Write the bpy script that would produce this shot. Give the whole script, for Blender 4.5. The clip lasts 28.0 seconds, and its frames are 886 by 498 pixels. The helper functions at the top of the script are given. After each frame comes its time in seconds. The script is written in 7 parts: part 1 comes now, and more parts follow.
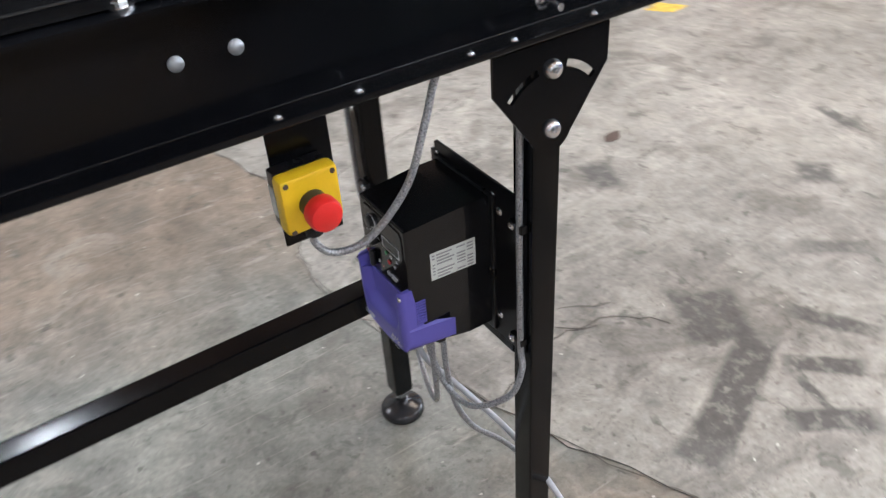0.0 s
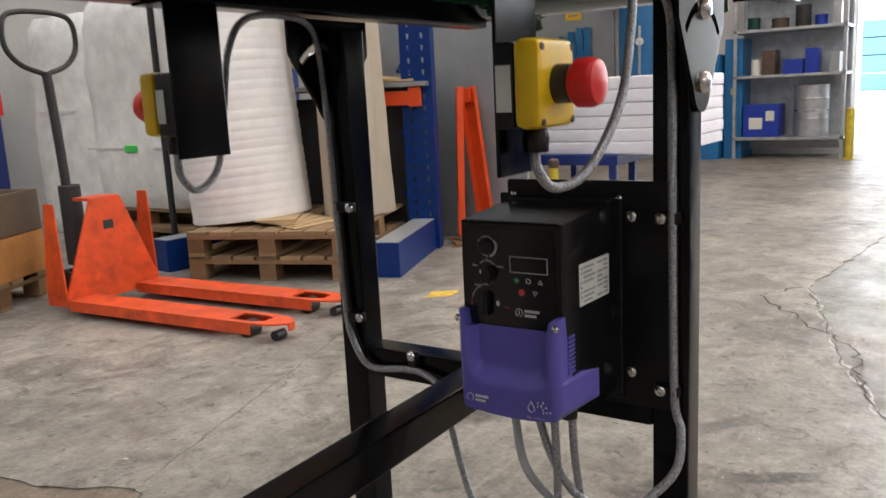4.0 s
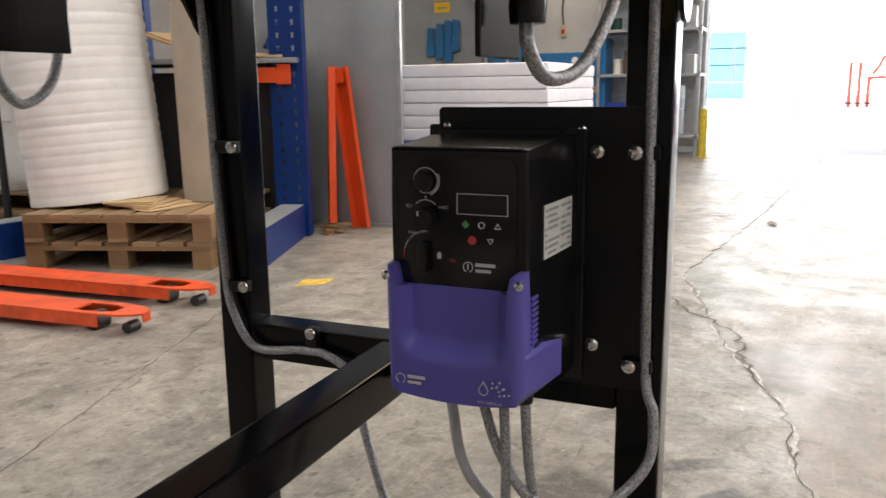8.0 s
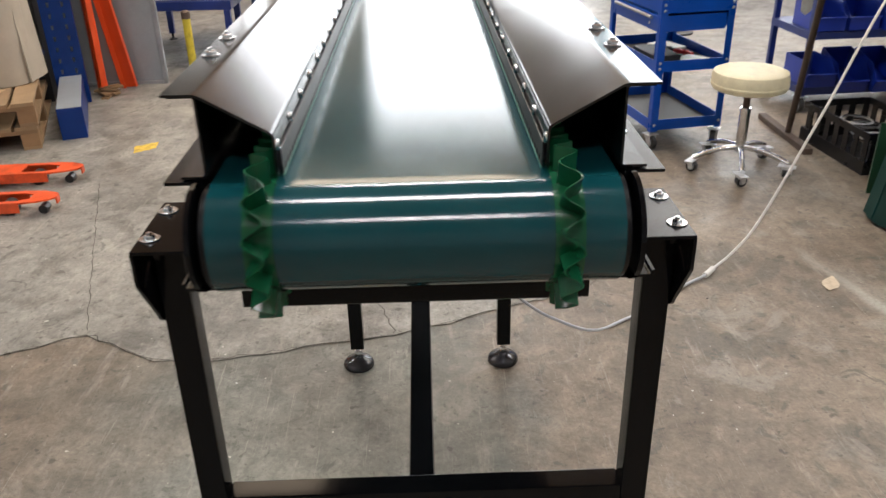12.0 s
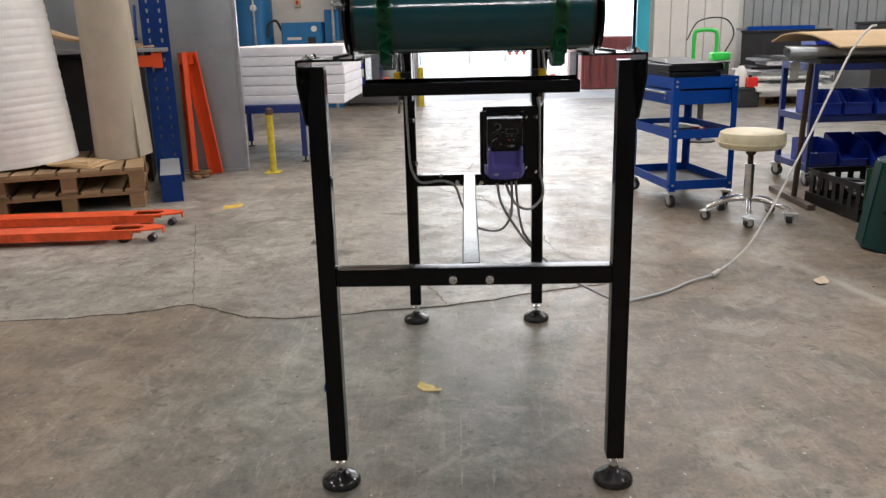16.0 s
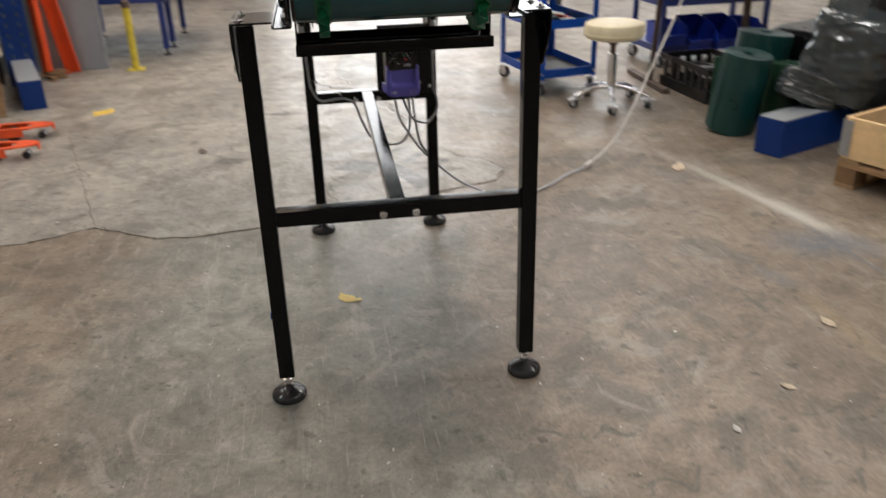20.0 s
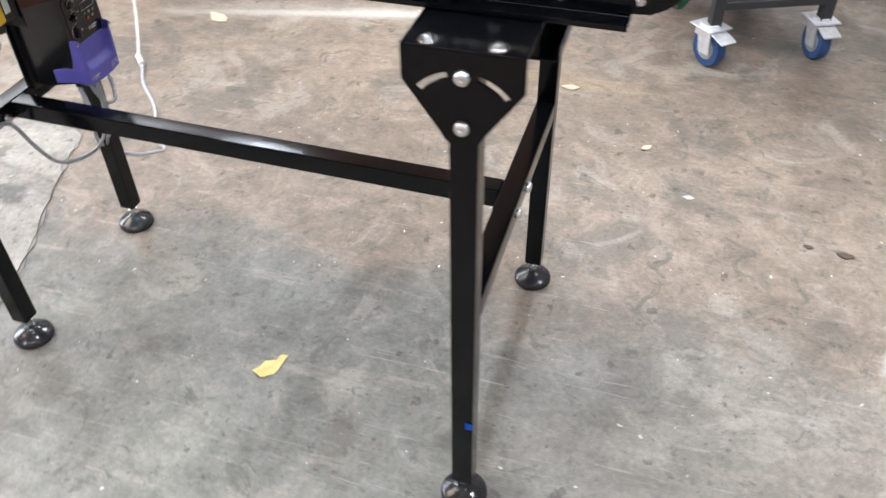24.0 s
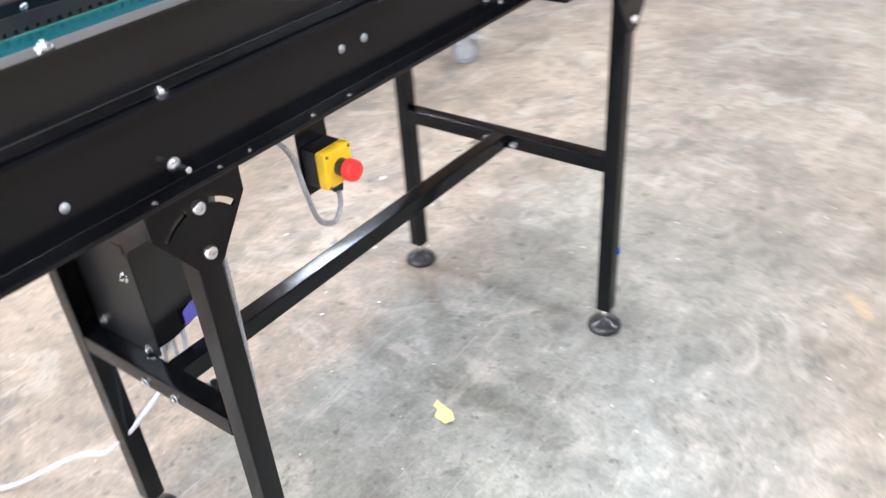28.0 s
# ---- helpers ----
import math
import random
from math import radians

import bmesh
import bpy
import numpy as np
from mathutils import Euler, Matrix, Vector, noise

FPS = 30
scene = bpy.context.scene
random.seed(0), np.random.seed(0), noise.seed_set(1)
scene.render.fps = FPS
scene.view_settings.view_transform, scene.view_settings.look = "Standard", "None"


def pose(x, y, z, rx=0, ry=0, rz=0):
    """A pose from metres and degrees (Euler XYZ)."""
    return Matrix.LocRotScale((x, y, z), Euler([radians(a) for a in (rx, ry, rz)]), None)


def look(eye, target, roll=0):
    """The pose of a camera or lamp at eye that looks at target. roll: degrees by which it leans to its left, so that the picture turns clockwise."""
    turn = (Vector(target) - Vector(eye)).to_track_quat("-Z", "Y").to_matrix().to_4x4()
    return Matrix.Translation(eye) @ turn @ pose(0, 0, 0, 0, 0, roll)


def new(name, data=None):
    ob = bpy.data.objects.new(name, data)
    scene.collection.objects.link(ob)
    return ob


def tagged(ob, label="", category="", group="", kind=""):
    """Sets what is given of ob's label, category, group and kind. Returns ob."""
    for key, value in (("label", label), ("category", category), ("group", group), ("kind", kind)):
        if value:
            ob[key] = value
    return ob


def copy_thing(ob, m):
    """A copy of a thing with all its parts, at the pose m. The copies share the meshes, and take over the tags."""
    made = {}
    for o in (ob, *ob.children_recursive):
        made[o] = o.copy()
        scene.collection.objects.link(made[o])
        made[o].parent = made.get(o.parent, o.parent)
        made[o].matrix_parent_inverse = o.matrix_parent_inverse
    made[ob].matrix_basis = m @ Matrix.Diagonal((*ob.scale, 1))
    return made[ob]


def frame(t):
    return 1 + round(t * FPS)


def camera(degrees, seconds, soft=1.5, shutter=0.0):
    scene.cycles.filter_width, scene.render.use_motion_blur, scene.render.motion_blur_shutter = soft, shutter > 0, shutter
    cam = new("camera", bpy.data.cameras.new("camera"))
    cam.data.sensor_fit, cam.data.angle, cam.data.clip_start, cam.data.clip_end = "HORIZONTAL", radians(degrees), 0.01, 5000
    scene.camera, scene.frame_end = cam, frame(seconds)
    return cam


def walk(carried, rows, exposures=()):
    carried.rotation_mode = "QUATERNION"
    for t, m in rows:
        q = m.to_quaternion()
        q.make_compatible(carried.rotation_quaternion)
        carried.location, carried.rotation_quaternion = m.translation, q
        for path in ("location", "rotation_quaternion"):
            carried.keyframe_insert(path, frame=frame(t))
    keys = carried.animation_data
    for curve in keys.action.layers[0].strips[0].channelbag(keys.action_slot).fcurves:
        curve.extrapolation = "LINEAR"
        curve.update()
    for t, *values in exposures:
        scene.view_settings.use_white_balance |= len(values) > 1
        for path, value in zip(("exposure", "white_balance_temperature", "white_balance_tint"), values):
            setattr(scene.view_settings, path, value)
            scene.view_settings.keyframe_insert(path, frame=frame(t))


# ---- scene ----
cam = camera(57.3, 28.0, 1.35, 0.5)
PATH = [
    (0, (0.025, 0.029, 1.479), (0.850, 1.400, 0.280), -4.11),
    (0.5, (-0.120, 0.203, 1.455), (1.008, 1.322, 0.241), -3.93),
    (1, (-0.180, 0.266, 1.405), (1.061, 1.415, 0.337), -5.65),
    (1.5, (-0.198, 0.413, 1.260), (1.177, 1.494, 0.290), -3.91),
    (2, (-0.286, 0.486, 1.093), (1.347, 1.567, 0.686), -1.00),
    (2.5, (-0.370, 0.425, 1.042), (1.228, 1.585, 0.731), -2.65),
    (4.5, (-0.289, 0.492, 0.948), (1.390, 1.480, 0.494), -3.08),
    (5, (-0.179, 0.598, 0.901), (1.591, 1.392, 0.414), -3.24),
    (5.5, (-0.149, 0.637, 0.870), (1.662, 1.382, 0.464), -1.46),
    (6, (-0.137, 0.655, 0.861), (1.703, 1.350, 0.498), -0.92),
    (6.5, (-0.138, 0.652, 0.860), (1.703, 1.348, 0.508), -1.18),
    (7, (-0.139, 0.648, 0.862), (1.696, 1.362, 0.510), -1.46),
    (7.5, (-0.151, 0.641, 0.872), (1.672, 1.386, 0.527), -1.26),
    (8, (-0.195, 0.615, 0.894), (1.600, 1.406, 0.504), -0.70),
    (8.5, (-0.214, 0.588, 0.975), (1.479, 1.548, 0.515), -3.60),
    (9, (-0.340, 0.467, 1.180), (1.239, 1.306, 0.283), -2.37),
    (9.5, (-0.607, 0.370, 1.404), (0.932, 1.149, 0.392), -3.24),
    (10, (-0.859, 0.418, 1.483), (0.833, 0.947, 0.556), -2.89),
    (10.5, (-1.133, 0.489, 1.508), (0.619, 0.841, 0.612), -0.92),
    (11, (-1.402, 0.591, 1.571), (0.337, 0.943, 0.649), -2.36),
    (11.5, (-1.574, 0.794, 1.575), (0.192, 0.954, 0.650), -2.77),
    (12, (-1.714, 0.991, 1.595), (0.075, 0.956, 0.702), -1.27),
    (12.5, (-1.895, 1.039, 1.584), (-0.082, 0.940, 0.747), -0.75),
    (14.5, (-2.340, 1.061, 1.386), (-0.499, 0.994, 0.608), -0.05),
    (15, (-2.444, 1.059, 1.270), (-0.549, 1.069, 0.631), -1.79),
    (15.5, (-2.528, 1.021, 1.197), (-0.598, 1.072, 0.675), -1.84),
    (16, (-2.555, 1.019, 1.165), (-0.626, 1.084, 0.642), -1.45),
    (16.5, (-2.570, 1.011, 1.154), (-0.652, 1.079, 0.591), -1.09),
    (17, (-2.576, 1.014, 1.157), (-0.662, 1.098, 0.584), -1.67),
    (17.5, (-2.580, 1.017, 1.175), (-0.668, 1.110, 0.597), -2.49),
    (18, (-2.592, 1.015, 1.178), (-0.680, 1.119, 0.603), -2.29),
    (18.5, (-2.594, 1.011, 1.185), (-0.684, 1.123, 0.602), -2.51),
    (19, (-2.592, 1.012, 1.185), (-0.686, 1.111, 0.585), -2.78),
    (19.5, (-2.637, 1.055, 1.264), (-0.748, 1.049, 0.607), -1.71),
    (20, (-2.712, 1.198, 1.411), (-0.915, 0.936, 0.573), -1.51),
    (20.5, (-2.711, 1.502, 1.572), (-1.055, 0.924, 0.611), 0.62),
    (21, (-2.572, 1.620, 1.624), (-1.051, 0.858, 0.572), -2.05),
    (21.5, (-2.369, 1.777, 1.651), (-0.854, 0.976, 0.621), -3.44),
    (23.5, (-1.229, 2.321, 1.666), (-0.474, 0.939, 0.433), -1.92),
    (24, (-0.893, 2.330, 1.619), (-0.443, 0.906, 0.288), -0.93),
    (24.5, (-0.517, 2.347, 1.622), (-0.423, 0.820, 0.333), -1.33),
    (25, (-0.178, 2.476, 1.642), (-0.649, 0.956, 0.431), -2.30),
    (25.5, (0.004, 2.642, 1.634), (-0.514, 1.095, 0.478), -0.74),
    (26, (0.249, 2.709, 1.645), (-0.318, 1.164, 0.509), -3.38),
    (26.5, (0.564, 2.692, 1.660), (-0.119, 1.198, 0.519), -2.37),
    (27, (0.740, 2.549, 1.645), (-0.065, 1.139, 0.477), -0.25),
    (27.5, (0.902, 2.350, 1.637), (-0.046, 1.024, 0.478), -1.60),
    (28, (1.211, 2.194, 1.661), (-0.094, 1.172, 0.542), -4.45),
]
EXPOSURES = [
    (0, 0.93, 5620, 10), (1, 1.36, 5620, 10), (2, 0.9, 5900, 10), (4.5, 0.34, 6150, 10), (6, 0.27, 6150, 10), (8, 0.48, 6350, 10), (9, 0.55, 6200, 10), (10, 0.68, 6050, 10), (12, 0.52, 6250, 10),
    (15, 0.32, 6000, 10), (17, 0.14, 6350, 10), (19, 0.15, 6350, 10), (20, 0.25, 6350, 10), (21, 0.54, 6000, 10), (24, 1.47, 5620, 10), (25, 1.99, 5370, 10), (26, 1.99, 5430, 10), (28, 2.04, 5470, 10),
]
walk(cam, [(t, look(eye, target, roll)) for t, eye, target, roll in PATH], EXPOSURES)

# ---- world, sun, lights ----
world = bpy.data.worlds.new("world")
scene.world = world
world.use_nodes = True
wn = world.node_tree.nodes
wl = world.node_tree.links
sky = wn.new("ShaderNodeTexSky")
sky.sky_type, sky.sun_disc = "NISHITA", False
sky.sun_elevation, sky.sun_rotation = radians(58), radians(331)
wn["Background"].inputs["Strength"].default_value = 0.15
wl.new(sky.outputs["Color"], wn["Background"].inputs["Color"])


def lamp(name, kind, m, energy, colour=(1, 1, 1), size=1.0, size_y=None):
    d = bpy.data.lights.new(name, kind)
    d.energy, d.color = energy, colour
    if kind == "AREA":
        d.shape, d.size, d.size_y = "RECTANGLE", size, size_y or size
    else:
        d.angle = radians(size)
    ob = new(name, d)
    ob.matrix_world = m
    return ob


DOOR_X, DOOR_Y0, DOOR_Y1, DOOR_Z = 11.2, -1.75, 1.82, 5.0
CEIL = 5.2
lamp("sun", "SUN", look((-6, 11, 20), (0, 0, 0)), 5.0, (1.0, 0.95, 0.88), 0.5)
LIGHTS = [(x, y) for x in (-4.2, -0.6, 3.0) for y in (-3.4, 1.0, 5.4)]
for lx, ly in LIGHTS:
    lamp("tube_light", "AREA", look((lx, ly, CEIL - 0.22), (lx, ly, 0)) @ pose(0, 0, 0, 0, 0, 90), 52, (1.0, 0.985, 0.955), 1.5, 0.22)
# lamps under two assumed rooflights, unseen; the southern one added to brighten its corner
ROOFS = [(5.8, 1.6, 4.0, 3.2), (6.8, -3.4, 5.0, 3.2)]
for rx, ry_, rw, rd in ROOFS:
    lamp("rooflight_daylight", "AREA", look((rx, ry_, CEIL - 0.03), (rx, ry_, 0)), 140 if ry_ > 0 else 150, (1.0, 0.77, 0.56) if ry_ > 0 else (1.0, 0.95, 0.9), rw, rd)

# ---- materials ----
MATS = {}


def mat(name, colour, rough=0.5, metal=0.0, vary=0.15, scale=5.0, bump=0.05, grain=60.0, coat=0.0, stain=0.0, per=0.0, gloss=0.5):
    """A painted, metal, wood or plastic surface: tone variation at two scales, uneven gloss, fine relief."""
    if name in MATS:
        return MATS[name]
    m = bpy.data.materials.new(name)
    m.use_nodes = True
    n, l = m.node_tree.nodes, m.node_tree.links
    b = n["Principled BSDF"]
    co = n.new("ShaderNodeTexCoord")

    def noise_tex(sc, detail=4, r=0.6):
        t = n.new("ShaderNodeTexNoise")
        t.inputs["Scale"].default_value, t.inputs["Detail"].default_value, t.inputs["Roughness"].default_value = sc, detail, r
        l.new(co.outputs["Object"], t.inputs["Vector"])
        return t.outputs["Fac"]

    big, small = noise_tex(scale), noise_tex(grain, 3)
    ramp = n.new("ShaderNodeMapRange")
    ramp.inputs["From Min"].default_value, ramp.inputs["From Max"].default_value = 0.3, 0.7
    ramp.inputs["To Min"].default_value, ramp.inputs["To Max"].default_value = 1 - vary, 1 + vary
    l.new(big, ramp.inputs["Value"])
    ramp2 = n.new("ShaderNodeMapRange")
    ramp2.inputs["To Min"].default_value, ramp2.inputs["To Max"].default_value = 1 - vary * 0.5, 1 + vary * 0.5
    l.new(small, ramp2.inputs["Value"])
    mul = n.new("ShaderNodeMath")
    mul.operation = "MULTIPLY"
    l.new(ramp.outputs[0], mul.inputs[0]), l.new(ramp2.outputs[0], mul.inputs[1])
    last = mul.outputs[0]
    if per:
        info = n.new("ShaderNodeObjectInfo")
        rr = n.new("ShaderNodeMapRange")
        rr.inputs["To Min"].default_value, rr.inputs["To Max"].default_value = 1 - per, 1 + per
        l.new(info.outputs["Random"], rr.inputs["Value"])
        m2 = n.new("ShaderNodeMath")
        m2.operation = "MULTIPLY"
        l.new(last, m2.inputs[0]), l.new(rr.outputs[0], m2.inputs[1])
        last = m2.outputs[0]
    vm = n.new("ShaderNodeVectorMath")
    vm.operation = "SCALE"
    vm.inputs[0].default_value = colour[:3]
    l.new(last, vm.inputs["Scale"])
    col = vm.outputs[0]
    if stain:
        st = noise_tex(scale * 0.6 + 1.3, 6, 0.7)
        sr = n.new("ShaderNodeMapRange")
        sr.inputs["From Min"].default_value, sr.inputs["From Max"].default_value = 0.52, 0.75
        sr.inputs["To Max"].default_value = stain
        l.new(st, sr.inputs["Value"])
        mx = n.new("ShaderNodeMix")
        mx.data_type = "RGBA"
        l.new(sr.outputs[0], mx.inputs["Factor"]), l.new(col, mx.inputs[6])
        mx.inputs[7].default_value = (colour[0] * 0.35, colour[1] * 0.32, colour[2] * 0.3, 1)
        col = mx.outputs[2]
    l.new(col, b.inputs["Base Color"])
    rg = n.new("ShaderNodeMapRange")
    rg.inputs["To Min"].default_value, rg.inputs["To Max"].default_value = max(rough - 0.08, 0.03), min(rough + 0.08, 1)
    l.new(big, rg.inputs["Value"]), l.new(rg.outputs[0], b.inputs["Roughness"])
    b.inputs["Metallic"].default_value = metal
    b.inputs["Specular IOR Level"].default_value = gloss
    b.inputs["Coat Weight"].default_value = coat
    b.inputs["Coat Roughness"].default_value = 0.12
    if bump:
        bp = n.new("ShaderNodeBump")
        bp.inputs["Strength"].default_value, bp.inputs["Distance"].default_value = bump, 0.004
        l.new(small, bp.inputs["Height"]), l.new(bp.outputs[0], b.inputs["Normal"])
    MATS[name] = m
    return m


def wood(name, colour, rough=0.75, axis=0, per=0.12):
    """Sawn timber: grain stretched along one axis."""
    m = mat(name, colour, rough, vary=0.26, scale=3, bump=0.35, grain=35, stain=0.6, per=per)
    n, l = m.node_tree.nodes, m.node_tree.links
    mp = n.new("ShaderNodeMapping")
    s = [9.0, 9.0, 9.0]
    s[axis] = 0.8
    mp.inputs["Scale"].default_value = s
    co = [q for q in n if q.type == "TEX_COORD"][0]
    l.new(co.outputs["Object"], mp.inputs["Vector"])
    for q in n:
        if q.type == "TEX_NOISE" and q.inputs["Scale"].default_value > 20:
            q.inputs["Scale"].default_value = 3.5
            l.new(mp.outputs[0], q.inputs["Vector"])
    return m


BLACK = mat("black_powder_coat", (0.0030, 0.0033, 0.0042), 0.15, vary=0.2, scale=8, bump=0.015, grain=400, gloss=0.22)
GUARD = mat("black_gloss_sheet", (0.0055, 0.0057, 0.0065), 0.14, vary=0.15, scale=6, bump=0.01, grain=300, gloss=0.7)
RAILBLACK = mat("black_rail_paint", (0.0036, 0.004, 0.0053), 0.22, vary=0.2, scale=8, bump=0.02, grain=400, gloss=0.27)
GUARDSIDE = mat("black_sheet_side", (0.005, 0.0052, 0.006), 0.24, vary=0.15, scale=6, bump=0.015, grain=300, gloss=0.48)
BLACKSAT = mat("black_satin_steel", (0.005, 0.005, 0.006), 0.32, vary=0.2, scale=8, bump=0.03, grain=300, gloss=0.3)
DRIVEBLACK = mat("black_drive_case", (0.008, 0.008, 0.009), 0.19, vary=0.1, scale=10, bump=0.03, grain=500, gloss=0.45)
PLASTIC = mat("black_plastic", (0.008, 0.008, 0.009), 0.29, vary=0.1, scale=10, bump=0.05, grain=500, gloss=0.45)
RUBBER = mat("black_rubber", (0.02, 0.02, 0.021), 0.4, vary=0.25, scale=12, bump=0.06, grain=200)
YELLOWZINC = mat("yellow_zinc", (0.68, 0.67, 0.52), 0.25, 1.0, vary=0.12, scale=40, bump=0.03, grain=300)
CHROME = mat("bright_zinc", (0.75, 0.76, 0.78), 0.22, 1.0, vary=0.12, scale=40, bump=0.03, grain=300)
ZINC = mat("pale_zinc", (0.66, 0.67, 0.68), 0.4, 0.5, vary=0.15, scale=30, bump=0.04, grain=200)
GALV = mat("galvanised_steel", (0.42, 0.44, 0.46), 0.45, 0.7, vary=0.2, scale=9, bump=0.05, grain=80)
BELT = mat("dark_green_belt", (0.005, 0.05, 0.06), 0.09, vary=0.12, scale=6, bump=0.03, grain=700, coat=0.12)
WAVE = mat("green_sidewall_rubber", (0.006, 0.08, 0.032), 0.2, vary=0.25, scale=15, bump=0.03, grain=200)
PURPLE = mat("purple_plastic", (0.125, 0.11, 0.47), 0.4, vary=0.06, scale=8, bump=0.04, grain=600)
YELLOW = mat("yellow_plastic", (0.85, 0.55, 0.01), 0.38, vary=0.08, scale=20, bump=0.02, grain=300)
PALERAIL = mat("red_pipe_paint", (0.55, 0.1, 0.06), 0.6, vary=0.1)
RED = mat("red_plastic", (0.75, 0.025, 0.02), 0.38, vary=0.08, scale=20, bump=0.02, grain=300)
CONDUIT = mat("grey_braided_sleeve", (0.36, 0.37, 0.39), 0.3, 0.55, vary=0.6, scale=420, bump=0.5, grain=500, coat=0.35)
LEADGREY = mat("grey_rubber_lead", (0.46, 0.47, 0.5), 0.35, vary=0.08, scale=60, bump=0.04, grain=300)
WHITECABLE = mat("white_cable", (0.7, 0.68, 0.64), 0.5, vary=0.1, scale=20, bump=0.0)
PRINT = mat("white_print", (0.62, 0.62, 0.64), 0.6, vary=0.05, bump=0.0)
LABEL = mat("paper_label", (0.66, 0.68, 0.64), 0.55, vary=0.1, scale=40, bump=0.0)
INK = mat("grey_ink", (0.3, 0.3, 0.3), 0.6, vary=0.1, bump=0.0)
GREENPRINT = mat("green_print", (0.08, 0.35, 0.13), 0.5, vary=0.05, bump=0.0)
SEAM = mat("pale_green_seam", (0.1, 0.26, 0.2), 0.4, vary=0.1, bump=0.0)
REDPRINT = mat("red_print", (0.65, 0.06, 0.07), 0.5, vary=0.05, bump=0.0)
SCREEN = mat("dark_display", (0.01, 0.01, 0.012), 0.12, vary=0.05, bump=0.0)
ORANGE = mat("orange_paint", (0.7, 0.085, 0.018), 0.42, vary=0.25, scale=9, bump=0.06, grain=120, stain=0.75)
ORANGEBEAM = mat("orange_beam_paint", (0.78, 0.082, 0.012), 0.4, vary=0.1, scale=5, bump=0.04, grain=150, stain=0.12)
BLUE = mat("blue_paint", (0.003, 0.03, 0.17), 0.4, vary=0.15, scale=6, bump=0.05, grain=120, stain=0.2, gloss=0.3)
DARKBLUE = mat("dark_blue_paint", (0.012, 0.03, 0.17), 0.42, vary=0.2, scale=6, bump=0.05, grain=120, stain=0.35)
TROLLEYBLUE = mat("bright_blue_paint", (0.003, 0.062, 0.38), 0.3, vary=0.1, scale=6, bump=0.03, grain=150, stain=0.1, gloss=0.3)
BINBLUE = mat("blue_bin_plastic", (0.012, 0.04, 0.36), 0.4, vary=0.12, scale=6, bump=0.03, grain=100)
TANKBLUE = mat("tank_blue_paint", (0.02, 0.16, 0.4), 0.35, vary=0.12, scale=5, bump=0.04, grain=100, stain=0.15)
CYAN = mat("cyan_paint", (0.05, 0.45, 0.6), 0.5, vary=0.1, bump=0.03)
PALECYAN = mat("bleached_cyan_plastic", (0.3, 0.66, 0.74), 0.6, vary=0.1, bump=0.03)
FOAM = mat("white_foam", (0.91, 0.9, 0.88), 0.85, vary=0.06, scale=9, bump=0.15, grain=90)
FOAMSHEET = mat("lilac_white_foam", (0.85, 0.84, 0.9), 0.8, vary=0.06, scale=9, bump=0.12, grain=120)
SACK = mat("white_woven_sack", (0.86, 0.85, 0.82), 0.7, vary=0.12, scale=7, bump=0.5, grain=30, stain=0.15)
KRAFT = mat("kraft_roll", (0.42, 0.365, 0.29), 0.75, vary=0.08, scale=6, bump=0.08, grain=100)
CARD = mat("brown_cardboard", (0.55, 0.39, 0.22), 0.85, vary=0.12, scale=5, bump=0.1, grain=80, stain=0.15)
CARDDARK = mat("dull_cardboard", (0.15, 0.11, 0.078), 0.85, vary=0.15, scale=5, bump=0.1, grain=80, stain=0.2)
SHEET = mat("grey_steel_sheet", (0.36, 0.39, 0.41), 0.42, 0.35, vary=0.12, scale=2.5, bump=0.04, grain=50, stain=0.12)
POST = mat("worn_yellow_paint", (0.58, 0.46, 0.04), 0.55, vary=0.25, scale=14, bump=0.1, grain=60, stain=0.8)
FOOTBLACK = mat("glossy_black_foot", (0.017, 0.017, 0.019), 0.16, vary=0.25, scale=20, bump=0.02, grain=200)
CREAM = mat("cream_vinyl", (0.74, 0.67, 0.46), 0.5, vary=0.1, scale=12, bump=0.08, grain=150, stain=0.2)
GREEN = mat("green_belt_roll", (0.004, 0.04, 0.036), 0.3, vary=0.15, scale=6, bump=0.05, grain=120)
GREENB = mat("green_board", (0.006, 0.045, 0.018), 0.5, vary=0.15, scale=6, bump=0.05, grain=120)
LIME = mat("lime_green_paint", (0.06, 0.6, 0.1), 0.45, vary=0.1, scale=6, bump=0.03)
WRAP = mat("clear_wrap", (0.045, 0.055, 0.058), 0.16, vary=0.3, scale=5, bump=0.3, grain=18, coat=0.4)
RUST = mat("rusty_brown_steel", (0.1, 0.07, 0.055), 0.6, 0.3, vary=0.35, scale=9, bump=0.2, grain=60, stain=0.4)
DULLSTEEL = mat("dull_grey_steel", (0.075, 0.08, 0.088), 0.45, 0.3, vary=0.2, scale=9, bump=0.05, grain=80)
BLACKBAG = mat("black_bag_film", (0.006, 0.006, 0.007), 0.3, vary=0.3, scale=8, bump=0.15, grain=30)
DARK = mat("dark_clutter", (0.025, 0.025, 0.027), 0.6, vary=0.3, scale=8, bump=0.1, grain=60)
MAROON = mat("maroon_container", (0.1, 0.014, 0.012), 0.55, vary=0.25, scale=3, bump=0.1, grain=40, stain=0.3)
WHITEPAINT = mat("white_paint", (0.78, 0.78, 0.76), 0.6, vary=0.06, scale=3, bump=0.05, grain=60, stain=0.06)
WALL = mat("cream_block_wall", (0.8, 0.8, 0.78), 0.8, vary=0.08, scale=1.5, bump=0.15, grain=30, stain=0.12)
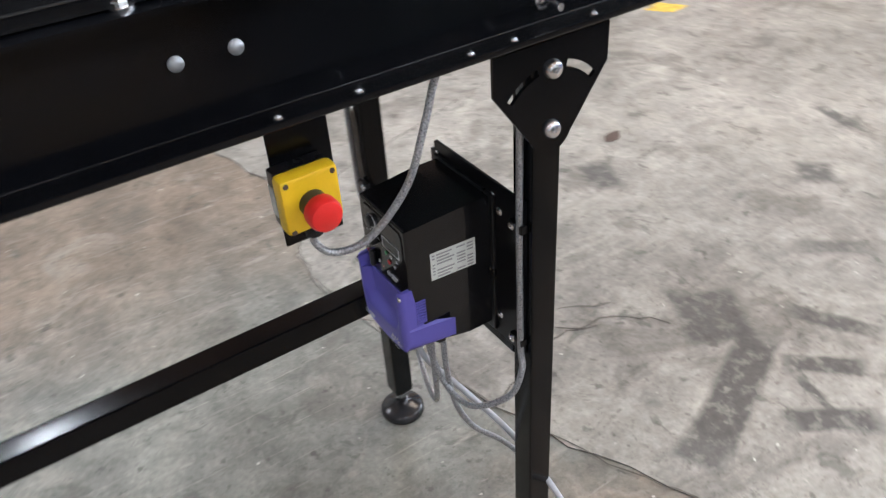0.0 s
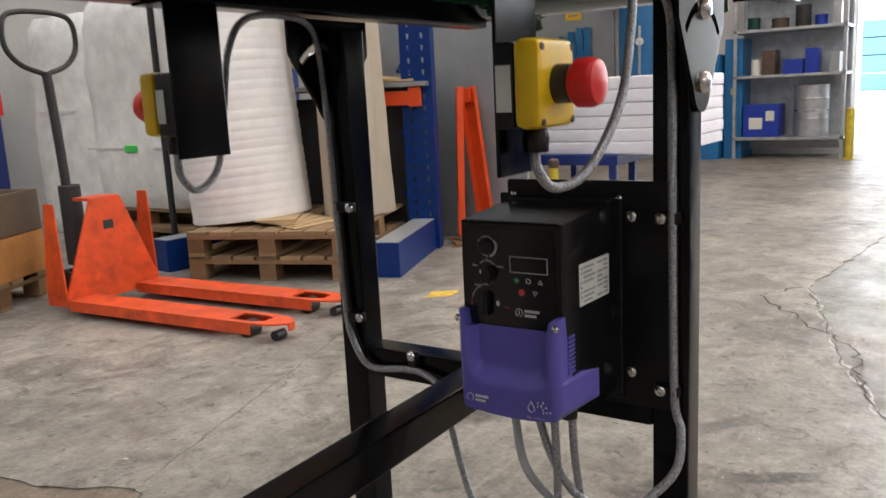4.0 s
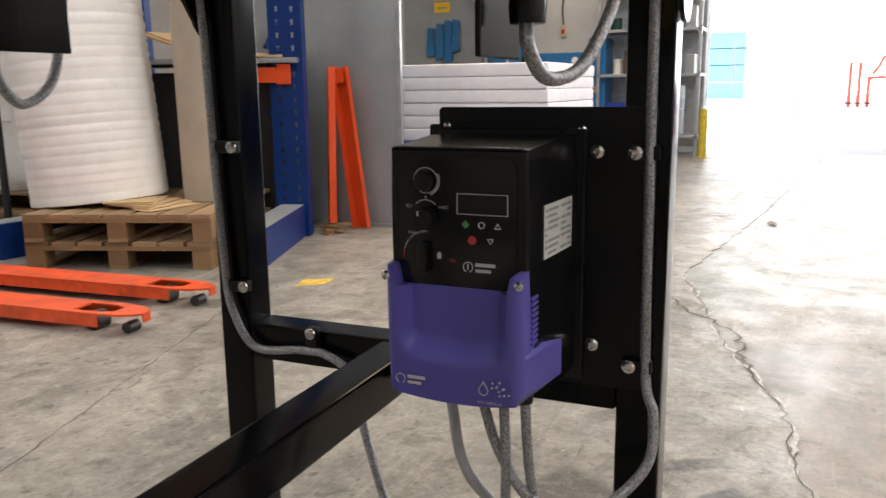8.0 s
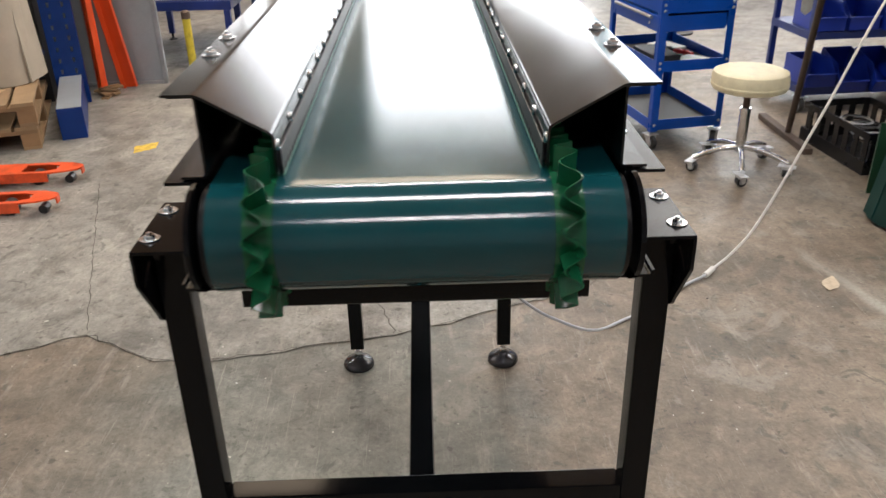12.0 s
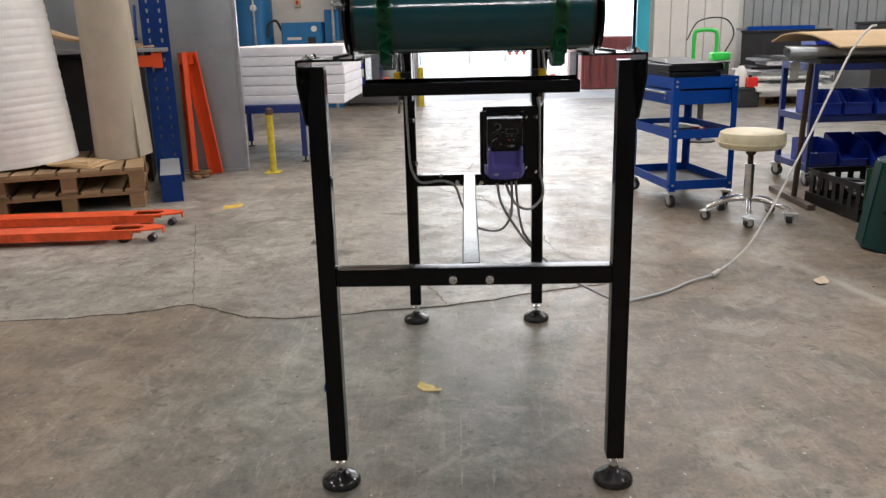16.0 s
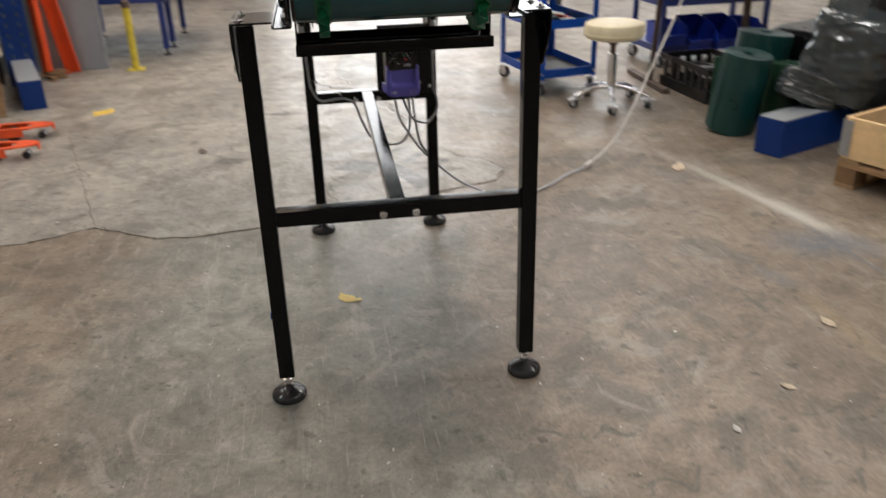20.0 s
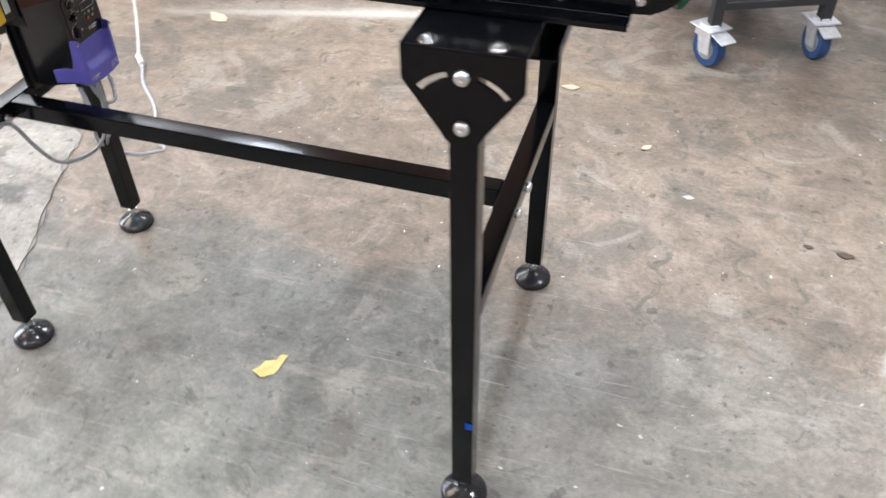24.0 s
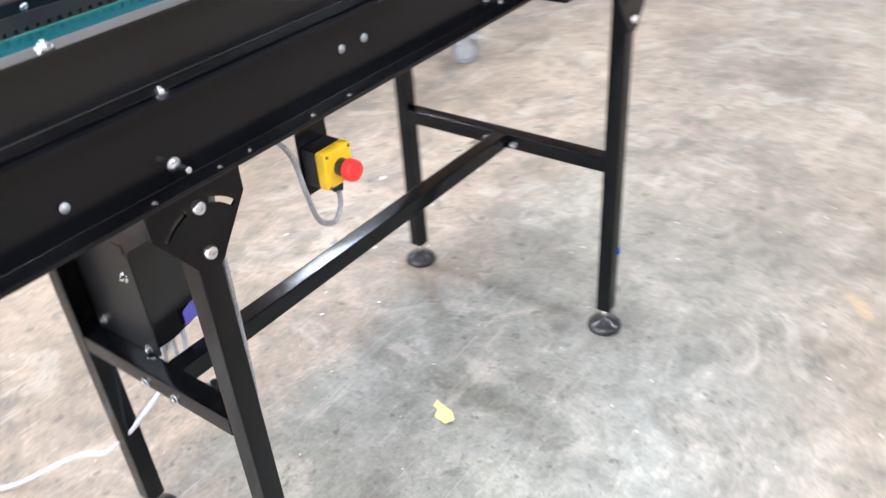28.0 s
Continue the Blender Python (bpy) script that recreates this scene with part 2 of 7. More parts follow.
WALLGREY = mat("grey_block_wall", (0.42, 0.42, 0.41), 0.8, vary=0.12, scale=1.5, bump=0.15, grain=30, stain=0.2)
CEILING = mat("warm_boarded_ceiling", (0.62, 0.385, 0.235), 0.8, vary=0.1, scale=1.2, bump=0.1, grain=20)
TYREBLUE = mat("blue_caster_tyre", (0.02, 0.06, 0.18), 0.5, vary=0.2, scale=20, bump=0.05, grain=150)
TYREGREY = mat("grey_caster_tyre", (0.2, 0.2, 0.21), 0.5, vary=0.2, scale=20, bump=0.05, grain=150)
PALLETWOOD = wood("pallet_pine", (0.28, 0.185, 0.1), axis=0, per=0.28)
PALLETWOODY = wood("pallet_pine_cross", (0.26, 0.155, 0.075), axis=1, per=0.3)
COLLARWOOD = wood("fresh_pine", (0.8, 0.57, 0.3), axis=0, per=0.06)
COLLARWOODY = wood("fresh_pine_side", (0.72, 0.5, 0.26), axis=1, per=0.06)
CRATEWOOD = wood("amber_plywood", (0.52, 0.24, 0.07), axis=0)


def floor_material(rough_screed):
    """Worn concrete: warm brown and greenish grey areas, door glare painted pale at the far end, rough lighter screed
    past the crack, stains, scratches, sheen.
    """
    m = bpy.data.materials.new("rough_screed" if rough_screed else "worn_concrete_floor")
    m.use_nodes = True
    n, l = m.node_tree.nodes, m.node_tree.links
    b = n["Principled BSDF"]
    geo = n.new("ShaderNodeNewGeometry")
    pos = geo.outputs["Position"]

    def tex(sc, detail=5, r=0.6, stretch=None, dist=0.0):
        t = n.new("ShaderNodeTexNoise")
        t.inputs["Scale"].default_value, t.inputs["Detail"].default_value, t.inputs["Roughness"].default_value, t.inputs["Distortion"].default_value = sc, detail, r, dist
        if stretch:
            mp = n.new("ShaderNodeMapping")
            mp.inputs["Rotation"].default_value = (0, 0, radians(stretch[2]))
            mp.inputs["Scale"].default_value = (stretch[0], stretch[1], 1)
            l.new(pos, mp.inputs["Vector"]), l.new(mp.outputs[0], t.inputs["Vector"])
        else:
            l.new(pos, t.inputs["Vector"])
        return t.outputs["Fac"]

    def rng(v, a, c, lo=0.0, hi=1.0):
        q = n.new("ShaderNodeMapRange")
        q.inputs["From Min"].default_value, q.inputs["From Max"].default_value = a, c
        q.inputs["To Min"].default_value, q.inputs["To Max"].default_value = lo, hi
        l.new(v, q.inputs["Value"])
        return q.outputs[0]

    def op(kind, a, c):
        q = n.new("ShaderNodeMath")
        q.operation = kind
        for i, v in enumerate((a, c)):
            if isinstance(v, (int, float)):
                q.inputs[i].default_value = v
            else:
                l.new(v, q.inputs[i])
        return q.outputs[0]

    def mix(f, a, c):
        q = n.new("ShaderNodeMix")
        q.data_type = "RGBA"
        l.new(f, q.inputs["Factor"])
        for i, v in ((6, a), (7, c)):
            if isinstance(v, tuple):
                q.inputs[i].default_value = (*v, 1)
            else:
                l.new(v, q.inputs[i])
        return q.outputs[2]

    mid, fine = tex(4.5, 6, 0.65), tex(70, 4, 0.7)
    sep = n.new("ShaderNodeSeparateXYZ")
    l.new(pos, sep.inputs[0])
    wy = op("ADD", sep.outputs["Y"], op("MULTIPLY", op("SUBTRACT", tex(1.6, 5, 0.6), 0.5), 1.1))
    grey = op("MULTIPLY", rng(wy, 0.62, 0.84), rng(wy, 2.3, 1.7))
    grey = op("MULTIPLY", grey, rng(sep.outputs["X"], -1.9, -0.5, 0.25, 1))
    col = mix(grey, (0.214, 0.174, 0.133), (0.182, 0.18, 0.156))
    # door glare put into the colour: concrete blends to pale grey towards the doorway
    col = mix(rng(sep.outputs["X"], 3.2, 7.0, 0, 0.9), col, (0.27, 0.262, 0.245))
    if rough_screed:
        col = mix(rng(tex(1.7, 5, 0.6), 0.35, 0.65), (0.295, 0.277, 0.243), (0.243, 0.228, 0.202))
    # cloudy tone, dark stains, pale worn areas, scuffs in several directions, pits and flecks
    def tone(f, dark, light):
        nonlocal col
        q = n.new("ShaderNodeVectorMath")
        q.operation = "SCALE"
        l.new(col, q.inputs[0]), l.new(rng(f, 0.3, 0.7, dark, light), q.inputs["Scale"])
        col = q.outputs[0]

    tone(tex(0.9, 8, 0.62, dist=0.4), 0.66, 1.34)
    tone(tex(5.5, 9, 0.72, dist=0.5), 0.66, 1.32)
    tone(tex(17, 7, 0.75, dist=0.5), 0.75, 1.23)
    col = mix(rng(tex(2.3, 9, 0.66, dist=0.8), 0.54, 0.61, 0, 0.55), col, (0.115, 0.105, 0.088))
    col = mix(rng(tex(3.4, 9, 0.66, dist=0.9), 0.56, 0.63, 0, 0.4), col, (0.34, 0.315, 0.268))
    col = mix(rng(tex(9, 7, 0.66, dist=1.0), 0.59, 0.64, 0, 0.55), col, (0.09, 0.09, 0.075))
    for turn, sc, lim, cc in ((25, 3.2, 0.61, (0.42, 0.39, 0.335)), (-38, 4.0, 0.63, (0.44, 0.41, 0.35)), (82, 3.0, 0.62, (0.10, 0.092, 0.078)), (8, 5.5, 0.64, (0.45, 0.42, 0.37))):
        col = mix(rng(tex(sc, 7, 0.68, (0.5, 2.6, turn), 0.35), lim - 0.02, lim + 0.08, 0, 0.32), col, cc)
    for turn, sc, lim in ((35, 7, 0.66), (-20, 9, 0.67), (70, 8, 0.67)):
        col = mix(rng(tex(sc, 4, 0.62, (0.3, 8, turn), 0.3), lim, lim + 0.04, 0, 0.26), col, (0.47, 0.44, 0.38))
    for turn, sc, lim in ((15, 7, 0.69), (-52, 6, 0.7), (63, 8, 0.7), (108, 6, 0.69)):
        col = mix(rng(tex(sc, 2, 0.5, (0.9, 14, turn), 0.9), lim, lim + 0.03, 0, 0.13), col, (0.46, 0.43, 0.37))
    col = mix(rng(tex(105, 2, 0.5), 0.66, 0.71, 0, 0.35), col, (0.06, 0.055, 0.046))
    col = mix(rng(tex(15, 4, 0.55), 0.65, 0.69, 0, 0.55), col, (0.055, 0.048, 0.04))
    col = mix(rng(tex(38, 3, 0.55), 0.645, 0.685, 0, 0.4), col, (0.06, 0.052, 0.043))
    col = mix(rng(tex(41, 1, 0.5), 0.772, 0.787, 0, 0.7), col, (0.6, 0.57, 0.5))
    # rubbed marks with soft uneven edges
    wob = n.new("ShaderNodeTexNoise")
    wob.inputs["Scale"].default_value, wob.inputs["Detail"].default_value, wob.inputs["Roughness"].default_value = 9, 6, 0.7
    l.new(pos, wob.inputs["Vector"])
    shift, bent = n.new("ShaderNodeVectorMath"), n.new("ShaderNodeVectorMath")
    shift.operation, shift.inputs[1].default_value = "SUBTRACT", (0.5, 0.5, 0.5)
    bent.operation, bent.inputs[1].default_value = "MULTIPLY_ADD", (0.045, 0.045, 0.0)
    l.new(wob.outputs["Color"], shift.inputs[0]), l.new(shift.outputs[0], bent.inputs[0]), l.new(pos, bent.inputs[2])
    worn = rng(tex(26, 5, 0.7), 0.28, 0.5)

    def rub(cx, cy, hx, hy, turn, soft, strength, colour, square=False, patchy=True):
        nonlocal col
        mp = n.new("ShaderNodeMapping")
        mp.vector_type = "TEXTURE"
        mp.inputs["Location"].default_value, mp.inputs["Rotation"].default_value, mp.inputs["Scale"].default_value = (cx, cy, 0), (0, 0, radians(turn)), (hx, hy, 1)
        l.new(bent.outputs[0], mp.inputs["Vector"])
        if square:
            ab, sp = n.new("ShaderNodeVectorMath"), n.new("ShaderNodeSeparateXYZ")
            ab.operation = "ABSOLUTE"
            l.new(mp.outputs[0], ab.inputs[0]), l.new(ab.outputs[0], sp.inputs[0])
            d = op("MAXIMUM", sp.outputs["X"], sp.outputs["Y"])
        else:
            ln = n.new("ShaderNodeVectorMath")
            ln.operation = "LENGTH"
            l.new(mp.outputs[0], ln.inputs[0])
            d = ln.outputs["Value"]
        f = rng(d, 1.0 + soft, 1.0 - soft, 0, strength)
        col = mix(op("MULTIPLY", f, worn) if patchy else f, col, colour)

    for mark_ in SCREED_RUBS if rough_screed else FLOOR_RUBS:
        rub(*mark_)
    fin = rng(fine, 0.3, 0.7, 0.84, 1.16)
    vm = n.new("ShaderNodeVectorMath")
    vm.operation = "SCALE"
    l.new(col, vm.inputs[0]), l.new(fin, vm.inputs["Scale"])
    l.new(vm.outputs[0], b.inputs["Base Color"])
    b.inputs["Specular IOR Level"].default_value = 0.2 if rough_screed else 0.25
    l.new(rng(mid, 0.3, 0.7, 0.3, 0.56) if rough_screed else rng(mid, 0.3, 0.7, 0.28, 0.54), b.inputs["Roughness"])
    h = op("ADD", op("MULTIPLY", fine, 0.06), op("MULTIPLY", tex(5, 6, 0.6), 1.9 if rough_screed else 0.35))
    bp = n.new("ShaderNodeBump")
    bp.inputs["Strength"].default_value, bp.inputs["Distance"].default_value = 0.45, 0.012
    l.new(h, bp.inputs["Height"]), l.new(bp.outputs[0], b.inputs["Normal"])
    return m


PALE, BLUISH, DULL, BUFFISH = (0.5, 0.48, 0.43), (0.12, 0.14, 0.168), (0.08, 0.077, 0.071), (0.36, 0.26, 0.13)
# centre, half sizes, turn, softness, strength, colour
FLOOR_RUBS = [
    (0.60, -0.775, 0.44, 0.022, 13, 0.8, 0.75, PALE, False, False), (0.60, -0.80, 0.45, 0.06, 13, 0.9, 0.4, PALE), (0.35, -0.84, 0.17, 0.035, 10, 0.8, 0.95, PALE, False, False),
    (0.05, -0.76, 0.16, 0.11, 60, 0.7, 0.75, BLUISH), (0.0, -0.93, 0.12, 0.06, 20, 0.8, 0.5, BLUISH), (-0.21, -0.45, 0.09, 0.04, 20, 0.7, 0.7, BLUISH),
    (-1.58, 0.69, 0.055, 0.014, 70, 0.7, 0.8, PALE, False, False), (-0.14, -0.84, 0.34, 0.012, 4, 0.9, 0.6, BLUISH), (-0.5, -0.47, 0.28, 0.03, 0, 0.9, 0.35, BUFFISH), (-1.135, 2.0, 0.06, 0.02, 40, 0.7, 0.6, BUFFISH),
]
SCREED_RUBS = [
    (1.44, 1.03, 0.10, 0.085, 58, 0.18, 0.85, DULL, True), (1.30, 0.82, 0.20, 0.05, 25, 0.2, 0.95, DULL, True), (1.10, 0.74, 0.06, 0.05, 20, 0.25, 0.8, DULL, True),
    (1.52, 0.74, 0.09, 0.028, -42, 0.25, 0.95, DULL, True), (1.39, 0.62, 0.095, 0.033, -36, 0.25, 0.95, DULL, True), (1.425, 0.70, 0.06, 0.012, 74, 0.4, 0.9, DULL, True),
    (2.63, 1.50, 0.1, 0.028, 80, 0.3, 0.85, DULL, True), (2.25, 1.31, 0.06, 0.055, 45, 0.3, 0.85, DULL, True), (1.69, 1.73, 0.08, 0.05, 75, 0.3, 0.85, DULL, True),
    (1.67, 0.83, 0.1, 0.028, -62, 0.3, 0.9, DULL, True), (1.95, 1.02, 0.09, 0.03, -40, 0.4, 0.7, DULL, True),
]
FLOOR = floor_material(False)
SCREED = floor_material(True)
CRACK = mat("crack_shadow_dirt", (0.085, 0.075, 0.063), 0.9, vary=0.3, bump=0.0)
YELLOWMARK = mat("worn_yellow_floor_paint", (0.62, 0.42, 0.06), 0.7, vary=0.3, scale=30, bump=0.05, stain=0.4)
WHITEMARK = mat("worn_white_floor_paint", (0.5, 0.48, 0.44), 0.7, vary=0.3, scale=20, bump=0.05, stain=0.5)
LEAF = mat("pale_yellow_scrap", (0.72, 0.58, 0.22), 0.7, vary=0.15, scale=30, bump=0.1)
BUFF = mat("buff_paper", (0.55, 0.46, 0.34), 0.8, vary=0.15, scale=30, bump=0.1)
YARD = mat("pale_concrete_yard", (0.66, 0.66, 0.64), 0.8, vary=0.1, scale=0.8, bump=0.1, grain=20)


# self-lit backdrop material, made to glow so the distance burns out white
BACKDROP_GLOW = bpy.data.materials.new("bright_overcast_haze")
BACKDROP_GLOW.use_nodes = True
BACKDROP_GLOW.node_tree.nodes["Principled BSDF"].inputs["Emission Color"].default_value = (1.0, 0.985, 0.96, 1)
BACKDROP_GLOW.node_tree.nodes["Principled BSDF"].inputs["Emission Strength"].default_value = 3.5


# ---- mesh helpers ----
def box(bm, sx, sy, sz, at=(0, 0, 0), m=None, bevel=0.0):
    """A box with its middle at `at`."""
    r = bmesh.ops.create_cube(bm, size=1.0)
    v = r["verts"]
    bmesh.ops.scale(bm, vec=(sx, sy, sz), verts=v)
    if bevel:
        e = list({q for w in v for q in w.link_edges})
        r = bmesh.ops.bevel(bm, geom=e, offset=bevel, segments=2, profile=0.5, affect="EDGES")
        v = list({w for f in r["faces"] for w in f.verts} | {w for w in v if w.is_valid})
    mm = Matrix.Translation(at) @ (m or Matrix())
    bmesh.ops.transform(bm, matrix=mm, verts=v)
    return bm


def span(bm, x0, x1, y0, y1, z0, z1, bevel=0.0):
    return box(bm, abs(x1 - x0), abs(y1 - y0), abs(z1 - z0), ((x0 + x1) / 2, (y0 + y1) / 2, (z0 + z1) / 2), None, bevel)


AX = {"z": Matrix(), "x": Matrix.Rotation(radians(90), 4, "Y"), "y": Matrix.Rotation(radians(-90), 4, "X")}


def lathe(bm, profile, at=(0, 0, 0), axis="z", seg=20, m=None):
    """A turned body: profile of (radius, height) along the axis."""
    rings = []
    mm = Matrix.Translation(at) @ (m or AX[axis])
    for r, h in profile:
        if r < 1e-6:
            rings.append([bm.verts.new(mm @ Vector((0, 0, h)))])
        else:
            rings.append([bm.verts.new(mm @ Vector((r * math.cos(2 * math.pi * i / seg), r * math.sin(2 * math.pi * i / seg), h))) for i in range(seg)])
    for a, c in zip(rings, rings[1:]):
        for i in range(seg):
            j = (i + 1) % seg
            q = [a[i % len(a)], a[j % len(a)], c[j % len(c)], c[i % len(c)]]
            q = list(dict.fromkeys(q))
            if len(q) > 2:
                bm.faces.new(q)
    return bm


def cyl(bm, r, h, at=(0, 0, 0), axis="z", seg=16, ch=0.0, m=None):
    """A closed cylinder from `at` along the axis, with chamfered rims."""
    c = ch or min(r, h) * 0.08
    return lathe(bm, [(0, 0), (r - c, 0), (r, c), (r, h - c), (r - c, h), (0, h)], at, axis, seg, m)


def between(bm, a, b, r, seg=10):
    a, b = Vector(a), Vector(b)
    return cyl(bm, r, (b - a).length, a, seg=seg, m=(b - a).to_track_quat("Z", "Y").to_matrix().to_4x4())


def smooth_path(pts, n=8):
    p = [Vector(q) for q in pts]
    p = [p[0] * 2 - p[1]] + p + [p[-1] * 2 - p[-2]]
    out = []
    for i in range(1, len(p) - 2):
        for k in range(n):
            t = k / n
            out.append(0.5 * ((2 * p[i]) + (p[i + 1] - p[i - 1]) * t + (2 * p[i - 1] - 5 * p[i] + 4 * p[i + 1] - p[i + 2]) * t * t + (3 * p[i] - p[i - 1] - 3 * p[i + 1] + p[i + 2]) * t ** 3))
    out.append(p[-2])
    return out


def sweep(bm, pts, r, seg=8, n=8):
    """A round tube along a smooth path."""
    path = smooth_path(pts, n)
    rings = []
    up = Vector((0.13, 0.21, 0.97))
    for i, q in enumerate(path):
        d = (path[min(i + 1, len(path) - 1)] - path[max(i - 1, 0)]).normalized()
        s = d.cross(up)
        s = s.normalized() if s.length > 1e-4 else Vector((1, 0, 0))
        up = s.cross(d).normalized()
        rings.append([bm.verts.new(q + (s * math.cos(2 * math.pi * k / seg) + up * math.sin(2 * math.pi * k / seg)) * r) for k in range(seg)])
    for a, c in zip(rings, rings[1:]):
        for k in range(seg):
            bm.faces.new([a[k], a[(k + 1) % seg], c[(k + 1) % seg], c[k]])
    bm.faces.new(rings[0][::-1]), bm.faces.new(rings[-1])
    return bm


def plate(bm, outer, holes=(), t=0.004, m=None):
    """A flat plate with holes: outlines in the local xy plane, thickness up along z."""
    verts, edges = [], []
    for loop in (outer, *holes):
        vs = [bm.verts.new((x, y, 0)) for x, y in loop]
        edges += [bm.edges.new((vs[i], vs[(i + 1) % len(vs)])) for i in range(len(vs))]
        verts += vs
    r = bmesh.ops.triangle_fill(bm, use_beauty=True, use_dissolve=False, edges=edges)
    faces = [g for g in r["geom"] if isinstance(g, bmesh.types.BMFace)]
    e = bmesh.ops.extrude_face_region(bm, geom=faces)
    nv = [g for g in e["geom"] if isinstance(g, bmesh.types.BMVert)]
    bmesh.ops.translate(bm, vec=(0, 0, t), verts=nv)
    if m is not None:
        bmesh.ops.transform(bm, matrix=m, verts=verts + nv)
    return bm


def prism(bm, prof, length, m=None):
    """An extruded closed outline, from z = 0 to length in local axes."""
    return plate(bm, prof, (), length, m)


def open_profile(pts, t, fold=0.005):
    """The closed outline of a folded sheet of thickness t along an open line, its folds rounded."""
    p = [Vector(pts[0])]
    for a, q, c in zip(pts, pts[1:], pts[2:]):
        a, q, c = Vector(a), Vector(q), Vector(c)
        ra, rc = min(fold, (a - q).length * 0.4), min(fold, (c - q).length * 0.4)
        s0, s1 = q + (a - q).normalized() * ra, q + (c - q).normalized() * rc
        p += [s0 * (1 - k) ** 2 + q * 2 * k * (1 - k) + s1 * k * k for k in (0, 0.33, 0.67, 1)] if fold else [q]
    p.append(Vector(pts[-1]))
    left, right = [], []
    for i, q in enumerate(p):
        d0 = (p[i] - p[i - 1]).normalized() if i else (p[1] - p[0]).normalized()
        d1 = (p[i + 1] - p[i]).normalized() if i < len(p) - 1 else d0
        nn = Vector((-(d0 + d1).y, (d0 + d1).x)).normalized()
        k = 1 / max(0.3, nn.dot(Vector((-d0.y, d0.x))))
        left.append(q + nn * t * 0.5 * k), right.append(q - nn * t * 0.5 * k)
    return [(q.x, q.y) for q in left + right[::-1]]


def obj(name, bm, material, smooth=False):
    bmesh.ops.recalc_face_normals(bm, faces=bm.faces)
    me = bpy.data.meshes.new(name)
    normals = None
    if smooth:
        # corner normals weighted by face area, so that large faces stay flat up to their rounded edges
        bm.normal_update()
        area = {f: f.calc_area() for f in bm.faces}
        normals = []
        for f in bm.faces:
            for v in f.verts:
                q = Vector()
                for g in v.link_faces:
                    if g.normal.dot(f.normal) > 0.72:
                        q += g.normal * area[g]
                normals.append(q.normalized() if q.length > 1e-12 else f.normal.copy())
    bm.to_mesh(me)
    bm.free()
    me.materials.append(material)
    if smooth:
        me.polygons.foreach_set("use_smooth", [True] * len(me.polygons))
        me.normals_split_custom_set(normals)
    return new(name, me)


def part(name, bm, material, parent, label="", smooth=True, m=None):
    ob = obj(name, bm, material, smooth)
    ob.parent = parent
    if m is not None:
        ob.matrix_local = m
    if label:
        tagged(ob, label)
    return ob


def again(ob, m, parent=None):
    """Another part on the same mesh."""
    o = new(ob.name.split(".")[0], ob.data)
    o.parent = parent or ob.parent
    o.matrix_local = m
    return o


def thing(name, m, label, category, group="", kind=""):
    ob = new(name)
    ob.empty_display_size = 0.1
    ob.matrix_world = m
    return tagged(ob, label, category, group, kind)


def solid(name, bm, material, label, category, m=None, group="", kind="", smooth=True):
    ob = obj(name, bm, material, smooth)
    if m is not None:
        ob.matrix_world = m
    return tagged(ob, label, category, group, kind)


def B():
    return bmesh.new()


def writing(text, size, material, name, parent, m):
    """Raised lettering in the built-in font, as a flat mesh."""
    c = bpy.data.curves.new("lettering", "FONT")
    c.body, c.size, c.align_x, c.align_y = text, size, "CENTER", "CENTER"
    tmp = bpy.data.objects.new("lettering", c)
    me = bpy.data.meshes.new_from_object(tmp)
    bpy.data.objects.remove(tmp)
    me.materials.append(material)
    o = new(name, me)
    o.parent = parent
    o.matrix_local = m
    return o


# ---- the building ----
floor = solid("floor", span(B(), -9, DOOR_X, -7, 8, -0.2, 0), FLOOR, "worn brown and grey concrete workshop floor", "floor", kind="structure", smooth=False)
solid("ground", span(B(), DOOR_X, 3000, -2500, 2500, -0.25, -0.02), YARD, "pale sunlit concrete yard outside the door", "ground", kind="structure", smooth=False)
bm = B()
# heights of the window openings, assumed out of view to let daylight in
WIN0, WIN1 = 2.3, 5.05
span(bm, DOOR_X, DOOR_X + 0.25, DOOR_Y1, 8, 0, WIN0)
span(bm, DOOR_X, DOOR_X + 0.25, -7, DOOR_Y0, 0, WIN0)
span(bm, DOOR_X, DOOR_X + 0.25, -7, 8, WIN1, CEIL)
span(bm, DOOR_X, DOOR_X + 0.25, -7, -6.6, WIN0, WIN1)
span(bm, DOOR_X, DOOR_X + 0.25, 5.2, 8, WIN0, WIN1)
span(bm, DOOR_X, DOOR_X + 0.25, DOOR_Y1 + 0.1, 3.3, WIN0, WIN1)
span(bm, DOOR_X, DOOR_X + 0.25, 3.3, 5.2, 3.6, WIN1)
span(bm, DOOR_X, DOOR_X + 0.25, DOOR_Y0 - 0.1, DOOR_Y0, WIN0, WIN1)
span(bm, DOOR_X, DOOR_X + 0.25, DOOR_Y1, DOOR_Y1 + 0.1, WIN0, WIN1)
span(bm, DOOR_X, DOOR_X + 0.25, DOOR_Y0, DOOR_Y1, DOOR_Z, WIN1)
solid("wall_east", bm, WALL, "pale painted workshop wall with a wide doorway", "wall", kind="structure", smooth=False)
solid("wall_west", span(B(), -9.25, -9, -7, 8, 0, CEIL), WALLGREY, "grey painted workshop wall", "wall", kind="structure", smooth=False)
solid("wall_north", span(B(), -9, DOOR_X, 8, 8.25, 0, CEIL), WALLGREY, "grey painted workshop wall behind the racking", "wall", kind="structure", smooth=False)
solid("wall_south", span(B(), -9, DOOR_X, -7.25, -7, 0, CEIL), WALL, "pale painted workshop wall", "wall", kind="structure", smooth=False)
